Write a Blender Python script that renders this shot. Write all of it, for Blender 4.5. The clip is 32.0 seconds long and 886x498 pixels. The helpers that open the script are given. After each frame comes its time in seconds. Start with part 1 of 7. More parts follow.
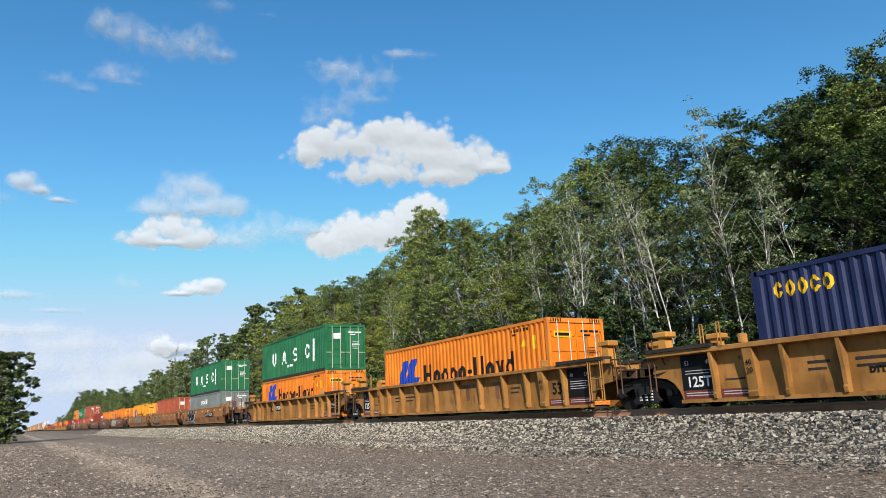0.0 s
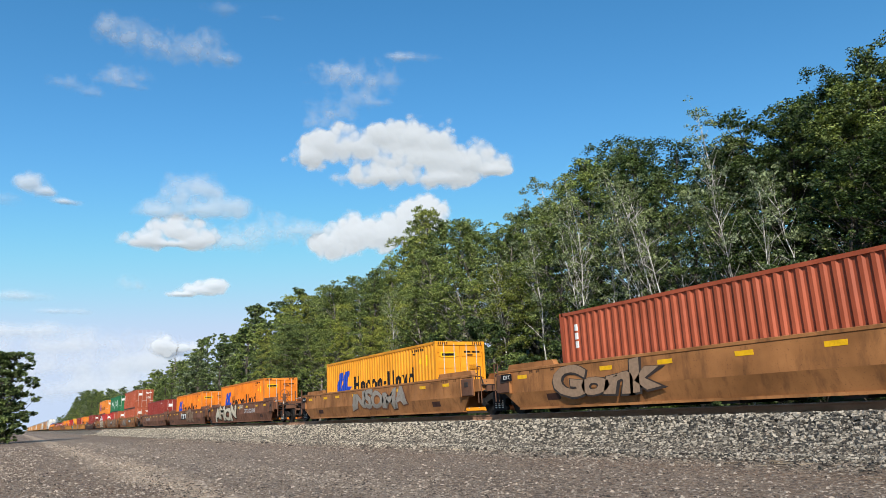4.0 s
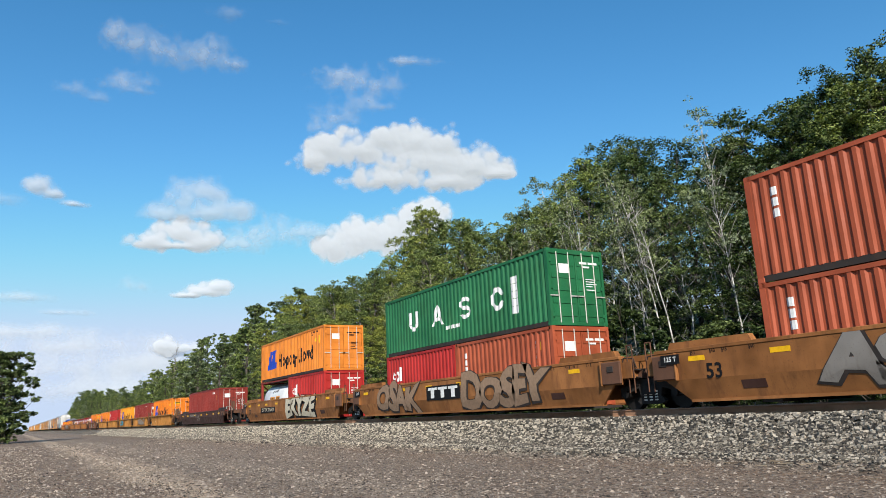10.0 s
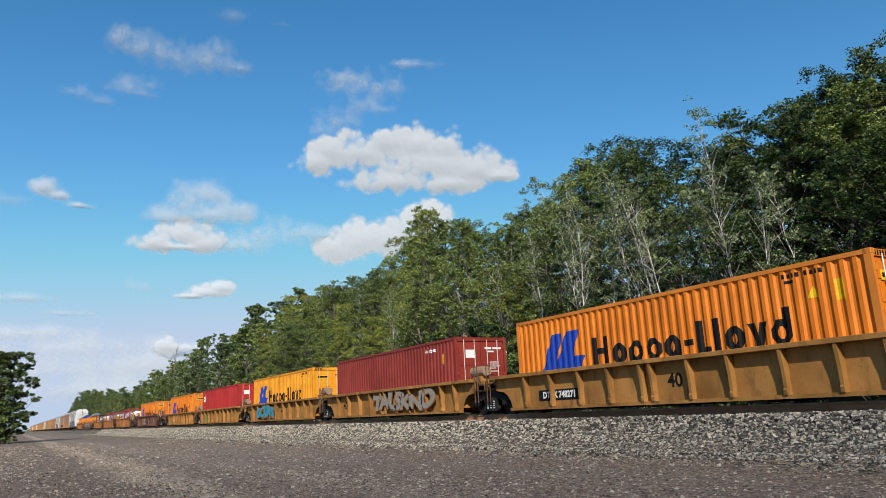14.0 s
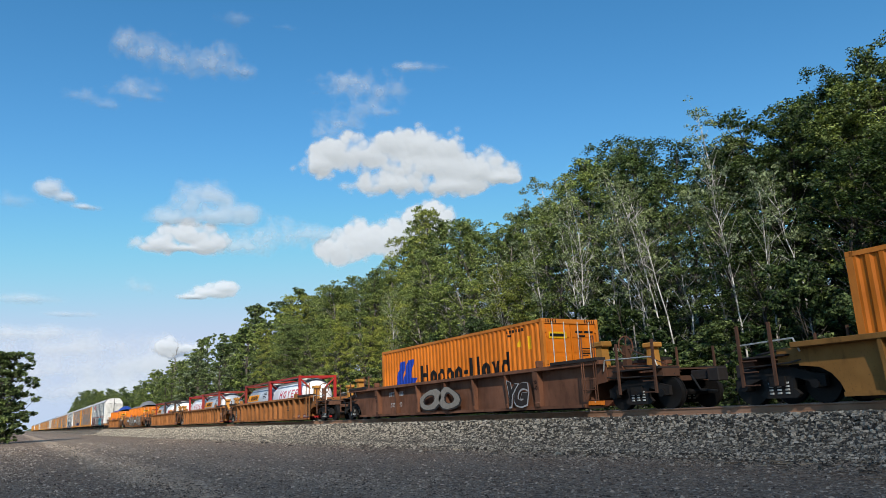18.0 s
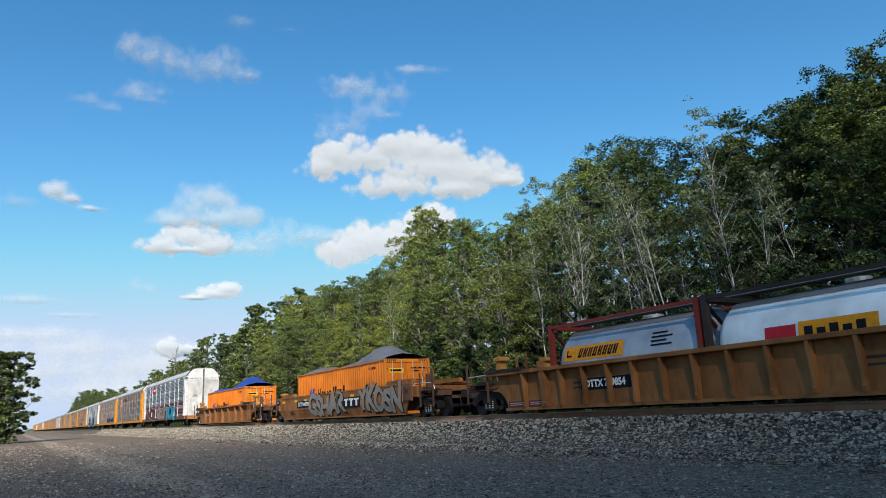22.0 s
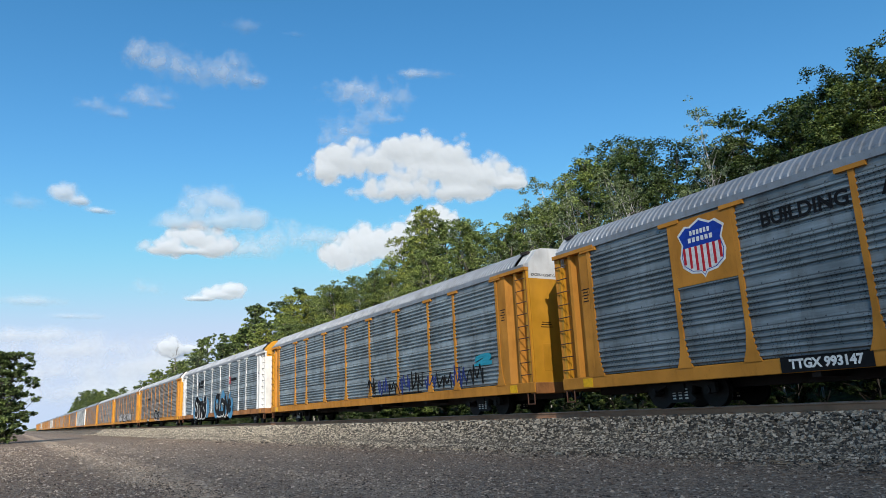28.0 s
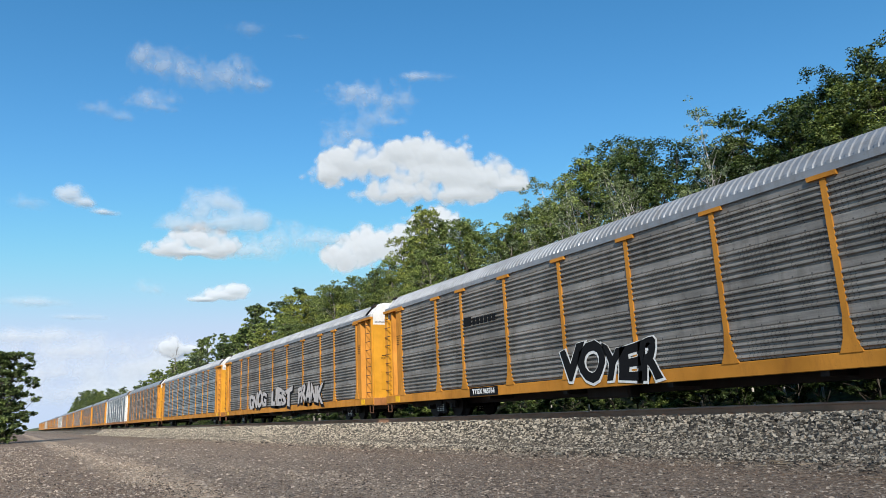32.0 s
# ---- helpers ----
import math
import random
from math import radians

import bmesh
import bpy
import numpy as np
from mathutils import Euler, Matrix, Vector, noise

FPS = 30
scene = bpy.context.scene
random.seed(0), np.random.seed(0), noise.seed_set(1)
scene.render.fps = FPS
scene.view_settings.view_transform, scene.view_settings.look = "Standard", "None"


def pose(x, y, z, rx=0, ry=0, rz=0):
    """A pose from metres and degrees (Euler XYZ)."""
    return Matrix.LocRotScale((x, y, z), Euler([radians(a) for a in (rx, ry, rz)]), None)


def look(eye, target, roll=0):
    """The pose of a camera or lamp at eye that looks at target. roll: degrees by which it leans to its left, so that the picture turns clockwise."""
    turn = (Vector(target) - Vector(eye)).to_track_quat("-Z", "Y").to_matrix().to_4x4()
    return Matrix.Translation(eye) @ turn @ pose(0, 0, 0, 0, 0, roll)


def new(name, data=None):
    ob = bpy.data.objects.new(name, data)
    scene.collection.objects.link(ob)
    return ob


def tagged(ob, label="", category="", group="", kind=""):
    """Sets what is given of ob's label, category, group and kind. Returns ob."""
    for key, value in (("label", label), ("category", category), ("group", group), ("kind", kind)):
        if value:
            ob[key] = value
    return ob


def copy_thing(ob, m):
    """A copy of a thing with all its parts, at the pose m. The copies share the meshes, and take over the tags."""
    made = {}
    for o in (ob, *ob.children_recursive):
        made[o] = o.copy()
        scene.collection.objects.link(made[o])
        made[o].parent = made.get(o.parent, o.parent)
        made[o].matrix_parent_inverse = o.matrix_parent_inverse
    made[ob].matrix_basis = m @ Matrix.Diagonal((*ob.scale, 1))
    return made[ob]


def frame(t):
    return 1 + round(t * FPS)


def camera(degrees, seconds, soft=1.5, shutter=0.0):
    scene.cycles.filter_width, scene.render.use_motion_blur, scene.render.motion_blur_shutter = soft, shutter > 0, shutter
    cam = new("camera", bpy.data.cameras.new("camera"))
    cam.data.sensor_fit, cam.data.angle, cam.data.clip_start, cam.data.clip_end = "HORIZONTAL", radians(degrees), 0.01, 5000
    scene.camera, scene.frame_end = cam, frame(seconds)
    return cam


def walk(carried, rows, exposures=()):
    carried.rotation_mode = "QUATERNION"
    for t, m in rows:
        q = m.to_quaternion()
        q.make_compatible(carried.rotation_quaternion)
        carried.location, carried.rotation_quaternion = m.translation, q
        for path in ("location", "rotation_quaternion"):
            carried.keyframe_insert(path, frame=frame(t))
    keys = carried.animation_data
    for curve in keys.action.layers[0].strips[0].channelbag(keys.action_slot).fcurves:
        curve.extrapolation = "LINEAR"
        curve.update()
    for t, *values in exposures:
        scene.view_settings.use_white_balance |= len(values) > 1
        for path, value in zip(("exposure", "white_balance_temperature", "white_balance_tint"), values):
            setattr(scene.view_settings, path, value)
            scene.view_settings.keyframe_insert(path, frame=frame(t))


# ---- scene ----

# ---------------------------------------------------------------- camera
# the track runs along X, the train moves towards +X, the lot lies at y < 12
EYE = (0.0, 0.0, 1.10)
PITCH, YAW, ROLL = radians(12.902), radians(30.917), -2.680
AIM = Vector((-math.cos(YAW) * math.cos(PITCH), math.sin(YAW) * math.cos(PITCH), math.sin(PITCH)))
SECONDS = 32.0
cam = camera(63.93, SECONDS, soft=0.4)
STAND = look(EYE, Vector(EYE) + AIM, ROLL)

EXPOSURE = 0.46
walk(cam, [(0, STAND), (SECONDS, STAND)],
     [(0, EXPOSURE), (10.6, EXPOSURE), (12.0, EXPOSURE - 0.12), (13.2, EXPOSURE - 0.2), (17.2, EXPOSURE - 0.2), (18.8, EXPOSURE - 0.02), (SECONDS, EXPOSURE)])

TRACK_Y = 15.92      # centre line of the track
RAIL_Z = 0.91        # top of the rails
SPEED = 19.187       # metres a second

# ---------------------------------------------------------------- sky and sun
SUN = Vector((1.85, -1.0, 1.34)).normalized()
world = bpy.data.worlds.new("sky")
scene.world = world
world.use_nodes = True
wn = world.node_tree.nodes
sky = wn.new("ShaderNodeTexSky")
sky.sky_type = "NISHITA"
sky.sun_disc = False
sky.sun_elevation = math.asin(SUN.z)
sky.sun_rotation = math.atan2(SUN.x, SUN.y)
sky.altitude = 200
sky.air_density, sky.dust_density, sky.ozone_density = 1.0, 0.1, 2.2
wn["Background"].inputs["Strength"].default_value = 0.129
deep = wn.new("ShaderNodeHueSaturation")   # clear, deep blue air
deep.inputs["Saturation"].default_value = 1.30
deep.inputs["Hue"].default_value = 0.493
world.node_tree.links.new(sky.outputs[0], deep.inputs["Color"])
parts = wn.new("ShaderNodeSeparateColor")   # thin haze near the horizon keeps the air from whitening
whole = wn.new("ShaderNodeCombineColor")
world.node_tree.links.new(deep.outputs[0], parts.inputs[0])
for band, most in enumerate((3.3, 4.0, 5.2)):
    cap = wn.new("ShaderNodeMath")
    cap.operation = "SMOOTH_MIN"
    cap.inputs[1].default_value, cap.inputs[2].default_value = most, 1.6
    world.node_tree.links.new(parts.outputs[band], cap.inputs[0])
    world.node_tree.links.new(cap.outputs[0], whole.inputs[band])
world.node_tree.links.new(whole.outputs[0], wn["Background"].inputs["Color"])

lamp = bpy.data.lights.new("sun", "SUN")
lamp.energy, lamp.angle, lamp.color = 5.0, radians(0.53), (1.0, 0.94, 0.84)
sun = new("sun", lamp)
sun.matrix_world = look((0, 0, 60), Vector((0, 0, 60)) - SUN)

# ---------------------------------------------------------------- mesh helpers
RNG = random.Random(7)


def part(name, data, material, parent, label="", smooth=False):
    """One mesh object under a thing or a part, from a bmesh or a ready mesh."""
    if isinstance(data, bmesh.types.BMesh):
        mesh = bpy.data.meshes.new(name)
        bmesh.ops.recalc_face_normals(data, faces=data.faces)
        data.to_mesh(mesh)
        data.free()
    else:
        mesh = data
    if material and not mesh.materials:
        mesh.materials.append(material)
    if smooth:
        mesh.polygons.foreach_set("use_smooth", [True] * len(mesh.polygons))
    ob = new(name, mesh)
    ob.parent = parent
    if label:
        ob["label"] = label
    return ob


def empty(name):
    return new(name)


def box(bm, x0, x1, y0, y1, z0, z1, bevel=0.0):
    vs = [bm.verts.new(c) for c in ((x0, y0, z0), (x1, y0, z0), (x1, y1, z0), (x0, y1, z0),
                                    (x0, y0, z1), (x1, y0, z1), (x1, y1, z1), (x0, y1, z1))]
    fs = [bm.faces.new([vs[i] for i in f]) for f in
          ((0, 3, 2, 1), (4, 5, 6, 7), (0, 1, 5, 4), (1, 2, 6, 5), (2, 3, 7, 6), (3, 0, 4, 7))]
    if bevel:
        es = list({e for f in fs for e in f.edges})
        bmesh.ops.bevel(bm, geom=es, offset=bevel, segments=1, affect="EDGES")


def boxes(*specs, bevel=0.0):
    bm = bmesh.new()
    for s in specs:
        box(bm, *s, bevel=bevel)
    return bm


def prism(bm, outline, axis, a, b):
    """A closed outline in the two other axes, pushed along axis from a to b."""
    def at(p, t):
        return {"x": (t, p[0], p[1]), "y": (p[0], t, p[1]), "z": (p[0], p[1], t)}[axis]
    lo = [bm.verts.new(at(p, a)) for p in outline]
    hi = [bm.verts.new(at(p, b)) for p in outline]
    n = len(outline)
    bm.faces.new(lo)
    bm.faces.new(hi[::-1])
    for i in range(n):
        j = (i + 1) % n
        bm.faces.new((lo[i], hi[i], hi[j], lo[j]))


def rod(bm, p, q, r0, r1=None, sides=8):
    p, q = Vector(p), Vector(q)
    r1 = r0 if r1 is None else r1
    d = (q - p).normalized()
    u = d.orthogonal().normalized()
    w = d.cross(u)
    rings = []
    for c, r in ((p, r0), (q, r1)):
        rings.append([bm.verts.new(c + (u * math.cos(k * math.tau / sides) + w * math.sin(k * math.tau / sides)) * r)
                      for k in range(sides)])
    for k in range(sides):
        j = (k + 1) % sides
        bm.faces.new((rings[0][k], rings[0][j], rings[1][j], rings[1][k]))
    bm.faces.new(rings[0][::-1])
    bm.faces.new(rings[1])


def rods(path, r, sides=6):
    bm = bmesh.new()
    for a, b in zip(path, path[1:]):
        rod(bm, a, b, r, sides=sides)
    return bm


def mesh_from(name, verts, faces):
    """A mesh of quads from numpy arrays."""
    me = bpy.data.meshes.new(name)
    verts = np.asarray(verts, dtype=np.float32).reshape(-1, 3)
    faces = np.asarray(faces, dtype=np.int32)
    k = faces.shape[1]
    me.vertices.add(len(verts))
    me.vertices.foreach_set("co", verts.ravel())
    me.loops.add(faces.size)
    me.loops.foreach_set("vertex_index", faces.ravel())
    me.polygons.add(len(faces))
    me.polygons.foreach_set("loop_start", np.arange(0, faces.size, k, dtype=np.int32))
    me.polygons.foreach_set("use_smooth", [False] * len(faces))
    me.update(calc_edges=True)
    me.validate()
    return me


# ---------------------------------------------------------------- materials
def nodes_of(name):
    m = bpy.data.materials.new(name)
    m.use_nodes = True
    nt = m.node_tree
    return m, nt, nt.nodes["Principled BSDF"]


def noise_node(nt, scale, detail=4.0, rough=0.6, coords=None, stretch=None):
    n = nt.nodes.new("ShaderNodeTexNoise")
    n.inputs["Scale"].default_value = scale
    n.inputs["Detail"].default_value = detail
    n.inputs["Roughness"].default_value = rough
    src = coords
    if src is None:
        tc = nt.nodes.new("ShaderNodeTexCoord")
        src = tc.outputs["Object"]
    if stretch:
        mp = nt.nodes.new("ShaderNodeMapping")
        mp.inputs["Scale"].default_value = stretch
        nt.links.new(src, mp.inputs["Vector"])
        src = mp.outputs[0]
    nt.links.new(src, n.inputs["Vector"])
    return n


def ramp(nt, src, stops):
    r = nt.nodes.new("ShaderNodeValToRGB")
    el = r.color_ramp.elements
    while len(el) < len(stops):
        el.new(0.5)
    for e, (p, c) in zip(el, stops):
        e.position = p
        e.color = (*c, 1) if len(c) == 3 else c
    nt.links.new(src, r.inputs["Fac"])
    return r


def mix(nt, fac, a, b, mode="MIX"):
    n = nt.nodes.new("ShaderNodeMix")
    n.data_type, n.blend_type = "RGBA", mode
    for sock, v in ((n.inputs[0], fac), (n.inputs[6], a), (n.inputs[7], b)):
        if hasattr(v, "is_output"):
            nt.links.new(v, sock)
        elif isinstance(v, (int, float)):
            sock.default_value = v
        else:
            sock.default_value = (*v, 1)
    return n.outputs[2]


def bump(nt, bsdf, height, strength, distance):
    b = nt.nodes.new("ShaderNodeBump")
    b.inputs["Strength"].default_value = strength
    b.inputs["Distance"].default_value = distance
    nt.links.new(height, b.inputs["Height"])
    nt.links.new(b.outputs[0], bsdf.inputs["Normal"])


GRIME = 0.76     # what years of dust leave of a paint's brightness


def painted(name, colour, dirt=(0.10, 0.05, 0.025), amount=0.35, rough=0.55, metal=0.0, streaks=True, fade=0.25):
    """Weathered paint on steel: fading in large patches, rust and grime in streaks."""
    colour = tuple(c * GRIME for c in colour)
    m, nt, b = nodes_of(name)
    info = nt.nodes.new("ShaderNodeObjectInfo")
    tc = nt.nodes.new("ShaderNodeTexCoord")
    shift = nt.nodes.new("ShaderNodeVectorMath")
    shift.operation = "ADD"
    sc = nt.nodes.new("ShaderNodeVectorMath")
    sc.operation = "SCALE"
    sc.inputs[0].default_value = (17.0, 9.0, 5.0)
    nt.links.new(info.outputs["Random"], sc.inputs["Scale"])
    nt.links.new(tc.outputs["Object"], shift.inputs[0])
    nt.links.new(sc.outputs[0], shift.inputs[1])
    co = shift.outputs[0]
    big = noise_node(nt, 0.7, 3, 0.6, co)
    pale = tuple(min(1, c * (1 + fade) + 0.03 * fade) for c in colour)
    dark = tuple(c * (1 - fade * 0.8) for c in colour)
    base = ramp(nt, big.outputs["Fac"], [(0.3, dark), (0.7, pale)]).outputs[0]
    fine = noise_node(nt, 3.2, 6, 0.65, co, (1.0, 1.0, 0.28) if streaks else None)
    mask = ramp(nt, fine.outputs["Fac"], [(0.52, (0, 0, 0)), (0.78, (amount,) * 3)]).outputs[0]
    col = mix(nt, mask, base, dirt)
    speck = noise_node(nt, 26, 3, 0.7, co)
    col = mix(nt, ramp(nt, speck.outputs["Fac"], [(0.60, (0, 0, 0)), (0.72, (amount * 0.9,) * 3)]).outputs[0], col, dirt)
    nt.links.new(col, b.inputs["Base Color"])
    rr = ramp(nt, fine.outputs["Fac"], [(0.3, (rough - 0.1,) * 3), (0.75, (min(1, rough + 0.3),) * 3)])
    nt.links.new(rr.outputs[0], b.inputs["Roughness"])
    b.inputs["Metallic"].default_value = metal
    b.inputs["Specular IOR Level"].default_value = 0.3
    bump(nt, b, speck.outputs["Fac"], 0.15, 0.01)
    return m


def plain(name, colour, rough=0.6, metal=0.0):
    colour = tuple(c * 0.85 for c in colour)
    m, nt, b = nodes_of(name)
    n = noise_node(nt, 9, 4)
    c = ramp(nt, n.outputs["Fac"], [(0.3, tuple(v * 0.8 for v in colour)), (0.7, tuple(min(1, v * 1.12) for v in colour))])
    nt.links.new(c.outputs[0], b.inputs["Base Color"])
    b.inputs["Roughness"].default_value, b.inputs["Metallic"].default_value = rough, metal
    b.inputs["Specular IOR Level"].default_value = 0.18
    return m


M = {
    "orange": painted("orange_paint", (0.76, 0.195, 0.004), (0.22, 0.07, 0.02), 0.25),
    "orange_dull": painted("faded_orange_paint", (0.70, 0.215, 0.022), (0.2, 0.07, 0.02), 0.3),
    "amber": painted("amber_paint", (0.80, 0.31, 0.01), (0.2, 0.07, 0.02), 0.2),
    "green": painted("green_paint", (0.010, 0.135, 0.048), (0.05, 0.06, 0.03), 0.25),
    "oxide": painted("oxide_red_paint", (0.37, 0.075, 0.028), (0.14, 0.05, 0.03), 0.3),
    "maroon": painted("maroon_paint", (0.24, 0.024, 0.014), (0.09, 0.03, 0.02), 0.3),
    "red": painted("red_paint", (0.40, 0.016, 0.013), (0.16, 0.05, 0.03), 0.25),
    "blue": painted("blue_paint", (0.006, 0.015, 0.070), (0.05, 0.05, 0.06), 0.2),
    "grey": painted("grey_paint", (0.165, 0.188, 0.182), (0.12, 0.09, 0.07), 0.3),
    "white": painted("white_paint", (0.96, 0.96, 0.94), (0.3, 0.25, 0.2), 0.25),
    "tank_bare": painted("tank_bare_jacket", (0.46, 0.50, 0.55), (0.22, 0.21, 0.2), 0.45, 0.4, 0.25, fade=0.3),
    "panel_orange": plain("orange_name_panel", (0.80, 0.30, 0.01), 0.5),
    "tank_grey": painted("tank_jacket", (0.84, 0.86, 0.88), (0.3, 0.28, 0.25), 0.2, 0.35, 0.0),
    "car_yellow": painted("wagon_yellow_paint", (0.35, 0.158, 0.032), (0.06, 0.028, 0.015), 0.85, 0.7, fade=0.42),
    "car_ochre": painted("wagon_ochre_paint", (0.35, 0.142, 0.040), (0.07, 0.03, 0.016), 0.8, 0.7, fade=0.45),
    "car_brown": painted("wagon_brown_paint", (0.185, 0.072, 0.034), (0.05, 0.025, 0.018), 0.7, 0.7, fade=0.45),
    "car_orange": painted("wagon_orange_paint", (0.285, 0.108, 0.025), (0.075, 0.03, 0.016), 0.75, 0.7, fade=0.45),
    "car_maroon": painted("wagon_maroon_paint", (0.058, 0.020, 0.012), (0.024, 0.014, 0.010), 0.55, 0.65),
    "rack_yellow": painted("rack_yellow_paint", (0.58, 0.235, 0.022), (0.18, 0.07, 0.02), 0.5, 0.6),
    "rack_bright": painted("rack_bright_yellow_paint", (0.64, 0.30, 0.02), (0.3, 0.12, 0.02), 0.25, 0.5),
    "rack_white": painted("rack_white_paint", (0.74, 0.73, 0.71), (0.3, 0.2, 0.12), 0.3, 0.5),
    "steel_dark": painted("weathered_panel", (0.30, 0.27, 0.24), (0.10, 0.07, 0.05), 0.6, 0.6, 0.25),
    "roof": painted("roof_steel", (0.33, 0.345, 0.365), (0.14, 0.12, 0.10), 0.45, 0.5, 0.4),
    "car_dirty": painted("grimy_wagon_end", (0.13, 0.058, 0.032), (0.05, 0.03, 0.02), 0.7, 0.8),
    "truck": painted("bogie_iron", (0.013, 0.011, 0.010), (0.045, 0.027, 0.018), 0.45, 0.85),
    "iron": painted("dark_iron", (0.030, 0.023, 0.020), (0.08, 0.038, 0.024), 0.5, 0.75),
    "wheel": plain("wheel_steel", (0.020, 0.018, 0.017), 0.6, 0.2),
    "rail": painted("rusty_rail", (0.46, 0.26, 0.16), (0.16, 0.085, 0.05), 0.35, 0.8, 0.2, False),
    "rail_top": plain("polished_rail", (0.32, 0.32, 0.33), 0.3, 0.9),
    "blackpaint": plain("black_lettering", (0.008, 0.008, 0.009), 0.75),
    "whitepaint": plain("white_lettering", (0.78, 0.78, 0.76), 0.6),
    "bluepaint": plain("blue_lettering", (0.012, 0.05, 0.36), 0.55),
    # grey of dust, plus the shade below the bright hood, in one colour
    "rack_door": painted("dusty_shaded_white_door", (0.58, 0.57, 0.54), (0.2, 0.14, 0.09), 0.5, 0.6, fade=0.35),
    "kick": painted("dark_red_strip", (0.15, 0.030, 0.026), (0.05, 0.03, 0.025), 0.5, 0.7),
    "guide": painted("guide_yellow_paint", (0.50, 0.225, 0.040), (0.12, 0.05, 0.02), 0.5, 0.65),
    "leafgreen": plain("green_spray_paint", (0.03, 0.26, 0.05), 0.7),
    "bluedark": plain("dark_blue_spray_paint", (0.02, 0.035, 0.16), 0.6),
    "yellowtape": plain("yellow_reflector", (0.85, 0.46, 0.01), 0.45),
    "redpaint": plain("red_lettering", (0.55, 0.02, 0.03), 0.55),
    "pinkpaint": plain("faded_pink_lettering", (0.55, 0.10, 0.14), 0.6),
    "cream": plain("cream_spray_paint", (0.62, 0.55, 0.42), 0.7),
    "tan": plain("tan_spray_paint", (0.31, 0.205, 0.135), 0.8),
    "teal_dark": plain("dark_teal_spray_paint", (0.015, 0.13, 0.18), 0.7),
    "rust_spray": plain("rust_brown_spray_paint", (0.11, 0.035, 0.03), 0.7),
    "worn": plain("worn_beige_spray_paint", (0.30, 0.265, 0.225), 0.8),
    "skyblue": plain("pale_blue_spray_paint", (0.08, 0.26, 0.44), 0.7),
    "teal": plain("teal_spray_paint", (0.03, 0.32, 0.44), 0.7),
    "pale": plain("pale_spray_paint", (0.50, 0.47, 0.46), 0.7),
    "bar": plain("zinc_bar", (0.62, 0.60, 0.55), 0.45, 0.4),
    "seal": plain("rubber_seal", (0.02, 0.02, 0.02), 0.8),
    "tarp_grey": painted("grey_tarpaulin", (0.20, 0.20, 0.21), (0.12, 0.11, 0.10), 0.3, 0.7),
    "tarp_blue": painted("blue_tarpaulin", (0.02, 0.06, 0.30), (0.04, 0.05, 0.1), 0.2, 0.6),
    "tie": painted("creosoted_timber", (0.075, 0.055, 0.042), (0.16, 0.13, 0.11), 0.5, 0.9),
}


# ---------------------------------------------------------------- ground
def smooth_step(a, b, v):
    t = min(1.0, max(0.0, (v - a) / (b - a)))
    return t * t * (3 - 2 * t)


def ground_z(x, y):
    """Level lot, a shallow bed under the track, a wooded bank beyond it."""
    z = 0.03 * noise.noise((x * 0.15, y * 0.3, 0)) if y < 30 else 0.0
    z += 0.18 * smooth_step(17, 20, y)
    z += 9.0 * smooth_step(23, 55, y)
    return z - 0.04


def spaced(lo, hi, centre, first, growth):
    right, left, d, v = [], [], first, centre
    while v < hi:
        right.append(v)
        v, d = v + d, d * growth
    d, v = first, centre - first
    while v > lo:
        left.append(v)
        d *= growth
        v -= d
    return [lo] + left[::-1] + right + [hi]


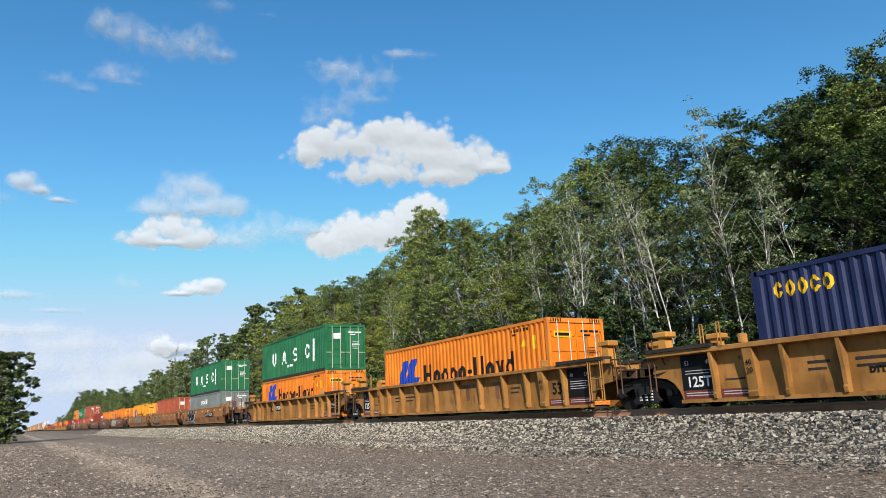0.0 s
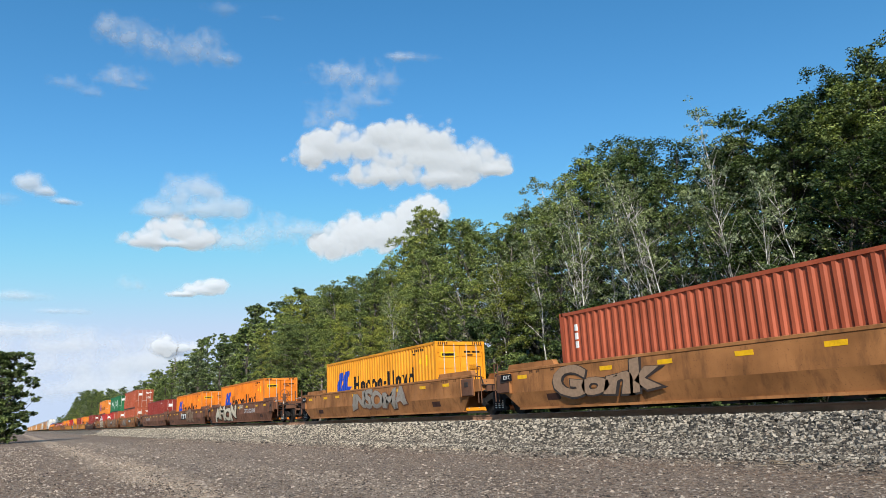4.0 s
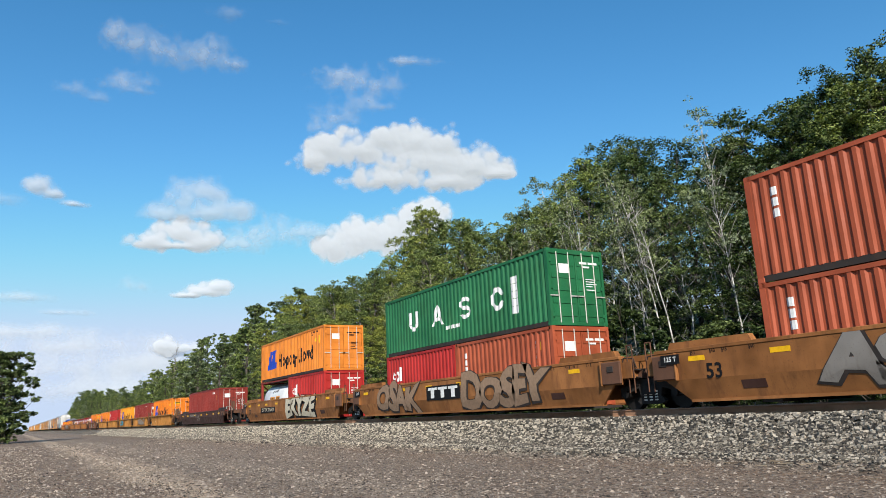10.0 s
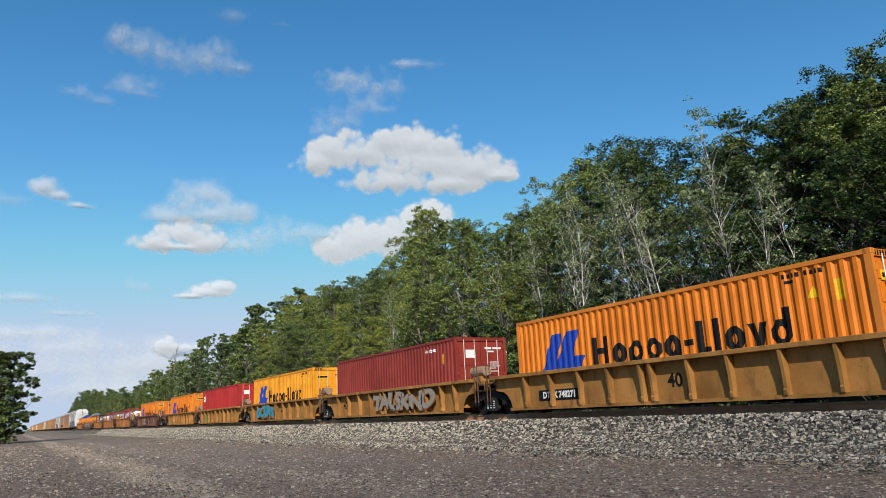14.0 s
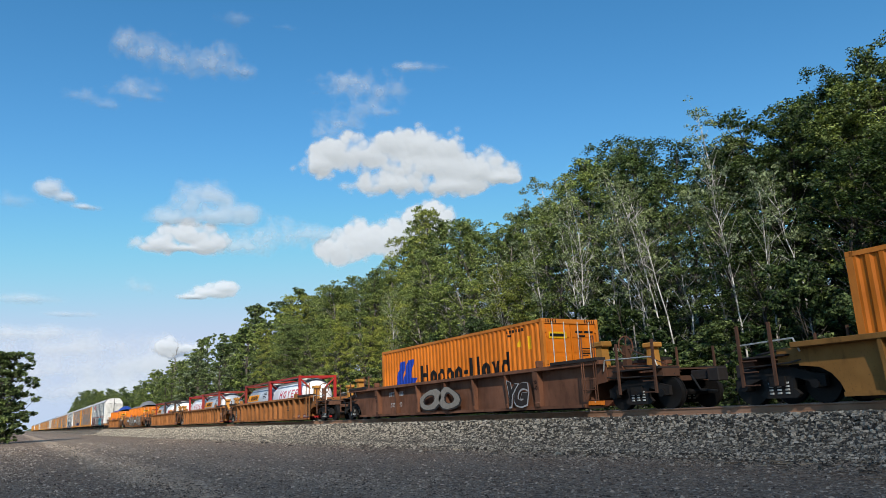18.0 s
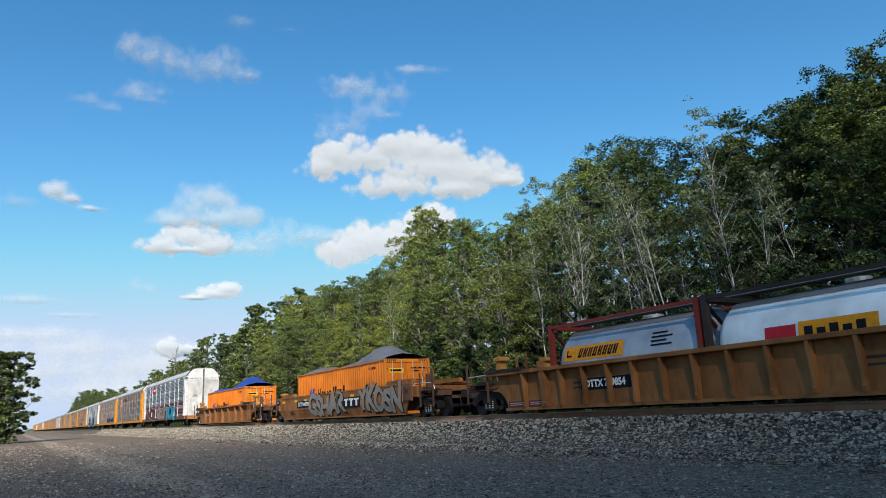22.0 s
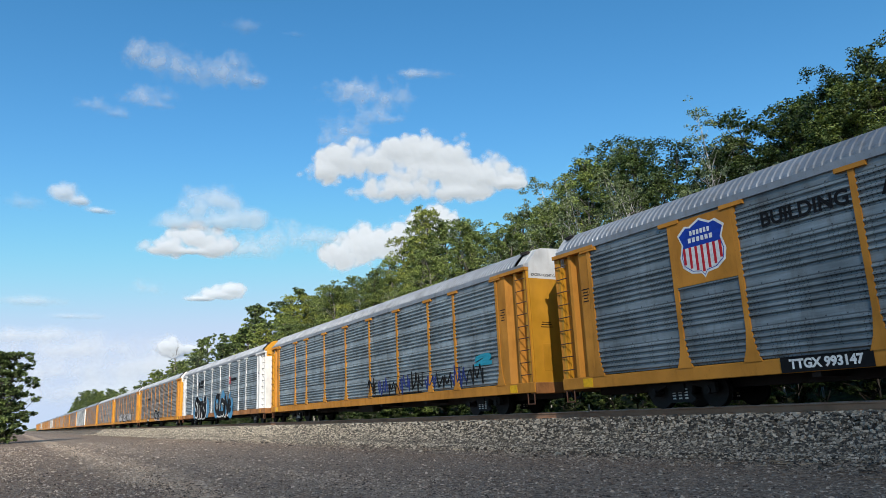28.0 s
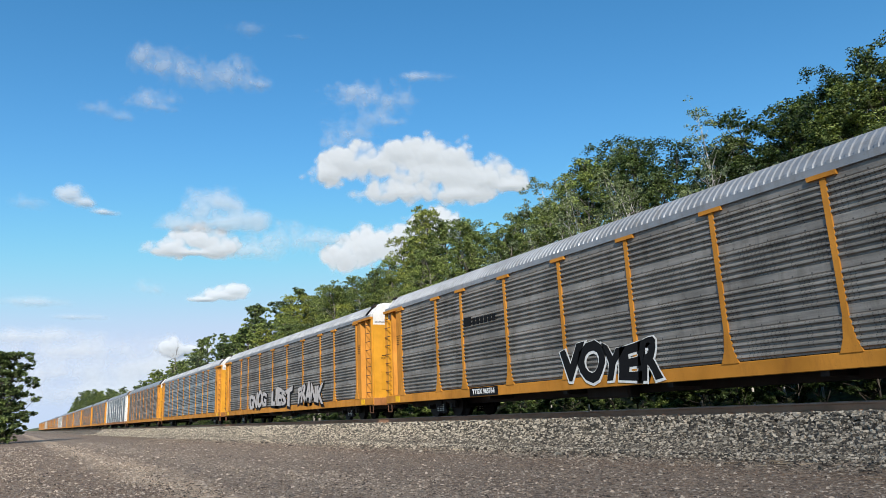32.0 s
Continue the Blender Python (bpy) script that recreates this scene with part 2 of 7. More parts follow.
def gravel_material():
    m, nt, b = nodes_of("gravel_ground")
    tc = nt.nodes.new("ShaderNodeTexCoord")
    co = tc.outputs["Object"]
    sep = nt.nodes.new("ShaderNodeSeparateXYZ")
    nt.links.new(co, sep.inputs[0])
    # compacted lot: wheel tracks along the track's direction, in dark and pale bands
    sway = noise_node(nt, 0.5, 5, 0.62, co, (0.35, 1.0, 1.0))
    shift = nt.nodes.new("ShaderNodeMath")
    shift.operation = "MULTIPLY_ADD"
    shift.inputs[1].default_value, shift.inputs[2].default_value = 2.6, -1.3
    nt.links.new(sway.outputs["Fac"], shift.inputs[0])
    across = nt.nodes.new("ShaderNodeMath")
    across.operation = "ADD"
    nt.links.new(sep.outputs["Y"], across.inputs[0])
    nt.links.new(shift.outputs[0], across.inputs[1])
    band = nt.nodes.new("ShaderNodeMapRange")
    band.inputs["From Min"].default_value, band.inputs["From Max"].default_value = 0.0, 14.0
    nt.links.new(across.outputs[0], band.inputs["Value"])
    grain = noise_node(nt, 12.0, 9, 0.78, co)
    pebble = nt.nodes.new("ShaderNodeTexVoronoi")
    pebble.inputs["Scale"].default_value = 21
    nt.links.new(co, pebble.inputs["Vector"])
    brown, grey, pale = (0.178, 0.115, 0.072), (0.192, 0.136, 0.094), (0.52, 0.395, 0.27)
    soil = ramp(nt, band.outputs[0], [(0.0, brown), (0.13, brown), (0.20, pale), (0.27, grey), (0.36, (0.25, 0.19, 0.138)), (0.44, grey), (0.62, grey), (0.72, brown), (0.80, (0.16, 0.128, 0.092)), (0.92, (0.21, 0.172, 0.13))]).outputs[0]
    dust = noise_node(nt, 46.0, 6, 0.8, co)
    soil = mix(nt, 0.8, soil, ramp(nt, dust.outputs["Fac"], [(0.34, (0.35, 0.34, 0.33)), (0.5, (1.0, 1.0, 1.0)), (0.66, (2.3, 2.25, 2.2))]).outputs[0], "MULTIPLY")
    soil = mix(nt, 0.75, soil, ramp(nt, grain.outputs["Fac"], [(0.32, (0.28, 0.27, 0.26)), (0.5, (0.95, 0.95, 0.95)), (0.70, (2.2, 2.15, 2.1))]).outputs[0], "MULTIPLY")
    stones = ramp(nt, pebble.outputs["Color"], [(0.64, (0, 0, 0)), (0.72, (0.8, 0.8, 0.8))]).outputs[0]
    soil = mix(nt, stones, soil, (0.36, 0.30, 0.23))
    pits = ramp(nt, pebble.outputs["Color"], [(0.22, (0.30, 0.28, 0.26)), (0.28, (1, 1, 1))]).outputs[0]
    soil = mix(nt, 0.8, soil, pits, "MULTIPLY")
    soil = mix(nt, 1.0, soil, (0.74, 0.715, 0.70), "MULTIPLY")
    # litter and grass beyond the track
    leaf = noise_node(nt, 2.2, 7, 0.7, co)
    wood = ramp(nt, leaf.outputs["Fac"], [(0.32, (0.035, 0.03, 0.018)), (0.52, (0.06, 0.075, 0.022)), (0.7, (0.12, 0.15, 0.04))]).outputs[0]
    far = nt.nodes.new("ShaderNodeMapRange")
    far.inputs["From Min"].default_value, far.inputs["From Max"].default_value = 17.6, 18.6
    nt.links.new(sep.outputs["Y"], far.inputs["Value"])
    nt.links.new(mix(nt, far.outputs[0], soil, wood), b.inputs["Base Color"])
    b.inputs["Roughness"].default_value = 0.95
    bump(nt, b, grain.outputs["Fac"], 0.9, 0.06)
    return m


def build_ground():
    xs = spaced(-3500, 2500, -10, 1.2, 1.06)
    ys = spaced(-2500, 3500, 14, 0.8, 1.06)
    v = [(x, y, ground_z(x, y)) for y in ys for x in xs]
    n = len(xs)
    f = [(j * n + i, j * n + i + 1, (j + 1) * n + i + 1, (j + 1) * n + i) for j in range(len(ys) - 1) for i in range(n - 1)]
    me = mesh_from("ground", v, f)
    me.polygons.foreach_set("use_smooth", [True] * len(f))
    me.materials.append(gravel_material())
    tagged(new("ground", me), "grey-brown gravel lot running into a grassy wooded bank", "ground", kind="structure")


def stone_material(name, dark, mid, pale):
    m, nt, b = nodes_of(name)
    g = nt.nodes.new("ShaderNodeNewGeometry")
    c = ramp(nt, g.outputs["Random Per Island"], [(0.0, dark), (0.42, mid), (0.8, pale), (1.0, tuple(v * 1.15 for v in pale))])
    n = noise_node(nt, 30, 4)
    place = nt.nodes.new("ShaderNodeTexCoord")
    sep = nt.nodes.new("ShaderNodeSeparateXYZ")
    nt.links.new(place.outputs["Object"], sep.inputs[0])
    load = nt.nodes.new("ShaderNodeMapRange")      # stone colour gets darker towards +x
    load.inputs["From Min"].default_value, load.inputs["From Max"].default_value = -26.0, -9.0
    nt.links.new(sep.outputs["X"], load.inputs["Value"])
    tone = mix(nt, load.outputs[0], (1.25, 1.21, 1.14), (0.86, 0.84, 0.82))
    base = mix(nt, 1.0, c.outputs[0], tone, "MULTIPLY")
    col = mix(nt, 0.6, base, ramp(nt, n.outputs["Fac"], [(0.3, (0.55, 0.55, 0.55)), (0.7, (1.3, 1.3, 1.3))]).outputs[0], "MULTIPLY")
    nt.links.new(col, b.inputs["Base Color"])
    b.inputs["Roughness"].default_value = 0.9
    return m


def stones(name, places, sizes, material, rng, flat=0.75):
    """Many broken stones in one mesh: eight-cornered lumps, each one turned and dented."""
    n = len(places)
    base = np.array([(-1, -1, -1), (1, -1, -1), (1, 1, -1), (-1, 1, -1), (-1, -1, 1), (1, -1, 1), (1, 1, 1), (-1, 1, 1)], dtype=float) * 0.5
    v = base[None] * (1 + rng.uniform(-0.55, 0.25, (n, 8, 3)))
    v *= np.stack([sizes * rng.uniform(0.8, 1.5, n), sizes * rng.uniform(0.6, 1.15, n), sizes * flat * rng.uniform(0.6, 1.25, n)], 1)[:, None, :]
    a = rng.uniform(0, math.tau, n)
    tilt = rng.uniform(-0.7, 0.7, n)
    ca, sa, ct, st = np.cos(a), np.sin(a), np.cos(tilt), np.sin(tilt)
    y, z = v[..., 1] * ct[:, None] - v[..., 2] * st[:, None], v[..., 1] * st[:, None] + v[..., 2] * ct[:, None]
    x = v[..., 0]
    w = np.stack([x * ca[:, None] - y * sa[:, None], x * sa[:, None] + y * ca[:, None], z], -1) + places[:, None, :]
    q = np.array([(0, 3, 2, 1), (4, 5, 6, 7), (0, 1, 5, 4), (1, 2, 6, 5), (2, 3, 7, 6), (3, 0, 4, 7)])
    f = (q[None] + 8 * np.arange(n)[:, None, None]).reshape(-1, 4)
    me = mesh_from(name, w.reshape(-1, 3), f)
    me.materials.append(material)
    return new(name, me)


def chips(name, places, sizes, material, rng, flat=0.7):
    """Small broken stones in one mesh, half sunk: a dented foot of four corners under a short ridge."""
    n = len(places)
    base = np.array([(-1, -1, -0.5), (1, -1, -0.5), (1, 1, -0.5), (-1, 1, -0.5), (-0.45, 0.1, 0.9), (0.5, -0.1, 0.75)]) * 0.5
    v = base[None] * (1 + rng.uniform(-0.5, 0.3, (n, 6, 3)))
    v *= np.stack([sizes * rng.uniform(0.9, 1.6, n), sizes * rng.uniform(0.6, 1.1, n), sizes * flat * rng.uniform(0.6, 1.3, n)], 1)[:, None, :]
    a = rng.uniform(0, math.tau, n)
    ca, sa = np.cos(a)[:, None], np.sin(a)[:, None]
    w = np.stack([v[..., 0] * ca - v[..., 1] * sa, v[..., 0] * sa + v[..., 1] * ca, v[..., 2]], -1) + places[:, None, :]
    q = np.array([(0, 1, 5), (0, 5, 4), (1, 2, 5), (2, 3, 4), (2, 4, 5), (3, 0, 4)])
    f = (q[None] + 6 * np.arange(n)[:, None, None]).reshape(-1, 3)
    me = mesh_from(name, w.reshape(-1, 3), f)
    me.materials.append(material)
    return new(name, me)


BALLAST_TOP = RAIL_Z - 0.20
SHOULDER, TOE = TRACK_Y - 1.75, TRACK_Y - 3.05   # edge of the crown and foot of the slope


def bed_z(y):
    d = abs(y - TRACK_Y)
    if d < 1.75:
        return BALLAST_TOP
    return BALLAST_TOP + 0.02 - (d - 1.75) / 1.3 * (BALLAST_TOP + 0.02)


def build_track():
    rng = np.random.default_rng(3)
    # bed
    bm = bmesh.new()
    prism(bm, [(TOE - 0.3, -0.12), (SHOULDER, BALLAST_TOP - 0.04), (2 * TRACK_Y - SHOULDER, BALLAST_TOP - 0.04), (2 * TRACK_Y - TOE + 0.3, -0.12)], "x", -1500, 700)
    m, nt, b = nodes_of("ballast_bed")
    vo = nt.nodes.new("ShaderNodeTexVoronoi")
    vo.inputs["Scale"].default_value = 22
    tc = nt.nodes.new("ShaderNodeTexCoord")
    nt.links.new(tc.outputs["Object"], vo.inputs["Vector"])
    # dark tones put the shade between the stones into the bed's colour
    col = ramp(nt, vo.outputs["Color"], [(0.15, (0.018, 0.014, 0.010)), (0.5, (0.085, 0.066, 0.048)), (0.9, (0.30, 0.25, 0.185))])
    nt.links.new(col.outputs[0], b.inputs["Base Color"])
    b.inputs["Roughness"].default_value = 0.9
    bump(nt, b, vo.outputs["Distance"], 1.0, 0.06)
    tagged(part("ballast_bed", bm, m, None), "bank of pale grey crushed stone under the track", "ballast", kind="structure")
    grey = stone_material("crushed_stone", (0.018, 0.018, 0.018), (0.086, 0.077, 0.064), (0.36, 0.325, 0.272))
    # near slope, thick with stone close by and thinner further off
    n = 90000
    u = rng.uniform(0, 1, n) ** 2.1
    x = -1.0 - 150 * u
    y = SHOULDER + 0.35 - rng.uniform(0, 1, n) ** 0.86 * (SHOULDER - TOE + 0.80)
    strewn = rng.uniform(0, 1, n) < 0.13
    y = np.where(strewn, TOE - 0.1 - np.abs(rng.normal(0, 0.8, n)), y)
    low = np.clip((SHOULDER - y) / (SHOULDER - TOE), 0, 1.4)
    size = (0.035 + 0.058 * rng.uniform(0, 1, n) ** 1.6) * (1.08 - 0.30 * low) * (1 + 0.9 * u)
    z = np.array([max(bed_z(v), 0.0) for v in y]) - 0.2 * size + rng.uniform(0, 0.02, n)
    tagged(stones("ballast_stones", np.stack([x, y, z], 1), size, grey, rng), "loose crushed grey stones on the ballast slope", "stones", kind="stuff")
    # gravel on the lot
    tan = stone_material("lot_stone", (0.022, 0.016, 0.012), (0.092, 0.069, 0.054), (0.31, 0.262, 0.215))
    n, around = 195000, 50000
    d = np.concatenate([4.3 + 62 * rng.uniform(0, 1, n) ** 2.1, 16 * rng.uniform(0, 1, around) ** 0.6])
    ang = np.concatenate([rng.uniform(-0.10, 1.15, n), rng.uniform(0, math.tau, around)])
    x, y = -d * np.cos(ang), d * np.sin(ang)
    keep = (y < TOE + 0.75)
    x, y, d = x[keep], y[keep], d[keep]
    sway = np.array([0.9 * noise.noise((a * 0.09, c * 0.3, 3)) for a, c in zip(x, y)])
    thick = 0.30 + sum(k * np.exp(-((y + sway - c) / w) ** 2) for c, w, k in ((2.8, 0.55, 0.85), (5.2, 0.5, 0.35), (0.0, 0.8, 0.3), (11.6, 1.1, 0.75), (12.9, 0.55, 1.0)))
    keep = rng.uniform(0, 1, len(x)) < thick
    x, y, d = x[keep], y[keep], d[keep]
    size = (0.015 + 0.032 * rng.uniform(0, 1, len(x)) ** 4) * (1 + d / 34)
    z = np.array([max(ground_z(a, c), bed_z(c)) for a, c in zip(x, y)]) + 0.006
    tagged(chips("lot_gravel", np.stack([x, y, z - 0.004], 1), size, tan, rng, 0.75), "scattered small stones on the gravel lot", "gravel", kind="stuff")
    # sticks, splinters of ties and bark along the foot of the slope
    bm = bmesh.new()
    for k in range(420):
        far = rng.uniform(0, 1) ** 1.5
        c = Vector((-5 - 60 * far, 11.3 + rng.normal() * 0.75, 0.01))
        c.z += max(0.0, bed_z(c.y))
        a, ln = rng.normal() * 0.5, rng.uniform(0.08, 0.34) * (1.9 if k % 21 == 0 else 1)
        d = Vector((math.cos(a), math.sin(a), rng.normal() * 0.06)) * ln * 0.5
        rod(bm, c - d, c + d, 0.010 + 0.012 * (k % 7 == 0) + 0.02 * (k % 21 == 0), 0.006, 4)
    m, nt, b = nodes_of("dead_wood")
    g = nt.nodes.new("ShaderNodeNewGeometry")
    nt.links.new(ramp(nt, g.outputs["Random Per Island"], [(0.0, (0.018, 0.013, 0.010)), (0.6, (0.05, 0.035, 0.024)), (0.85, (0.16, 0.12, 0.08)), (1.0, (0.34, 0.28, 0.2))]).outputs[0], b.inputs["Base Color"])
    b.inputs["Roughness"].default_value = 0.9
    tagged(part("twigs", bm, m, None), "dead sticks and wood splinters strewn along the ballast foot", "twigs", kind="stuff")
    # rails
    for name, yr in (("rail_near", -0.7525), ("rail_far", 0.7525)):
        rail = empty(name)
        rail.location = (0, TRACK_Y + yr, RAIL_Z)
        bm = bmesh.new()
        prism(bm, [(-0.07, -0.19), (-0.07, -0.172), (-0.012, -0.15), (-0.010, -0.045), (-0.036, -0.035), (-0.036, -0.006), (0.036, -0.006), (0.036, -0.035), (0.010, -0.045), (0.012, -0.15), (0.07, -0.172), (0.07, -0.19)], "x", -1500, 700)
        part("rail_web", bm, M["rail"], rail)
        part("rail_head", boxes((-1500, 700, -0.034, 0.034, -0.006, 0.0)), M["rail_top"], rail, "polished running surface")
        tagged(rail, "rusty steel rail with a polished top", "rail", kind="structure")
    bm = boxes((-0.11, 0.11, -1.30, 1.30, -0.36, -0.186), bevel=0.008)
    first = tagged(part("railway_tie", bm, M["tie"], None), "weathered timber tie half sunk in the ballast", "tie", "ties under the rails")
    first.location = (1.0, TRACK_Y, RAIL_Z)
    plate = part("tie_plate", boxes((-0.09, 0.09, -0.93, -0.58, -0.188, -0.176), (-0.03, 0.03, -0.86, -0.84, -0.176, -0.14)), M["rail"], first)
    for k in range(1, 62):
        copy_thing(first, Matrix.Translation((1.0 - 0.535 * k, TRACK_Y + RNG.uniform(-0.04, 0.04), RAIL_Z + RNG.uniform(-0.008, 0.0))))


# ---------------------------------------------------------------- trees
def leaf_material(name, dark, mid, pale, glow=0.20):
    m, nt, b = nodes_of(name)
    g = nt.nodes.new("ShaderNodeNewGeometry")
    info = nt.nodes.new("ShaderNodeObjectInfo")
    c = ramp(nt, g.outputs["Random Per Island"], [(0.12, dark), (0.60, mid), (1.0, pale)]).outputs[0]
    tree = ramp(nt, info.outputs["Random"], [(0.0, (0.92, 0.93, 0.92)), (0.5, (1.10, 1.08, 0.98)), (1.0, (1.28, 1.24, 0.92))]).outputs[0]
    c = mix(nt, 1.0, c, tree, "MULTIPLY")
    b.inputs["Roughness"].default_value = 0.55
    b.inputs["Specular IOR Level"].default_value = 0.25
    nt.links.new(c, b.inputs["Base Color"])
    tr = nt.nodes.new("ShaderNodeBsdfTranslucent")
    nt.links.new(mix(nt, 1.0, c, (1.25, 1.35, 0.7), "MULTIPLY"), tr.inputs["Color"])
    ms = nt.nodes.new("ShaderNodeMixShader")
    ms.inputs[0].default_value = glow
    nt.links.new(b.outputs[0], ms.inputs[1])
    nt.links.new(tr.outputs[0], ms.inputs[2])
    nt.links.new(ms.outputs[0], nt.nodes["Material Output"].inputs["Surface"])
    return m


def bark_material(name, colour, dark):
    m, nt, b = nodes_of(name)
    n = noise_node(nt, 3.0, 6, 0.7, None, (3, 3, 1.2))
    c = ramp(nt, n.outputs["Fac"], [(0.34, dark), (0.5, colour), (0.8, tuple(min(1, v * 1.2) for v in colour))])
    nt.links.new(c.outputs[0], b.inputs["Base Color"])
    b.inputs["Roughness"].default_value = 0.85
    bump(nt, b, n.outputs["Fac"], 0.4, 0.03)
    return m


LEAF = [leaf_material("leaves_deep", (0.017, 0.027, 0.010), (0.096, 0.134, 0.044), (0.215, 0.272, 0.104)),
        leaf_material("leaves_fresh", (0.032, 0.046, 0.015), (0.172, 0.222, 0.066), (0.320, 0.378, 0.138)),
        leaf_material("leaves_olive", (0.036, 0.050, 0.027), (0.172, 0.212, 0.118), (0.310, 0.362, 0.225)),
        leaf_material("leaves_yellowing", (0.050, 0.062, 0.013), (0.225, 0.260, 0.056), (0.380, 0.400, 0.115)),
        # dark tone, holding the shade inside the wood in its colour
        leaf_material("leaves_dark_shaded", (0.010, 0.019, 0.007), (0.047, 0.077, 0.026), (0.105, 0.150, 0.054), 0.24)]
BARK = [bark_material("grey_bark", (0.20, 0.18, 0.155), (0.07, 0.06, 0.05)),
        bark_material("white_bark", (0.45, 0.43, 0.395), (0.15, 0.137, 0.122)),
        bark_material("dark_bark", (0.075, 0.062, 0.05), (0.03, 0.025, 0.02))]


def leaf_mesh(name, clumps, count, size, rng):
    """Leaves as small folded blades, gathered into tufts round uneven clumps."""
    # each clump carries six tufts on its shell
    shell = rng.normal(size=(len(clumps), 6, 3)) + np.array((0, 0, 0.25))
    shell /= np.linalg.norm(shell, axis=2)[:, :, None]
    base = np.array([c[:4] for c in clumps])
    mids = (base[:, None, :3] + shell * base[:, None, 3:] * rng.uniform(0.45, 0.85, (len(clumps), 6, 1)) * np.array((1.0, 1.0, 0.75))).reshape(-1, 3)
    big = (base[:, None, 3] * rng.uniform(0.28, 0.52, (len(clumps), 6))).reshape(-1)
    w = big ** 2
    pick = rng.choice(len(mids), count, p=w / w.sum())
    d = rng.normal(size=(count, 3))
    d /= np.linalg.norm(d, axis=1)[:, None]
    r = big[pick] * rng.uniform(0.1, 1.0, count) ** 0.5 * rng.uniform(0.8, 1.12, count)
    p = mids[pick] + d * r[:, None] * np.array((1.0, 1.0, 0.72))
    s = size * rng.uniform(0.6, 1.35, count)
    nrm = d * 0.8 + rng.normal(size=(count, 3)) * 0.62 + np.array((0, 0, 0.4))
    nrm /= np.linalg.norm(nrm, axis=1)[:, None]
    t = np.cross(nrm, rng.normal(size=(count, 3)))
    t /= np.linalg.norm(t, axis=1)[:, None] + 1e-9
    b = np.cross(nrm, t)
    t, b, nn = t * s[:, None], b * s[:, None] * 0.75, nrm * s[:, None] * 0.16
    v = np.stack([p - t * 0.8 - b, p + b * 0.9 + nn, p + t * 1.1 - b * 0.3], 1).reshape(-1, 3)
    return mesh_from(name, v, np.arange(3 * count).reshape(-1, 3))


def make_tree(height, spread, leaves, leaf_size, leaf, bark, seed, crown_from=0.35, clumps=26, lean=0.05, trunk_r=None, bare=0, name="tree", puff=(0.14, 0.30), rise=(0.15, 0.7), sway=None):
    """A tapered trunk that forks into limbs, and a crown of clumps round the limbs' ends."""
    rng = np.random.default_rng(seed)
    tree = empty(name)
    bm = bmesh.new()
    r0 = trunk_r or 0.012 * height + 0.03
    pts, lx, ly = [], rng.uniform(-lean, lean), rng.uniform(-lean, lean)
    if sway:
        lx, ly = sway
    for k in range(8):
        h = k / 7
        pts.append(Vector((lx * height * h * h + rng.normal() * 0.02 * height * h * 0.5, ly * height * h * h + rng.normal() * 0.02 * height * h * 0.5, height * 0.93 * h)))
    for k in range(7):
        rod(bm, pts[k], pts[k + 1], r0 * (1 - 0.125 * k), r0 * (1 - 0.125 * (k + 1)), 7)
    cl = []
    for k in range(clumps):
        h = crown_from + (1 - crown_from) * (k + rng.uniform(0, 1)) / clumps
        seg = min(6.999, h * 7)
        base = pts[int(seg)].lerp(pts[int(seg) + 1], seg % 1)
        wide = spread * (0.35 + 0.65 * math.sin(math.pi * min(1, 0.18 + 0.86 * (h - crown_from) / (1 - crown_from)))) * rng.uniform(0.35, 1.08)
        a = k * 2.4 + rng.uniform(-0.5, 0.5)
        end = base + Vector((math.cos(a) * wide, math.sin(a) * wide, wide * rng.uniform(*rise)))
        end.z = min(end.z, height * 0.97)
        start = base - Vector((0, 0, 0.10 * height * rng.uniform(0.2, 0.9)))
        mid = start.lerp(end, 0.5) + Vector((0, 0, rng.uniform(-0.05, 0.25) * wide))
        rb = (r0 * (1 - 0.8 * h) * 0.32 + 0.006) * (0.55 if bark == 1 else 1.0)
        rod(bm, start, mid, rb, rb * 0.65, 4)
        rod(bm, mid, end, rb * 0.65, rb * 0.2, 3)
        cl.append((end.x, end.y, end.z, spread * rng.uniform(*puff)))
        if k % 3 == 0:
            cl.append((mid.x, mid.y, mid.z, spread * rng.uniform(puff[0] * 0.7, puff[1] * 0.7)))
    for k in range(bare):
        h = rng.uniform(0.25, 0.85)
        seg = h * 7
        base = pts[int(seg)].lerp(pts[int(seg) + 1], seg % 1)
        a = rng.uniform(0, math.tau)
        end = base + Vector((math.cos(a), math.sin(a), rng.uniform(0.4, 1.7))) * spread * rng.uniform(0.2, 0.65)
        rod(bm, base, end, 0.022, 0.006, 4)
        tip = end + Vector((rng.normal(), rng.normal(), 0.7)) * 0.3
        rod(bm, base.lerp(end, 0.6), tip, 0.012, 0.004, 4)
    top = pts[-1]
    cl.append((top.x, top.y, min(top.z, height * 0.95), spread * 0.22))
    part("trunk", bm, BARK[bark], tree, smooth=True)
    if leaves:
        part("crown", leaf_mesh("crown", cl, leaves, leaf_size, rng), LEAF[leaf], tree)
    return tree


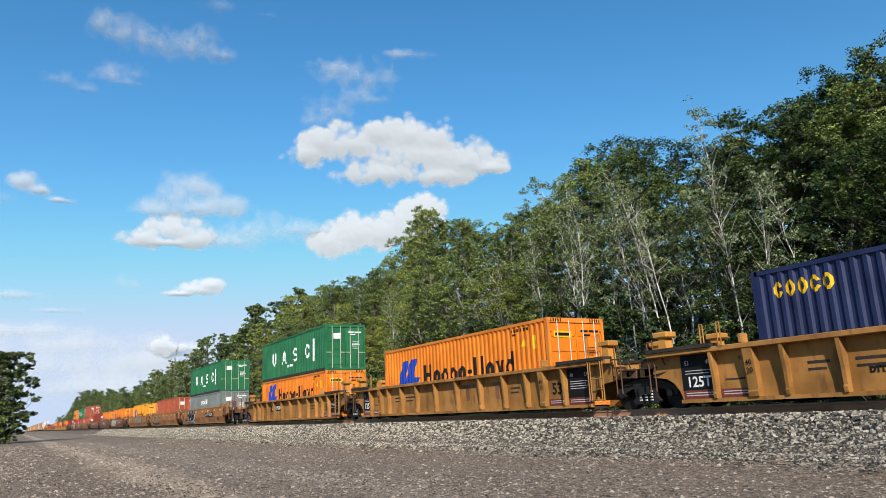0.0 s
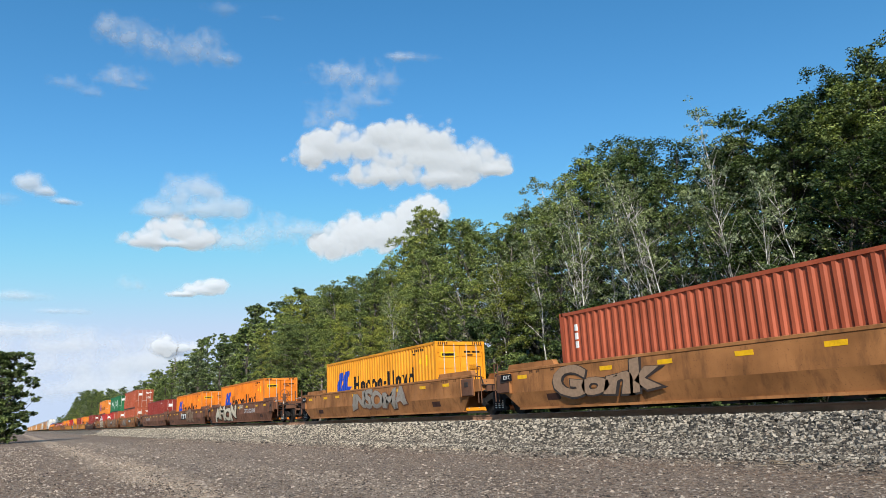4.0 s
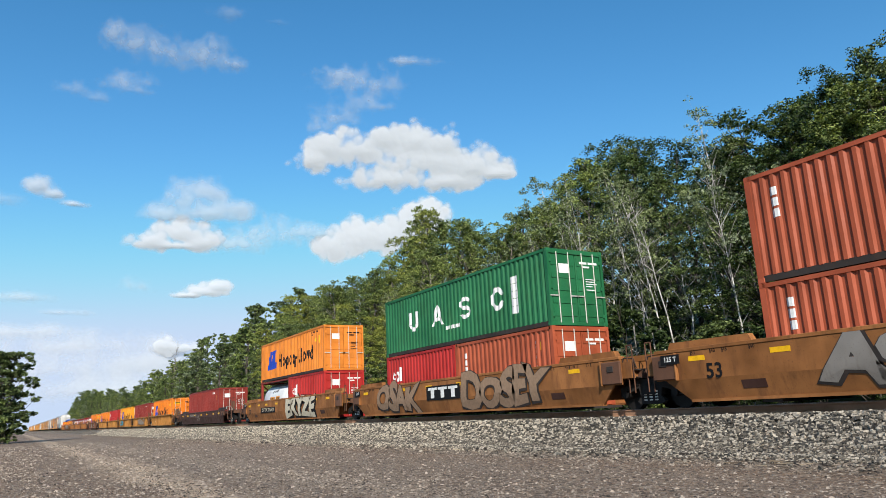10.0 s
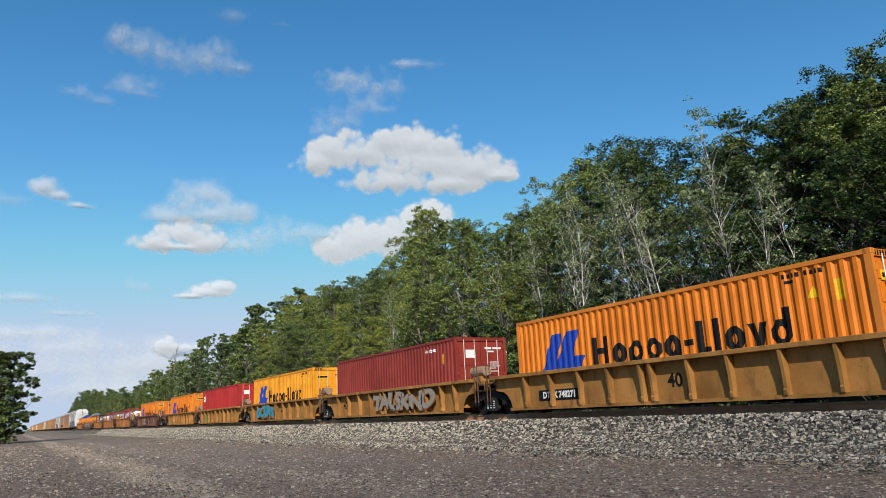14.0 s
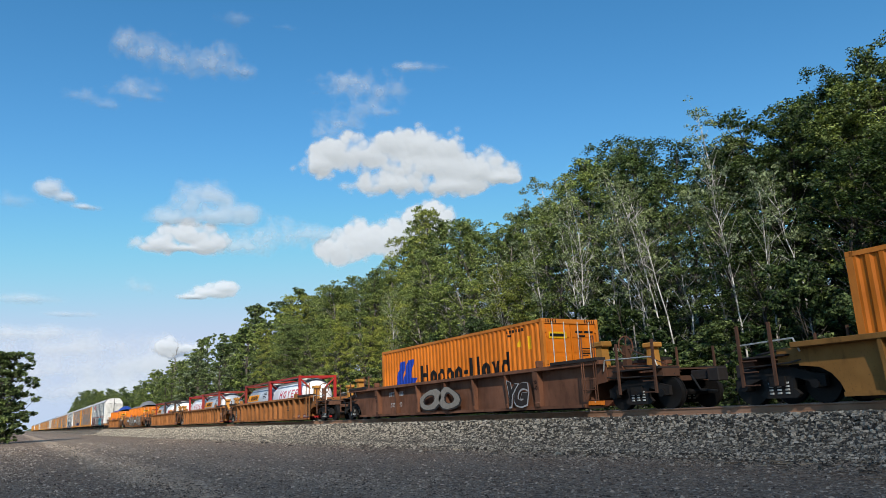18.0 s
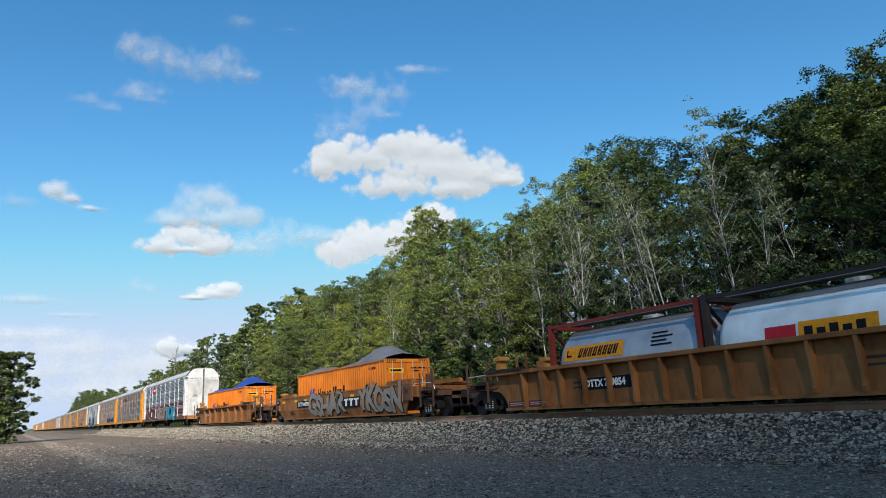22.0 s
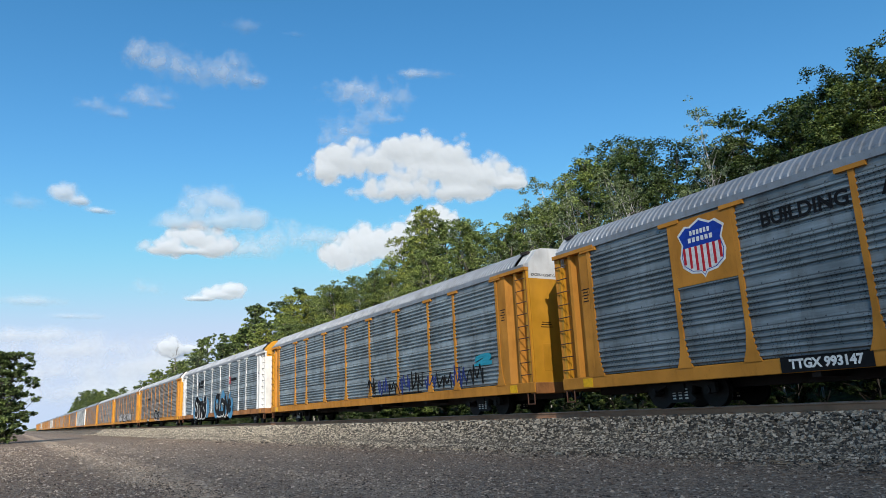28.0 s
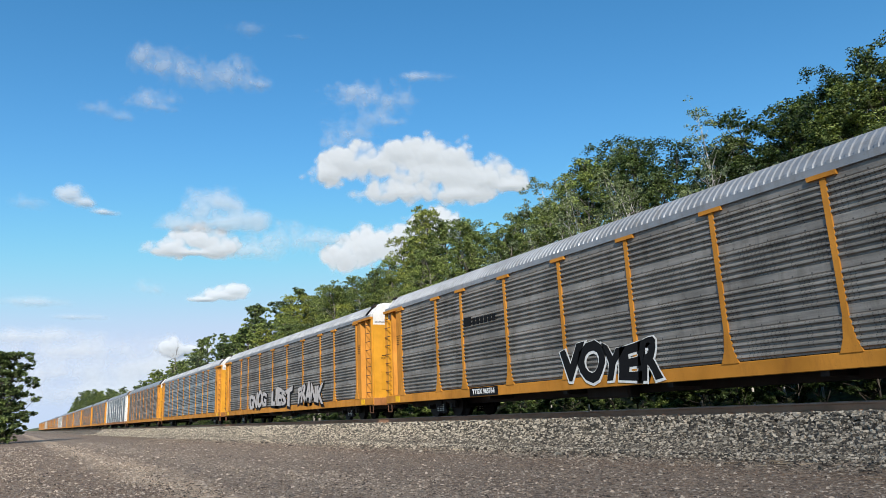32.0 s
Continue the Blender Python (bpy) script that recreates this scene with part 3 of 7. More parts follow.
# bank profile of the wood: x along the track, top of the trees above the eye when standing 32 m off
SKYLINE = ((-885, 18), (-552, 13.3), (-484, 21.0), (-415, 20.5), (-311.1, 15.5), (-235.3, 12.4), (-214.9, 15.1), (-196.9, 15.3), (-167.9, 15.5), (-156.3, 16.8),
           (-147.0, 18.7), (-138.8, 17.9), (-132.1, 15.8), (-124.3, 16.8), (-110.7, 19.2), (-104.2, 19.8), (-94.3, 17.9), (-85.5, 16.2), (-78.8, 15.9),
           (-72.8, 16.3), (-68.7, 16.1), (-64.3, 13.7), (-62.3, 14.3), (-60.9, 17.1), (-57.2, 19.1), (-54.5, 18.2), (-51.6, 16.8), (-49.9, 15.0), (-48.0, 16.5),
           (-45.6, 14.7), (-43.1, 15.9), (-40.9, 15.7), (-37.0, 15.0), (-36.2, 16.8), (-34.4, 16.9), (-32.8, 15.7), (-30.8, 15.6), (-29.4, 16.3), (-27.6, 15.8),
           (-25.5, 14.7), (-24.1, 13.5), (-21.6, 13.4), (-20.4, 14.6), (-19.2, 14.3), (-18.1, 14.7), (-17.2, 14.3), (-16.0, 12.6), (-15.3, 14.7), (-14.3, 15.5),
           (0, 15.5), (60, 15.5))


def skyline(x):
    pts = sorted(SKYLINE)
    for (a, u), (b, v) in zip(pts, pts[1:]):
        if a <= x <= b:
            return u + (v - u) * (x - a) / (b - a)
    return 15.0


def build_wood():
    rng = random.Random(11)
    protos = []
    # (height, spread, leaves, leaf size, leaf, bark, crown_from, clumps, bare)
    near = [(17, 2.3, 12500, 0.068, 0, 2, 0.30, 54, 8), (17, 2.1, 11500, 0.066, 1, 0, 0.34, 50, 8), (17, 2.6, 14500, 0.070, 4, 2, 0.16, 62, 6),
            (17, 1.8, 5200, 0.056, 2, 1, 0.50, 40, 12), (17, 2.1, 11400, 0.066, 1, 0, 0.32, 50, 8), (17, 2.2, 12000, 0.066, 3, 2, 0.28, 54, 6), (17, 1.5, 2200, 0.052, 2, 1, 0.58, 24, 16)]
    for k, (h, s, n, ls, lf, bk, cf, cl, br) in enumerate(near):
        protos.append(make_tree(h, s, n, ls, lf, bk, 100 + k, cf, cl, 0.09, 0.085 if bk == 1 else 0.15, br, puff=(0.17, 0.38), rise=(0.6, 1.7) if bk == 1 else (0.15, 0.8)))
    far = []
    for k, (s, n, lf, bk) in enumerate(((2.7, 4600, 0, 2), (2.3, 4000, 1, 2), (3.0, 5000, 2, 2), (2.5, 4400, 0, 2), (2.4, 4200, 1, 2))):
        far.append(make_tree(17, s, n, 0.17, lf, bk, 200 + k, 0.06, 44, puff=(0.18, 0.38)))
    # dark leaf colour puts the wood's inner shade on deep trees and shrubs
    deep = [make_tree(17, 2.9, 4800, 0.17, 4, 2, 220, 0.04, 44, puff=(0.18, 0.38)), make_tree(17, 2.5, 4200, 0.17, 4, 2, 221, 0.04, 40, puff=(0.18, 0.38))]
    under = []
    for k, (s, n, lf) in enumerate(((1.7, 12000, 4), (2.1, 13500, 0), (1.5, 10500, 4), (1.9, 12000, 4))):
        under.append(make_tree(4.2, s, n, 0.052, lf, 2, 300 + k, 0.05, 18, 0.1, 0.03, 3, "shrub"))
    used = set()

    def plant(proto, x, y, top, label, cat, group):
        """One tree, scaled to reach a height above the lot."""
        z = ground_z(x, y) - 0.1
        base = {True: 17.0, False: 4.2}[proto not in under]
        k = max(0.25, (top - z) / (base * 0.98))
        wide = k ** 0.6 * rng.uniform(1.0, 1.45)
        m = Matrix.Translation((x, y, z)) @ Matrix.Rotation(rng.uniform(0, math.tau), 4, "Z")
        if proto in used:
            ob = copy_thing(proto, m)
        else:
            ob = proto
            ob.matrix_basis = m
            used.add(proto)
        ob.scale = (wide, wide, k)
        tagged(ob, label, cat, group)

    # the dense front of the wood, three rows deep, near the lot
    # the rows run on unseen towards +x, added to shade the wood
    x = 24.0
    while x > -88:
        kind = rng.choice([protos[0], protos[2], protos[2], protos[2], protos[4]] if x > -26 else [protos[0], protos[0], protos[1], protos[3], protos[4], protos[2]] if x > -36 else [protos[0], protos[1], protos[1], protos[4], protos[4], protos[5]])
        y = rng.uniform(29, 34)
        names = {0: "tall deciduous tree with deep green leaves", 1: "slender white-barked tree with fresh green leaves", 2: "broad dark-trunked tree with dense leaves",
                 3: "thin white-barked tree with sparse olive leaves", 4: "slim grey-barked tree with green leaves", 5: "tree with yellowing green leaves", 6: "bare-limbed white-barked tree with few leaves"}
        plant(kind, x, y, 1.1 + skyline(x * 32 / y) * y / 32 * rng.uniform(0.94, 1.01), names[protos.index(kind)], "tree", "trees of the wood")
        x -= rng.uniform(1.0, 1.7) * (2.2 if x > -3 else 1.0)
    x = 26.0
    while x > -88:
        kind = rng.choice([protos[0], protos[2], protos[2], protos[6]] if x > -21 else [protos[0], protos[2], protos[3], protos[4], protos[6]] if x > -31 else [protos[0], protos[1], protos[4], protos[4], protos[5]])
        y = rng.uniform(24.5, 28)
        plant(kind, x, y, 1.1 + skyline(x * 32 / y) * y / 32 * (0.95 if x > -2 else rng.uniform(0.6, 0.88)), "forest-edge tree with green leaves and a slim trunk", "tree", "trees of the wood")
        x -= rng.uniform(1.5, 2.5) * (1.6 if x > -3 else 1.0)
    x = 10.0
    while x > -95:
        kind = rng.choice(deep if x > -70 else far)
        y = rng.uniform(35, 44)
        plant(kind, x, y, 1.1 + skyline(x * 32 / y) * y / 32 * rng.uniform(0.80, 0.94), "deciduous tree deep in the wood", "tree", "trees of the wood")
        x -= rng.uniform(2.6, 4.0)
    for x, k in ((-21.6, 0), (-20.4, 4), (-19.3, 2), (-18.2, 0), (-17.2, 2), (-16.3, 4), (-15.2, 2), (-14.4, 0)):
        plant(protos[k], x, 31.5, 1.1 + skyline(x * 32 / 31.5) * rng.uniform(0.97, 1.02), "tall deciduous tree in deep green leaf", "tree", "trees of the wood")
    # unseen trees added near the track past the near end, shading the wood
    for x, y in ((-4.2, 22.0), (-2.2, 24.0), (-0.6, 21.2), (1.8, 23.4), (3.6, 20.8), (6.0, 22.6), (8.6, 21.0), (11.5, 22.8)):
        plant(protos[2] if int(x) % 2 else protos[0], x, y, rng.uniform(14.0, 16.5), "broad dark-trunked tree with dense leaves", "tree", "trees of the wood")
    # white-barked trees that lean out of the edge of the wood: foot, height, lean
    for k, (x, high, lean) in enumerate(((-30.6, 11.5, -0.05), (-28.3, 14.2, -0.03), (-26.2, 12.0, -0.03), (-23.2, 10.0, -0.2), (-22.3, 13.4, -0.21), (-20.9, 11.4, -0.17), (-19.4, 10.8, -0.13),
                                         (-16.6, 9.8, 0.03), (-27.2, 11.0, -0.12), (-24.8, 13.0, -0.07), (-17.6, 10.6, -0.06), (-15.4, 10.2, -0.08), (-35.0, 11.0, -0.06), (-47.0, 10.5, -0.08))):
        birch = make_tree(high, 1.25, 1700 if k % 3 else 2600, 0.05, 2, 1, 500 + k, 0.50, 18, 0.01, 0.05, 7, puff=(0.16, 0.34), rise=(0.7, 1.8), sway=(lean, 0.0))
        birch.matrix_basis = pose(x, 24.6 + 0.9 * math.sin(2.3 * k), ground_z(x, 24.6) - 0.1)
        tagged(birch, "slender leaning white-barked tree with few leaves", "tree", "trees of the wood")
    plant(protos[3], -38.2, 31.0, 1.1 + 17.2 * 31 / 32, "airy tree with sparse pale leaves against the sky", "tree", "trees of the wood")
    plant(protos[6], -22.4, 30.0, 1.1 + 15.6 * 30 / 32, "thin leaning tree with a few leaves at its tips", "tree", "trees of the wood")
    # a dead white trunk that arches out of the leaves
    bm = bmesh.new()
    arch = [Vector(p) for p in ((-37.6, 27.6, 1.4), (-38.2, 26.8, 4.6), (-39.6, 26.0, 6.6), (-41.8, 25.6, 7.9), (-43.8, 25.5, 8.7), (-46.0, 25.4, 9.0))]
    for k, (a, b) in enumerate(zip(arch, arch[1:])):
        rod(bm, a, b, 0.085 - 0.012 * k, 0.073 - 0.012 * k, 6)
        rod(bm, b, b + Vector((-1.1, 0.1, 0.55 - 0.25 * k)), 0.03, 0.008, 4)
    tagged(part("dead_tree", bm, BARK[1], None, smooth=True), "dead white trunk arching out of the foliage", "tree")
    # further along the bank
    x = -86.0
    while x > -620:
        for row in (0, 1):
            kind = rng.choice(far)
            y = rng.uniform(26, 30) if row else rng.uniform(31, 37)
            plant(kind, x + rng.uniform(-2, 2), y, 1.1 + skyline(x * 32 / y) * y / 32 * (rng.uniform(0.85, 1.0) if not row else rng.uniform(0.55, 0.85)), "distant deciduous tree on the bank", "tree", "trees of the wood")
        x -= rng.uniform(4.0, 6.0) * (1 + max(0, -x - 150) / 300)
    # shrubs along the foot of the bank
    x = 6.0
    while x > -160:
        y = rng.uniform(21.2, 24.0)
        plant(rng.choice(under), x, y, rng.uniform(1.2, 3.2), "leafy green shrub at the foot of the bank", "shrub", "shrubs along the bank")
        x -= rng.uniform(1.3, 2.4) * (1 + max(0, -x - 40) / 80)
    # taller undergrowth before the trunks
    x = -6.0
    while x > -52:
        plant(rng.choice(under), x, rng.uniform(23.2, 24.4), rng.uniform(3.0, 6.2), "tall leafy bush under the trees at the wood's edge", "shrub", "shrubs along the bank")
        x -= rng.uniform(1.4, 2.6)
    for ob in protos + far + deep + under:
        if ob not in used:
            for c in list(ob.children):
                bpy.data.objects.remove(c)
            bpy.data.objects.remove(ob)
    # a leafless tree against the low clouds
    bare = make_tree(17, 3.0, 0, 0.1, 0, 0, 402, 0.3, 30, 0.05, 0.12, 40)
    bare.matrix_basis = pose(-172, 30, ground_z(-172, 30) - 0.1)
    bare.scale = (1.15, 1.15, 1.18)
    tagged(bare, "leafless grey tree standing above the wood", "tree", "trees of the wood")
    # the bushy tree that stands beside the far end of the lot
    side = make_tree(10.6, 3.3, 46000, 0.095, 0, 2, 401, 0.0, 210, 0.04, 0.16, 4, "bushy_tree", puff=(0.09, 0.19), rise=(0.5, 1.6))
    side.matrix_basis = pose(-88, -1.5, -0.05)
    side.scale = (1.06, 1.06, 0.88)
    for k, (x, y, h) in enumerate(((-86.5, -2.6, 1.2), (-86.0, -0.9, 0.9), (-87.0, -1.8, 1.4))):
        low = make_tree(4.2, 1.9, 7000, 0.10, 0, 2, 410 + k, 0.0, 24, 0.1, 0.03, 3, "shrub")
        low.matrix_basis = pose(x, y, -0.05)
        low.scale = (1.3, 1.3, h)
        tagged(low, "leafy green shrub under the roadside tree", "shrub")
    tagged(side, "bushy roadside tree with green leaves down to the ground", "tree")


# ---------------------------------------------------------------- writing
def letters(text, size, bold=0.0, spacing=1.0):
    """Flat lettering in the built-in font, standing in the XZ plane and read from -y, centred."""
    cu = bpy.data.curves.new("lettering", "FONT")
    cu.body, cu.size, cu.offset = text, size, bold
    cu.align_x, cu.align_y = "CENTER", "CENTER"
    cu.resolution_u, cu.space_character = 3, spacing
    ob = bpy.data.objects.new("lettering", cu)
    me = bpy.data.meshes.new_from_object(ob)
    bpy.data.objects.remove(ob)
    bpy.data.curves.remove(cu)
    me.transform(Matrix.Rotation(radians(90), 4, "X"))
    return me


def write(parent, text, size, x, y, z, material, bold=0.0, name="lettering", wide=1.0, slant=0.0):
    me = letters(text, size, bold)
    sh = Matrix.Identity(4)
    sh[0][2] = slant
    me.transform(sh @ Matrix.Diagonal((wide, 1, 1, 1)))
    ob = part(name, me, material, parent)
    ob.location = (x, y, z)
    return ob


def tag_art(parent, text, x, y, z, height, length, fill, line, slant=0.15, name="graffiti", edge=0.115, bend=False, fat=0.05):
    """Spray lettering: a fat outline with a fill 4 mm before it, bent with the side of a smooth well."""
    me = letters(text, 1.0, 0.06, 0.86)
    xs = [v.co.x for v in me.vertices]
    zs = [v.co.z for v in me.vertices]
    w, h = max(xs) - min(xs), max(zs) - min(zs)
    bpy.data.meshes.remove(me)
    k, kz = length / w, height / h
    rng = random.Random(len(text) * 31 + int(x * 7))
    ph = rng.uniform(0, 6)
    for bold, mat, dy, sx, sz, lab in ((edge, line, 0.0, 0.05 if edge > 0.1 else 0.015, -0.05 if edge > 0.1 else -0.02, "dark shadow outline"), (fat, fill, -0.005, 0.0, 0.0, "fill")):
        me = letters(text, 1.0, bold, 0.86)
        for v in me.vertices:
            u = (v.co.x + sx) * k
            zz = (v.co.z + sz) * kz
            wob = math.sin(u * 3.1 + ph) * 0.06 + math.sin(zz * 5 + u * 2.2) * 0.05
            v.co.z = zz * (1 + 0.16 * math.sin(u * 2.3 + ph)) + 0.08 * height * math.sin(u * 1.5 + ph)
            v.co.x = u + slant * v.co.z + wob
        if bend:
            bm = bmesh.new()
            bm.from_mesh(me)
            bmesh.ops.bisect_plane(bm, geom=bm.verts[:] + bm.edges[:] + bm.faces[:], plane_co=(0, 0, 0.70 - z), plane_no=(0, 0, 1))
            for v in bm.verts:
                v.co.y += 0.30 * max(0.0, 0.70 - z - v.co.z)
            bm.to_mesh(me)
            bm.free()
        ob = part(name, me, mat, parent, lab + " of spray lettering")
        ob.location = (x, y + dy, z)


# ---------------------------------------------------------------- containers
PITCH_C, DEPTH_C = 0.2775, 0.045


def corrugation(u):
    """Depth of the pressed side at u metres along it: flat crest, slope, trough, slope."""
    f = (u / PITCH_C) % 1.0
    if f < 0.32:
        return 0.0
    if f < 0.5:
        return DEPTH_C * (f - 0.32) / 0.18
    if f < 0.82:
        return DEPTH_C
    return DEPTH_C * (1 - (f - 0.82) / 0.18)


def breaks(x0, x1, origin):
    out = [x0, x1]
    k = math.floor((x0 - origin) / PITCH_C) - 1
    while origin + k * PITCH_C < x1:
        for f in (0, 0.32, 0.5, 0.82):
            v = origin + (k + f) * PITCH_C
            if x0 + 1e-4 < v < x1 - 1e-4:
                out.append(v)
        k += 1
    return sorted(out)


def pressed_wall(x0, x1, z0, z1):
    """A corrugated sheet in the XZ plane, its crests at y = 0, folds running up."""
    xs = breaks(x0, x1, x0)
    v, f = [], []
    for x in xs:
        y = corrugation(x - x0)
        v += [(x, y, z0), (x, y, z1)]
    for i in range(len(xs) - 1):
        f.append((2 * i, 2 * i + 2, 2 * i + 3, 2 * i + 1))
    return mesh_from("side_panel", v, f)


def decal(polys, x0, proud=0.004):
    """Flat painted shapes, cut along the folds of the pressed side and laid on it. polys: outlines of (x, z)."""
    bm = bmesh.new()
    for p in polys:
        bm.faces.new([bm.verts.new((x, 0, z)) for x, z in p])
    xs = [v.co.x for v in bm.verts]
    for b in breaks(min(xs), max(xs), x0)[1:-1]:
        bmesh.ops.bisect_plane(bm, geom=bm.verts[:] + bm.edges[:] + bm.faces[:], plane_co=(b, 0, 0), plane_no=(1, 0, 0))
    for v in bm.verts:
        v.co.y = corrugation(v.co.x - x0 + 1e-6) - proud
    return bm


def rect(x0, x1, z0, z1):
    return [(x0, z0), (x1, z0), (x1, z1), (x0, z1)]


def loop(x0, x1, z0, z1, t, gap=-1):
    """A hollow block with cut corners; gap leaves one of its eight sides out."""
    w, h = x1 - x0, z1 - z0
    c = 0.32
    out = [(x0 + c * w, z0), (x1 - c * w, z0), (x1, z0 + c * h), (x1, z1 - c * h), (x1 - c * w, z1), (x0 + c * w, z1), (x0, z1 - c * h), (x0, z0 + c * h)]
    mx, mz = (x0 + x1) / 2, (z0 + z1) / 2
    inn = [(mx + (x - mx) * (1 - 2 * t / w), mz + (z - mz) * (1 - 2 * t / h)) for x, z in out]
    return [[out[k], out[(k + 1) % 8], inn[(k + 1) % 8], inn[k]] for k in range(8) if k != gap]


def shape_row(x, z, glyphs, h, t):
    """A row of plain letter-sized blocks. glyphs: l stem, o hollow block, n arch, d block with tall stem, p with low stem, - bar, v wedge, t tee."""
    out = []
    lo = h * 0.70
    for g in glyphs:
        if g == "l":
            out += [rect(x, x + t, z, z + h)]
            x += t * 1.7
        elif g == "L":
            out += [rect(x, x + t, z, z + h), rect(x + t, x + h * 0.45, z, z + t)]
            x += h * 0.53
        elif g == "H":
            out += [rect(x, x + t, z, z + h), rect(x + h * 0.5, x + h * 0.5 + t, z, z + h), rect(x + t, x + h * 0.5, z + h * 0.42, z + h * 0.42 + t * 0.9)]
            x += h * 0.5 + t * 1.8
        elif g in "oc":
            w = h * 0.55
            out += loop(x, x + w, z, z + lo, t * 0.85, 2 if g == "c" else -1)
            x += w + t * 0.6
        elif g == "d":
            w = h * 0.55
            out += loop(x, x + w, z, z + lo, t * 0.85) + [rect(x + w - t, x + w, z + lo * 0.68, z + h)]
            x += w + t * 0.7
        elif g == "p":
            w = h * 0.55
            out += loop(x, x + w, z, z + lo, t * 0.85) + [rect(x, x + t, z - h * 0.25, z + lo * 0.32)]
            x += w + t * 0.6
        elif g == "g":
            w = h * 0.55
            out += loop(x, x + w, z, z + lo, t * 0.85) + [rect(x + w - t, x + w, z - h * 0.25, z + lo * 0.32)]
            x += w + t * 0.6
        elif g == "v":
            w = h * 0.55
            out += [[(x, z + lo), (x + w * 0.4, z), (x + w * 0.62, z), (x + t, z + lo)], [(x + w * 0.42, z), (x + w * 0.62, z), (x + w, z + lo), (x + w - t, z + lo)]]
            x += w + t * 0.3
        elif g == "-":
            out += [rect(x, x + h * 0.3, z + h * 0.32, z + h * 0.32 + t * 0.8)]
            x += h * 0.3 + t * 0.5
        elif g == " ":
            x += h * 0.35
    return out


def fitted(polys, x0, x1):
    """The same shapes stretched along x to lie between x0 and x1."""
    xs = [x for p in polys for x, _ in p]
    a, k = min(xs), (x1 - x0) / (max(xs) - min(xs))
    return [[(x0 + (x - a) * k, z) for x, z in p] for p in polys]


def container(name, length, height, paint, art, rail_paint=None, doors=True, frame_only=False):
    """A box container, doors at the +x end, near side at -y."""
    c = empty(name)
    hl, w = length / 2, 1.219
    P = M[paint]
    F = M[rail_paint or paint]
    px0, px1 = -hl + 0.13, hl - 0.13
    zb, zt = 0.16, height - 0.10
    for sgn in (-1, 1):
        me = pressed_wall(px0, px1, zb, zt)
        if sgn > 0:
            me.transform(Matrix.Diagonal((1, -1, 1, 1)))
        s = part("side_panel", me, P, c, "corrugated steel side")
        s.location = (0, sgn * (w - 0.012), 0)
        part("bottom_rail", boxes((-hl + 0.1, hl - 0.1, sgn * w - 0.05 if sgn > 0 else -w + 0.02, sgn * w - 0.02 if sgn > 0 else -w + 0.05, 0.02, 0.17)), M["iron"], c, "dark bottom rail")
        part("top_rail", boxes((-hl + 0.1, hl - 0.1, w - 0.06 if sgn > 0 else -w, w if sgn > 0 else -w + 0.06, height - 0.11, height - 0.01)), F, c)
    for sx in (-1, 1):
        for sy in (-1, 1):
            x0, x1 = (hl - 0.16, hl - 0.005) if sx > 0 else (-hl + 0.005, -hl + 0.16)
            y0, y1 = (w - 0.10, w - 0.003) if sy > 0 else (-w + 0.003, -w + 0.10)
            part("corner_post", boxes((x0, x1, y0, y1, 0.11, height - 0.11)), F, c)
            for z0 in (0.0, height - 0.118):
                xc = (hl - 0.178, hl) if sx > 0 else (-hl, -hl + 0.178)
                yc = (w - 0.162, w) if sy > 0 else (-w, -w + 0.162)
                part("corner_casting", boxes((*xc, *yc, z0, z0 + 0.118), bevel=0.008), F, c)
    roof = pressed_wall(px0, px1, -w + 0.06, w - 0.06)
    roof.transform(Matrix.Rotation(radians(-90), 4, "X"))
    r = part("roof", roof, P, c, "corrugated roof")
    r.location = (0, 0, height - 0.03)
    part("floor", boxes((-hl + 0.1, hl - 0.1, -w + 0.05, w - 0.05, 0.10, 0.16)), M["iron"], c)
    back = pressed_wall(-w + 0.1, w - 0.1, zb, zt)
    back.transform(Matrix.Rotation(radians(-90), 4, "Z"))
    bw = part("end_wall", back, P, c)
    bw.location = (-hl + 0.03, 0, 0)
    part("door_header", boxes((hl - 0.12, hl - 0.01, -w + 0.1, w - 0.1, height - 0.16, height - 0.01)), F, c)
    part("door_sill", boxes((hl - 0.12, hl - 0.01, -w + 0.1, w - 0.1, 0.02, 0.15)), F, c)
    for sgn in (-1, 1):
        bm = bmesh.new()
        y0, y1 = sorted((sgn * 0.012, sgn * (w - 0.115)))
        box(bm, hl - 0.085, hl - 0.05, y0, y1, 0.16, height - 0.17)
        n = 5
        for k in range(n):
            z0 = 0.22 + (height - 0.45) * k / n
            box(bm, hl - 0.05, hl - 0.03, y0 + 0.06, y1 - 0.06, z0 + 0.10, z0 + (height - 0.45) / n - 0.03)
        d = part("door", bm, P, c, "ribbed steel door leaf")
        for k, yy in enumerate((0.30, 0.80)):
            part("locking_bar", rods([(hl - 0.012, sgn * yy, 0.10), (hl - 0.012, sgn * yy, height - 0.10)], 0.019), M["bar"], d, "zinc locking bar")
            part("bar_handle", boxes((hl - 0.02, hl + 0.012, *sorted((sgn * yy, sgn * yy + (0.38 if sgn < 0 else -0.38) * (1 if k else -1) * -1)), 0.98, 1.02)), M["bar"], d)
        for z in (0.35, height * 0.5, height - 0.4):
            part("hinge", boxes((hl - 0.05, hl - 0.01, *sorted((sgn * (w - 0.17), sgn * (w - 0.09))), z - 0.06, z + 0.06)), F, d)
    ink = M["blackpaint" if "orange" in paint or paint == "amber" else "whitepaint"]
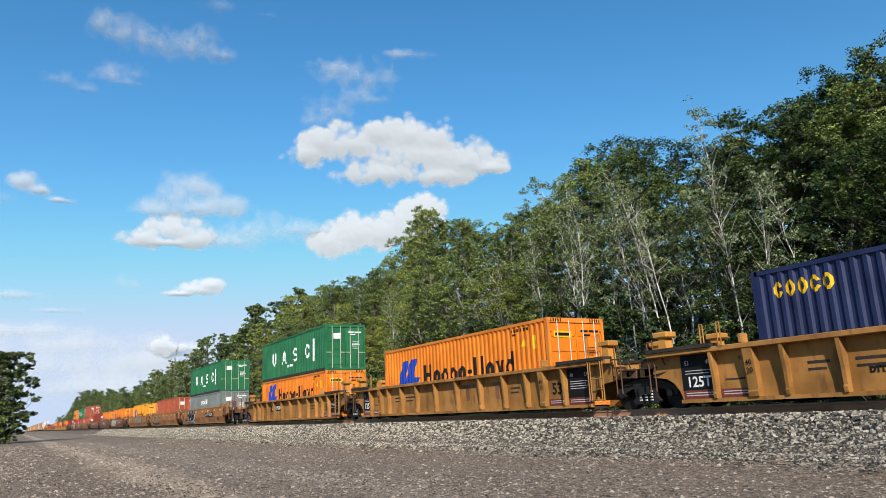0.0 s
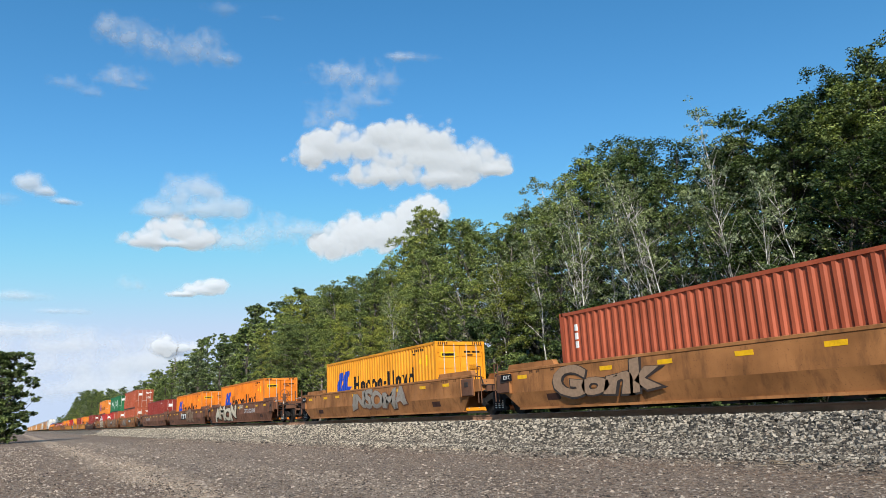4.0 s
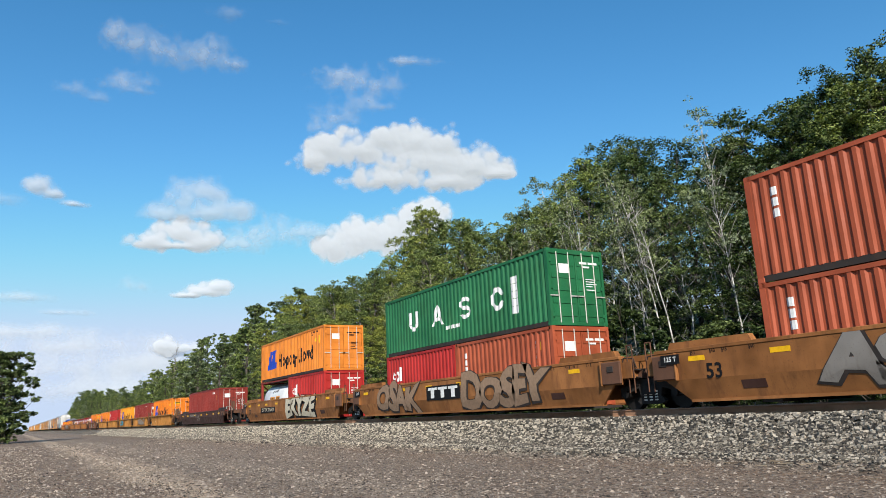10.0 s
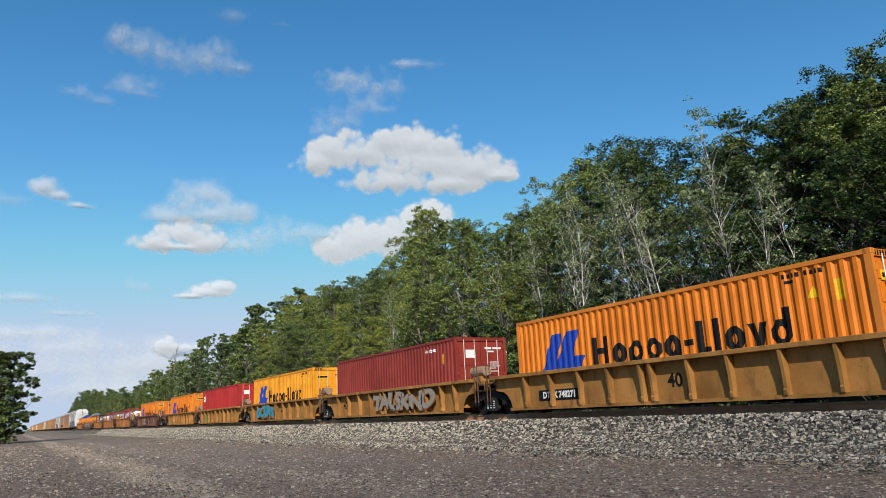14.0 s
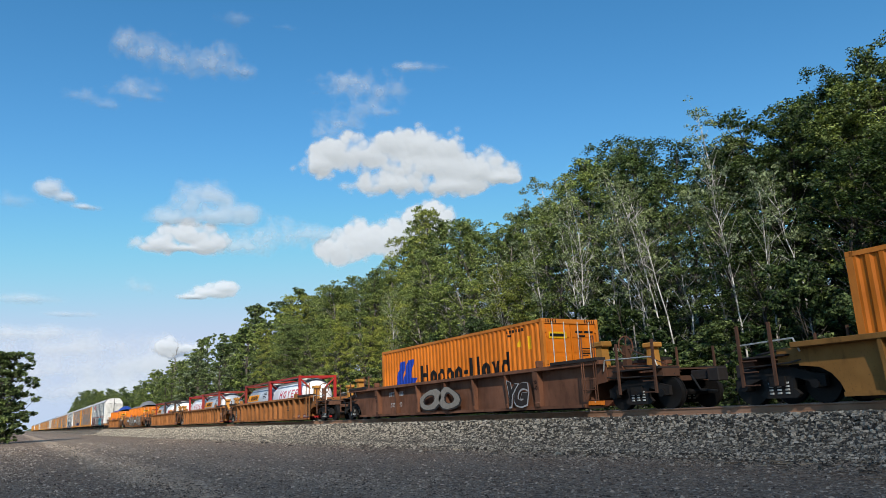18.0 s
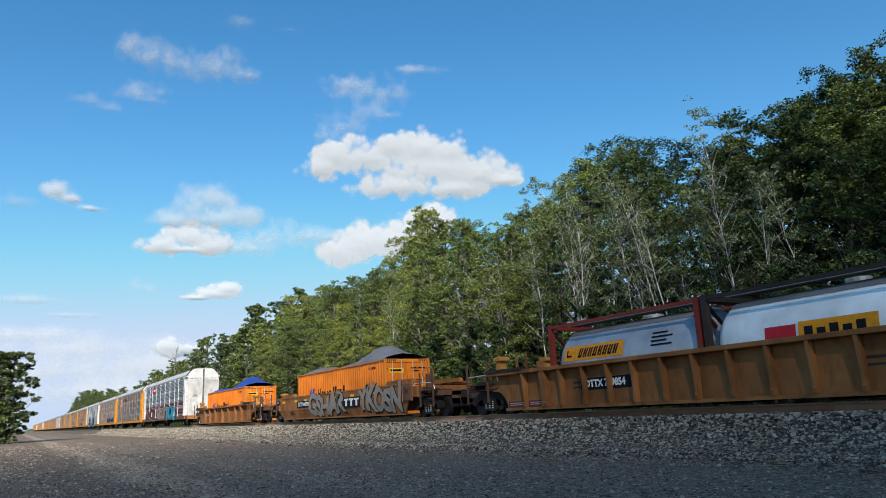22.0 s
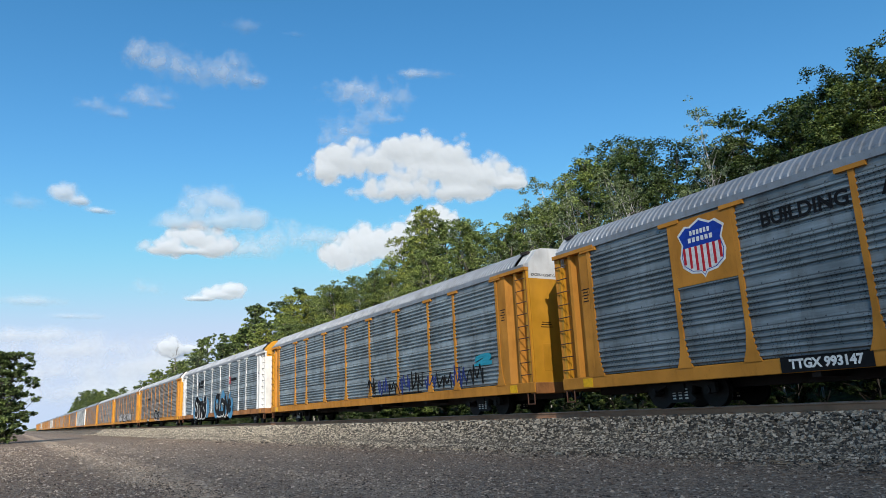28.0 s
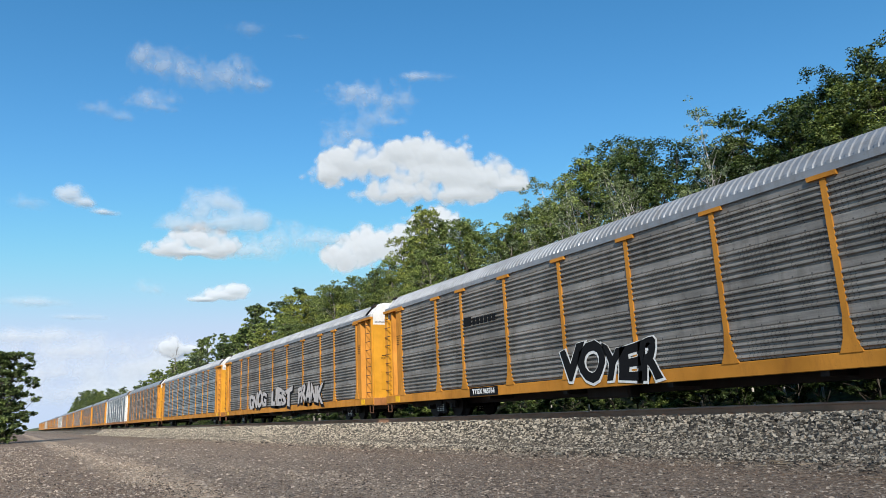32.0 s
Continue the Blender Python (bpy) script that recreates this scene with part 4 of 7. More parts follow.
    for k, (y0, y1, z, t) in enumerate(((0.20, 0.52, 0.40, 0.075), (0.58, 0.98, 0.40, 0.075), (0.34, 0.62, 0.54, 0.06), (0.42, 0.86, 0.98, 0.03), (0.42, 0.78, 1.06, 0.03), (0.42, 0.90, 1.14, 0.03), (0.42, 0.70, 1.22, 0.03), (0.42, 0.84, 1.34, 0.03))):
        part("door_marking", boxes((hl - 0.03, hl - 0.026, y0, y1, height - z - t, height - z)), ink, c)
    if paint in ("orange", "amber") and doors:
        part("door_label", boxes((hl - 0.03, hl - 0.025, -0.72, -0.38, 0.62, 1.02)), M["whitepaint"], c, "white label on the door")
        part("door_label", boxes((hl - 0.03, hl - 0.025, 0.22, 0.92, 0.55, 0.98)), M["yellowtape"], c, "yellow plate on the door")
        part("door_label", boxes((hl - 0.03, hl - 0.025, -0.95, -0.2, height - 0.66, height - 0.44)), M["yellowtape"], c, "yellow name plate on the door")
        part("door_marking", boxes((hl - 0.025, hl - 0.021, -0.90, -0.27, height - 0.60, height - 0.50)), M["blackpaint"], c)
        bm = bmesh.new()
        prism(bm, [(-0.30, 0.66), (-0.02, 0.66), (-0.16, 0.98)], "x", hl - 0.03, hl - 0.024)
        part("warning_sign", bm, M["yellowtape"], c, "yellow warning triangle")
        for k in range(5):
            for sgn in (-1, 1):
                part("hazard_stripe", boxes((hl - 0.012, hl - 0.006, *sorted((sgn * (0.62 + 0.1 * k), sgn * (0.67 + 0.1 * k))), height - 0.14, height - 0.03)), M["blackpaint"], c)
    elif doors:
        part("door_label", boxes((hl - 0.03, hl - 0.025, -0.72, -0.26, height - 0.82, height - 0.50)), M["whitepaint"], c, "white plate on the door")
    for mat, polys, lab in art(hl, height):
        d = part("painted_mark", decal(polys, px0), M[mat], c, lab)
        d.location = (0, -(w - 0.012), 0)
    return c


def art_hl(hl, h, z=1.12, dx=0.0):
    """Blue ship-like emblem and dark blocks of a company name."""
    x, s = -4.84 + dx, 1.16
    em = [[(x, z - 0.05), (x + 0.30 * s, z + 0.62 * s), (x + 0.54 * s, z + 1.0 * s), (x + 0.95 * s, z + 1.02 * s), (x + 0.66 * s, z + 0.24 * s), (x + 0.74 * s, z - 0.03)],
          [(x + 0.74 * s, z - 0.03), (x + 0.69 * s, z + 0.24 * s), (x + 1.10 * s, z + 1.02 * s), (x + 1.62 * s, z + 1.04 * s), (x + 1.36 * s, z + 0.36 * s), (x + 1.80 * s, z + 0.34 * s), (x + 1.64 * s, z)]]
    words = fitted(shape_row(0, z, "Hopog-Llovd", 0.86, 0.19), -2.41 + dx, 4.12 + dx)
    small = [rect(hl - 2.05 + 0.11 * k, hl - 1.98 + 0.11 * k, h - 0.30, h - 0.20) for k in range(9) if k != 4] + [rect(hl - 2.0, hl - 1.78, h - 0.42, h - 0.35)]
    sign = [[(hl - 1.5, h - 0.82), (hl - 1.22, h - 0.82), (hl - 1.36, h - 0.55)]]
    return [("bluepaint", em, "blue emblem"), ("blackpaint", words, "black block lettering"), ("blackpaint", small, ""), ("yellowtape", sign + [rect(hl - 0.86, hl - 0.66, h - 0.95, h - 0.50)], "yellow warning sticker")]


def art_open(hl, h):
    """The same marks, smaller, low on the side."""
    em = [[(-4.15, 1.05), (-3.88, 1.66), (-3.66, 1.66), (-3.9, 1.05)], [(-3.80, 1.05), (-3.55, 1.66), (-3.28, 1.66), (-3.42, 1.26), (-3.22, 1.26), (-3.28, 1.05)]]
    words = fitted(shape_row(0, 1.05, "Hopog-Llovd", 0.58, 0.12), -2.66, 1.16)
    return [("bluepaint", em, "blue emblem"), ("blackpaint", words, "black block lettering"), ("blackpaint", [rect(4.2 + 0.12 * k, 4.28 + 0.12 * k, 2.18, 2.30) for k in range(7)], "")]


def art_upper_hl(hl, h):
    return art_hl(hl, h, 0.78, 0.2)


def art_green(hl, h):
    out = []
    lo, hi, t = 0.92, 1.76, 0.19
    for k, x in enumerate((-3.75, -1.70, 0.48, 2.71)):
        lp = loop(x, x + 0.80, lo, hi, t * 0.92)
        if k == 0:
            out += lp[:2] + lp[7:] + [rect(x, x + t, lo + 0.27, hi), rect(x + 0.80 - t, x + 0.80, lo + 0.27, hi)]
        elif k == 1:
            out += [[(x - 0.04, lo), (x + 0.17, lo), (x + 0.50, hi), (x + 0.33, hi)], [(x + 0.67, lo), (x + 0.88, lo), (x + 0.53, hi), (x + 0.36, hi)], rect(x + 0.18, x + 0.66, lo + 0.18, lo + 0.33)]
        elif k == 2:
            mid = (lo + hi) / 2
            up, dn = loop(x + 0.02, x + 0.80, mid - 0.075, hi, t * 0.8), loop(x + 0.02, x + 0.80, lo, mid + 0.075, t * 0.8)
            out += [up[k] for k in (0, 3, 4, 5, 6, 7)] + [dn[k] for k in (0, 1, 2, 3, 7)]
        else:
            out += loop(x, x + 0.80, lo, hi, t * 0.92, 2)
    out += [rect(3.93, 4.37, 0.66 + 0.265 * k, 0.91 + 0.265 * k) for k in range(5)]
    small = [rect(-0.6 + 0.16 * k, -0.48 + 0.16 * k, 0.66, 0.80) for k in range(7)]
    return [("whitepaint", out, "white block lettering"), ("whitepaint", small, "")]


def art_bars(mat, z, h, glyphs, x0, x1, t=0.14, second=()):
    def art(hl, height):
        return [(mat, fitted(shape_row(0, z, glyphs, h, t), x0, x1), "block lettering")] + [(m, [rect(hl - a, hl - b, c, d)], "") for m, a, b, c, d in second]
    return art


def art_upright(mat):
    """A word that runs down the end of the side, as short bars."""
    def art(hl, h):
        return [(mat, [rect(-hl + 0.62, -hl + 0.80, h - 0.62 - 0.26 * k, h - 0.42 - 0.26 * k) for k in range(3)], "upright lettering"),
                (mat, [rect(hl - 1.0, hl - 0.94, h - 0.5 - 0.16 * k, h - 0.40 - 0.16 * k) for k in range(6)], ""),
                ("yellowtape", [rect(hl - 0.75, hl - 0.66, h - 0.72, h - 0.45)], "")]
    return art


def tank_container(name, frame_paint, jacket, art):
    """A 20-foot tank in an open steel frame."""
    c = empty(name)
    hl, w, h = 3.029, 1.219, 2.591
    F = M[frame_paint]
    for sx in (-1, 1):
        for sy in (-1, 1):
            x, y = sx * (hl - 0.08), sy * (w - 0.08)
            part("corner_post", boxes((x - 0.075, x + 0.075, y - 0.075, y + 0.075, 0.0, h)), F, c)
        x = sx * (hl - 0.08)
        part("end_beam", boxes((x - 0.06, x + 0.06, -w + 0.15, w - 0.15, h - 0.15, h - 0.02)), F, c)
        part("end_beam", boxes((x - 0.06, x + 0.06, -w + 0.15, w - 0.15, 0.02, 0.17)), F, c)
        for sy in (-1, 1):
            part("end_brace", rods([(x, sy * (w - 0.12), h - 0.2), (x, sy * 0.5, h - 0.75)], 0.05), F, c)
    for sy in (-1, 1):
        y = sy * (w - 0.07)
        part("bottom_rail", boxes((-hl + 0.1, hl - 0.1, y - 0.05, y + 0.05, 0.03, 0.16)), F, c)
        part("top_rail", boxes((-hl + 0.1, hl - 0.1, y - 0.045, y + 0.045, h - 0.12, h - 0.03)), F, c)
    prof = [(-hl + 0.10, 0.30), (-hl + 0.14, 0.72), (-hl + 0.26, 0.98), (-hl + 0.48, 1.12), (hl - 0.48, 1.12), (hl - 0.26, 0.98), (hl - 0.14, 0.72), (hl - 0.10, 0.30)]
    n, v, f = 28, [], []
    for x, r in prof:
        for k in range(n):
            a = k * math.tau / n
            v.append((x, r * math.cos(a), 1.30 + r * math.sin(a)))
    for i in range(len(prof) - 1):
        for k in range(n):
            f.append((i * n + k, i * n + (k + 1) % n, (i + 1) * n + (k + 1) % n, (i + 1) * n + k))
    me = mesh_from("barrel", v, f)
    part("barrel", me, M[jacket], c, "insulated tank barrel", smooth=True)
    bm = bmesh.new()
    rod(bm, (-hl + 0.10, 0, 1.30), (-hl + 0.09, 0, 1.30), 0.3, sides=20)
    rod(bm, (hl - 0.10, 0, 1.30), (hl - 0.09, 0, 1.30), 0.3, sides=20)
    part("tank_end", bm, M[jacket], c)
    n, v, f = 12, [], []
    for x, r in prof[2:6]:
        for k in range(n + 1):
            a = radians(52 + 76 * k / n)
            v.append((x, (r + 0.014) * math.cos(a), 1.30 + (r + 0.014) * math.sin(a)))
    for i in range(3):
        for k in range(n):
            f.append((i * (n + 1) + k, i * (n + 1) + k + 1, (i + 1) * (n + 1) + k + 1, (i + 1) * (n + 1) + k))
    part("top_cover", mesh_from("top_cover", v, f), M["tarp_grey"], c, "dark cladding over the top of the barrel", smooth=True)
    part("walkway", boxes((-hl + 0.3, hl - 0.3, -0.62, -0.12, h - 0.06, h - 0.03)), M["steel_dark"], c, "top walkway")
    bm = bmesh.new()
    rod(bm, (0.2, 0.25, 2.38), (0.2, 0.25, 2.55), 0.28, sides=14)
    part("manway", bm, M["bar"], c)
    for mat, polys, lab in art:
        bm = bmesh.new()
        for p in polys:
            bm.faces.new([bm.verts.new((x, 0, z)) for x, z in p])
        zs = [u.co.z for u in bm.verts]
        z = math.ceil(min(zs) * 20) / 20
        while z < max(zs):
            bmesh.ops.bisect_plane(bm, geom=bm.verts[:] + bm.edges[:] + bm.faces[:], plane_co=(0, 0, z), plane_no=(0, 0, 1))
            z += 0.05
        for u in bm.verts:
            u.co.y = -math.sqrt(max(0.02, (1.126 + (0.005 if mat == "blackpaint" else 0.0)) ** 2 - (u.co.z - 1.30) ** 2))
        part("painted_mark", bm, M[mat], c, lab)
    return c


def art_tank_pink():
    z0, z1, t, w = 1.34, 1.82, 0.12, 0.50
    out = []
    for k in range(5):
        x = -1.1 + 0.76 * k
        m = (z0 + z1) / 2
        stem, far = rect(x, x + t, z0, z1), rect(x + w - t, x + w, z0, z1)
        out += [[stem, far, rect(x + t, x + w - t, m - t / 2, m + t / 2)], loop(x, x + w, z0, z1, t),
                [rect(x + w / 2 - t / 2, x + w / 2 + t / 2, z0, m), [(x, z1), (x + w / 2 - t / 2, m), (x + w / 2 + t / 2, m), (x + t, z1)], [(x + w - t, z1), (x + w / 2 - t / 2, m), (x + w / 2 + t / 2, m), (x + w, z1)]],
                [stem, rect(x + t, x + w, z0, z0 + 0.09), rect(x + t, x + w - 0.06, m - 0.045, m + 0.045), rect(x + t, x + w, z1 - 0.09, z1)],
                [stem, rect(x + t, x + w - 0.08, m - 0.045, m + 0.045), rect(x + t, x + w - 0.08, z1 - 0.09, z1), rect(x + w - 0.12, x + w, m, z1 - 0.04), [(x + 0.20, m - 0.04), (x + 0.34, m - 0.04), (x + w, z0), (x + w - 0.15, z0)]]][k]
    return [("pinkpaint", out, "pinkish red block lettering"), ("blackpaint", [rect(1.9, 2.35, 1.95 + 0.08 * k, 1.99 + 0.08 * k) for k in range(3)], "")]


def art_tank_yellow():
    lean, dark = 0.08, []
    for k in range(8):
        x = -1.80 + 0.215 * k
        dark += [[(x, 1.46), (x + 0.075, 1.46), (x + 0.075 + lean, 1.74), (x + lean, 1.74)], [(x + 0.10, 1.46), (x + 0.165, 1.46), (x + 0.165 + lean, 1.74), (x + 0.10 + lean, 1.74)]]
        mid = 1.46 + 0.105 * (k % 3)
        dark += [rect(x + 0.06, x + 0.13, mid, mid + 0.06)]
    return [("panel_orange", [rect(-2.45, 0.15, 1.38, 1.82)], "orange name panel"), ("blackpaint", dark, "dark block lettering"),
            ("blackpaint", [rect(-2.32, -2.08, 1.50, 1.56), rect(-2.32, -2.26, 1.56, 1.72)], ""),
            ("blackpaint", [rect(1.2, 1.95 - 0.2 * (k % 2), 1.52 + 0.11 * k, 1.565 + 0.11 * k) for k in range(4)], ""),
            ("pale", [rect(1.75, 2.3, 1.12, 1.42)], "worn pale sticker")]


def art_tank_patch():
    dark = []
    for k, x in enumerate((-1.10, -0.92, -0.72, -0.54, -0.36, 0.20, 0.40, 0.58, 0.72)):
        dark += [rect(x, x + 0.05, 1.20, 1.46)] + ([rect(x + 0.05, x + 0.13, 1.42 - 0.1 * (k % 2), 1.46 - 0.1 * (k % 2))] if k < 8 else []) + ([rect(x + 0.09, x + 0.13, 1.28, 1.46)] if k % 3 else [])
    return [("panel_orange", [rect(-1.19, -0.20, 1.06, 1.52), rect(0.05, 0.83, 1.06, 1.54)], "torn orange name panel"), ("blackpaint", dark, "dark block lettering"),
            ("tarp_grey", [[(-0.90, 1.82), (-0.74, 1.74), (-0.62, 1.88), (-0.76, 1.95)], [(-0.56, 1.86), (-0.40, 1.78), (-0.28, 1.88), (-0.36, 1.96)], rect(-0.22, 0.16, 1.80, 1.98)], "scraps of torn labels")]


def art_tank_white():
    return [("redpaint", [rect(-1.4, -0.62, 1.12, 1.58)], "red emblem"), ("panel_orange", [rect(-0.56, 1.2, 1.12, 1.62)], "orange name panel"), ("blackpaint", [rect(-0.42 + 0.29 * k, -0.22 + 0.29 * k, 1.22, 1.50 - 0.06 * (k % 2)) for k in range(5)], "dark block lettering"),
            ("redpaint", [[(1.7, 1.68), (1.95, 1.93), (2.2, 1.68), (1.95, 1.43)]], "red hazard diamond")]


def make_truck(heavy=False):
    """A freight bogie: bolster with side frames, springs and wheels under it."""
    bol = part("truck", boxes((-0.2, 0.2, -1.15, 1.15, 0.40, 0.62), (-0.35, 0.35, -0.35, 0.35, 0.6, 0.68)), M["truck"], None, "cast iron bogie")
    for sy in (-1, 1):
        y = sy * 1.02
        bm = bmesh.new()
        prism(bm, [(-1.12, 0.36), (-1.12, 0.60), (-0.85, 0.66), (-0.35, 0.82), (0.35, 0.82), (0.85, 0.66), (1.12, 0.60), (1.12, 0.36), (0.90, 0.34), (0.74, 0.48),
                   (0.42, 0.58), (0.36, 0.34), (0.50, 0.22), (0.40, 0.14), (-0.40, 0.14), (-0.50, 0.22), (-0.36, 0.34), (-0.42, 0.58), (-0.74, 0.48), (-0.90, 0.34)], "y", y - 0.06, y + 0.06)
        part("side_frame", bm, M["truck"], bol)
        bm = bmesh.new()
        for k in range(3):
            for j in range(4):
                rod(bm, (-0.2 + 0.2 * k, y, 0.23 + 0.075 * j), (-0.2 + 0.2 * k, y, 0.27 + 0.075 * j), 0.085, sides=10)
        part("spring_nest", bm, M["bar"], bol, "nest of coil springs")
        for sx in (-1, 1):
            bm = bmesh.new()
            rod(bm, (sx * 0.885, sy * 0.69, 0.42), (sx * 0.885, sy * 0.82, 0.42), 0.42, sides=28)
            rod(bm, (sx * 0.885, sy * 0.66, 0.42), (sx * 0.885, sy * 0.69, 0.42), 0.445, sides=28)
            rod(bm, (sx * 0.885, sy * 0.82, 0.42), (sx * 0.885, sy * 1.13, 0.42), 0.10, sides=12)
            part("wheel", bm, M["wheel"], bol, "steel wheel with axle end")
    for sx in (-1, 1):
        bm = bmesh.new()
        rod(bm, (sx * 0.885, -0.66, 0.42), (sx * 0.885, 0.66, 0.42), 0.08, sides=8)
        part("axle", bm, M["wheel"], bol)
    return bol


TRUCK = []


def put_truck(car, x):
    if not TRUCK:
        TRUCK.append(make_truck())
        t = TRUCK[0]
        t.parent = car
        t.matrix_basis = Matrix.Translation((x, 0, 0))
    else:
        t = copy_thing(TRUCK[0], Matrix.Translation((x, 0, 0)))
        t.parent = car
    return t


def coupler(car, x, s, material):
    bm = boxes((*sorted((x, x + s * 0.75)), -0.13, 0.13, 0.72, 0.98), (*sorted((x + s * 0.6, x + s * 0.95)), -0.2, 0.2, 0.66, 1.0), bevel=0.02)
    part("coupler", bm, M["iron"], car, "knuckle coupler")
    part("air_hose", rods([(x + s * 0.2, -0.35, 0.85), (x + s * 0.5, -0.4, 0.45), (x + s * 0.95, -0.3, 0.40)], 0.03), M["seal"], car)


def end_platform(car, s, half, reach, P, end, wheel, posts=True):
    """What stands beyond the well: deck, ladder, handholds, brake wheel."""
    D = M["car_dirty"]
    a, b = half, reach
    part("end_deck", boxes((*sorted((s * (a - 0.2), s * b)), -0.55, 0.55, 0.72, 1.02), (*sorted((s * (b - 0.35), s * b)), -1.2, 1.2, 0.85, 1.06)), D, car)
    for sy in (-1, 1):
        part("walkway_grating", boxes((*sorted((s * (a + 0.3), s * b)), *sorted((sy * 0.55, sy * 1.35)), 1.06, 1.10)), M["iron"], car)
    # brake gear and pipes under the deck
    part("brake_pipe", rods([(s * (a - 0.2), -1.22, 0.98), (s * (a + 0.25), -1.30, 0.90), (s * b, -1.24, 0.86)], 0.02, 5), M["iron"], car)
    part("grab_rail", rods([(s * (a - 0.05), -1.33, 1.12), (s * (a + 0.05), -1.36, 1.42), (s * (b - 0.12), -1.36, 1.38), (s * (b - 0.05), -1.33, 1.12)], 0.020, 5), M["bar"] if end else M["iron"], car, "worn steel grab rail")
    part("train_pipe", rods([(s * (a + 0.05), -1.05, 1.16), (s * (a + 0.4), -1.12, 1.22), (s * (b - 0.3), -1.0, 1.14), (s * b, -0.75, 0.90)], 0.028, 6), M["iron"], car)
    bm = bmesh.new()
    rod(bm, (s * (a + 0.12), -0.95, 0.90), (s * (a + 0.42), -0.95, 0.90), 0.13, sides=12)
    part("brake_cylinder", bm, M["truck"], car)
    if end:
        coupler(car, s * b, s, P)
        for k, x in enumerate((a + 0.55, b - 0.15)):
            part("handhold", boxes((*sorted((s * x, s * (x + 0.07))), -1.40, -1.35, 0.42, 1.84)), D, car)
            part("handhold", boxes((*sorted((s * (x - 0.22), s * (x - 0.17))), 1.30, 1.36, 0.6, 1.80 - 0.1 * k)), D, car)
        bm = bmesh.new()
        for z in (0.45, 0.75, 1.0):
            rod(bm, (s * (b - 0.15), -1.38, z), (s * (b - 0.55), -1.38, z), 0.018, sides=5)
        part("ladder", bm, D, car)
        if wheel:
            part("brake_rod", rods([(s * (a + 0.5), -0.9, 1.75), (s * (b - 0.2), -0.9, 1.2), (s * b, -0.5, 0.95)], 0.016, 5), D, car)
            bm = bmesh.new()
            c = Vector((s * (a + 0.5), -0.9, 1.80))
            for k in range(14):
                u, v = k * math.tau / 14, (k + 1) * math.tau / 14
                rod(bm, c + Vector((0, math.cos(u), math.sin(u))) * 0.28, c + Vector((0, math.cos(v), math.sin(v))) * 0.28, 0.02, sides=5)
            for k in range(4):
                u = k * math.tau / 4
                rod(bm, c, c + Vector((0, math.cos(u), math.sin(u))) * 0.28, 0.014, sides=4)
            part("brake_wheel", bm, P, car, "round hand-brake wheel")
            part("brake_stand", boxes((c.x - 0.08, c.x + 0.08, -1.0, -0.8, 1.06, 1.8)), D, car)
    else:
        part("handhold", rods([(s * (a + 0.25), -1.40, 0.45), (s * (a + 0.25), -1.40, 1.75), (s * (a + 0.45), -1.40, 1.75), (s * (a + 0.45), -1.40, 0.45)], 0.018), D, car)


def number_board(car, text, x, z, y, size=0.42, board=True, mat="whitepaint", wide=1.0):
    if board:
        w = len(text) * size * 0.60 * wide + 0.25
        part("number_board", boxes((x - w / 2, x + w / 2, y - 0.004, y, z - size * 0.62, z + size * 0.62)), M["blackpaint"], car, "black panel behind the number")
        y -= 0.005
    write(car, text, size, x, y - 0.004, z, M[mat], 0.008 if wide > 1 else 0.012, "car_number", wide)


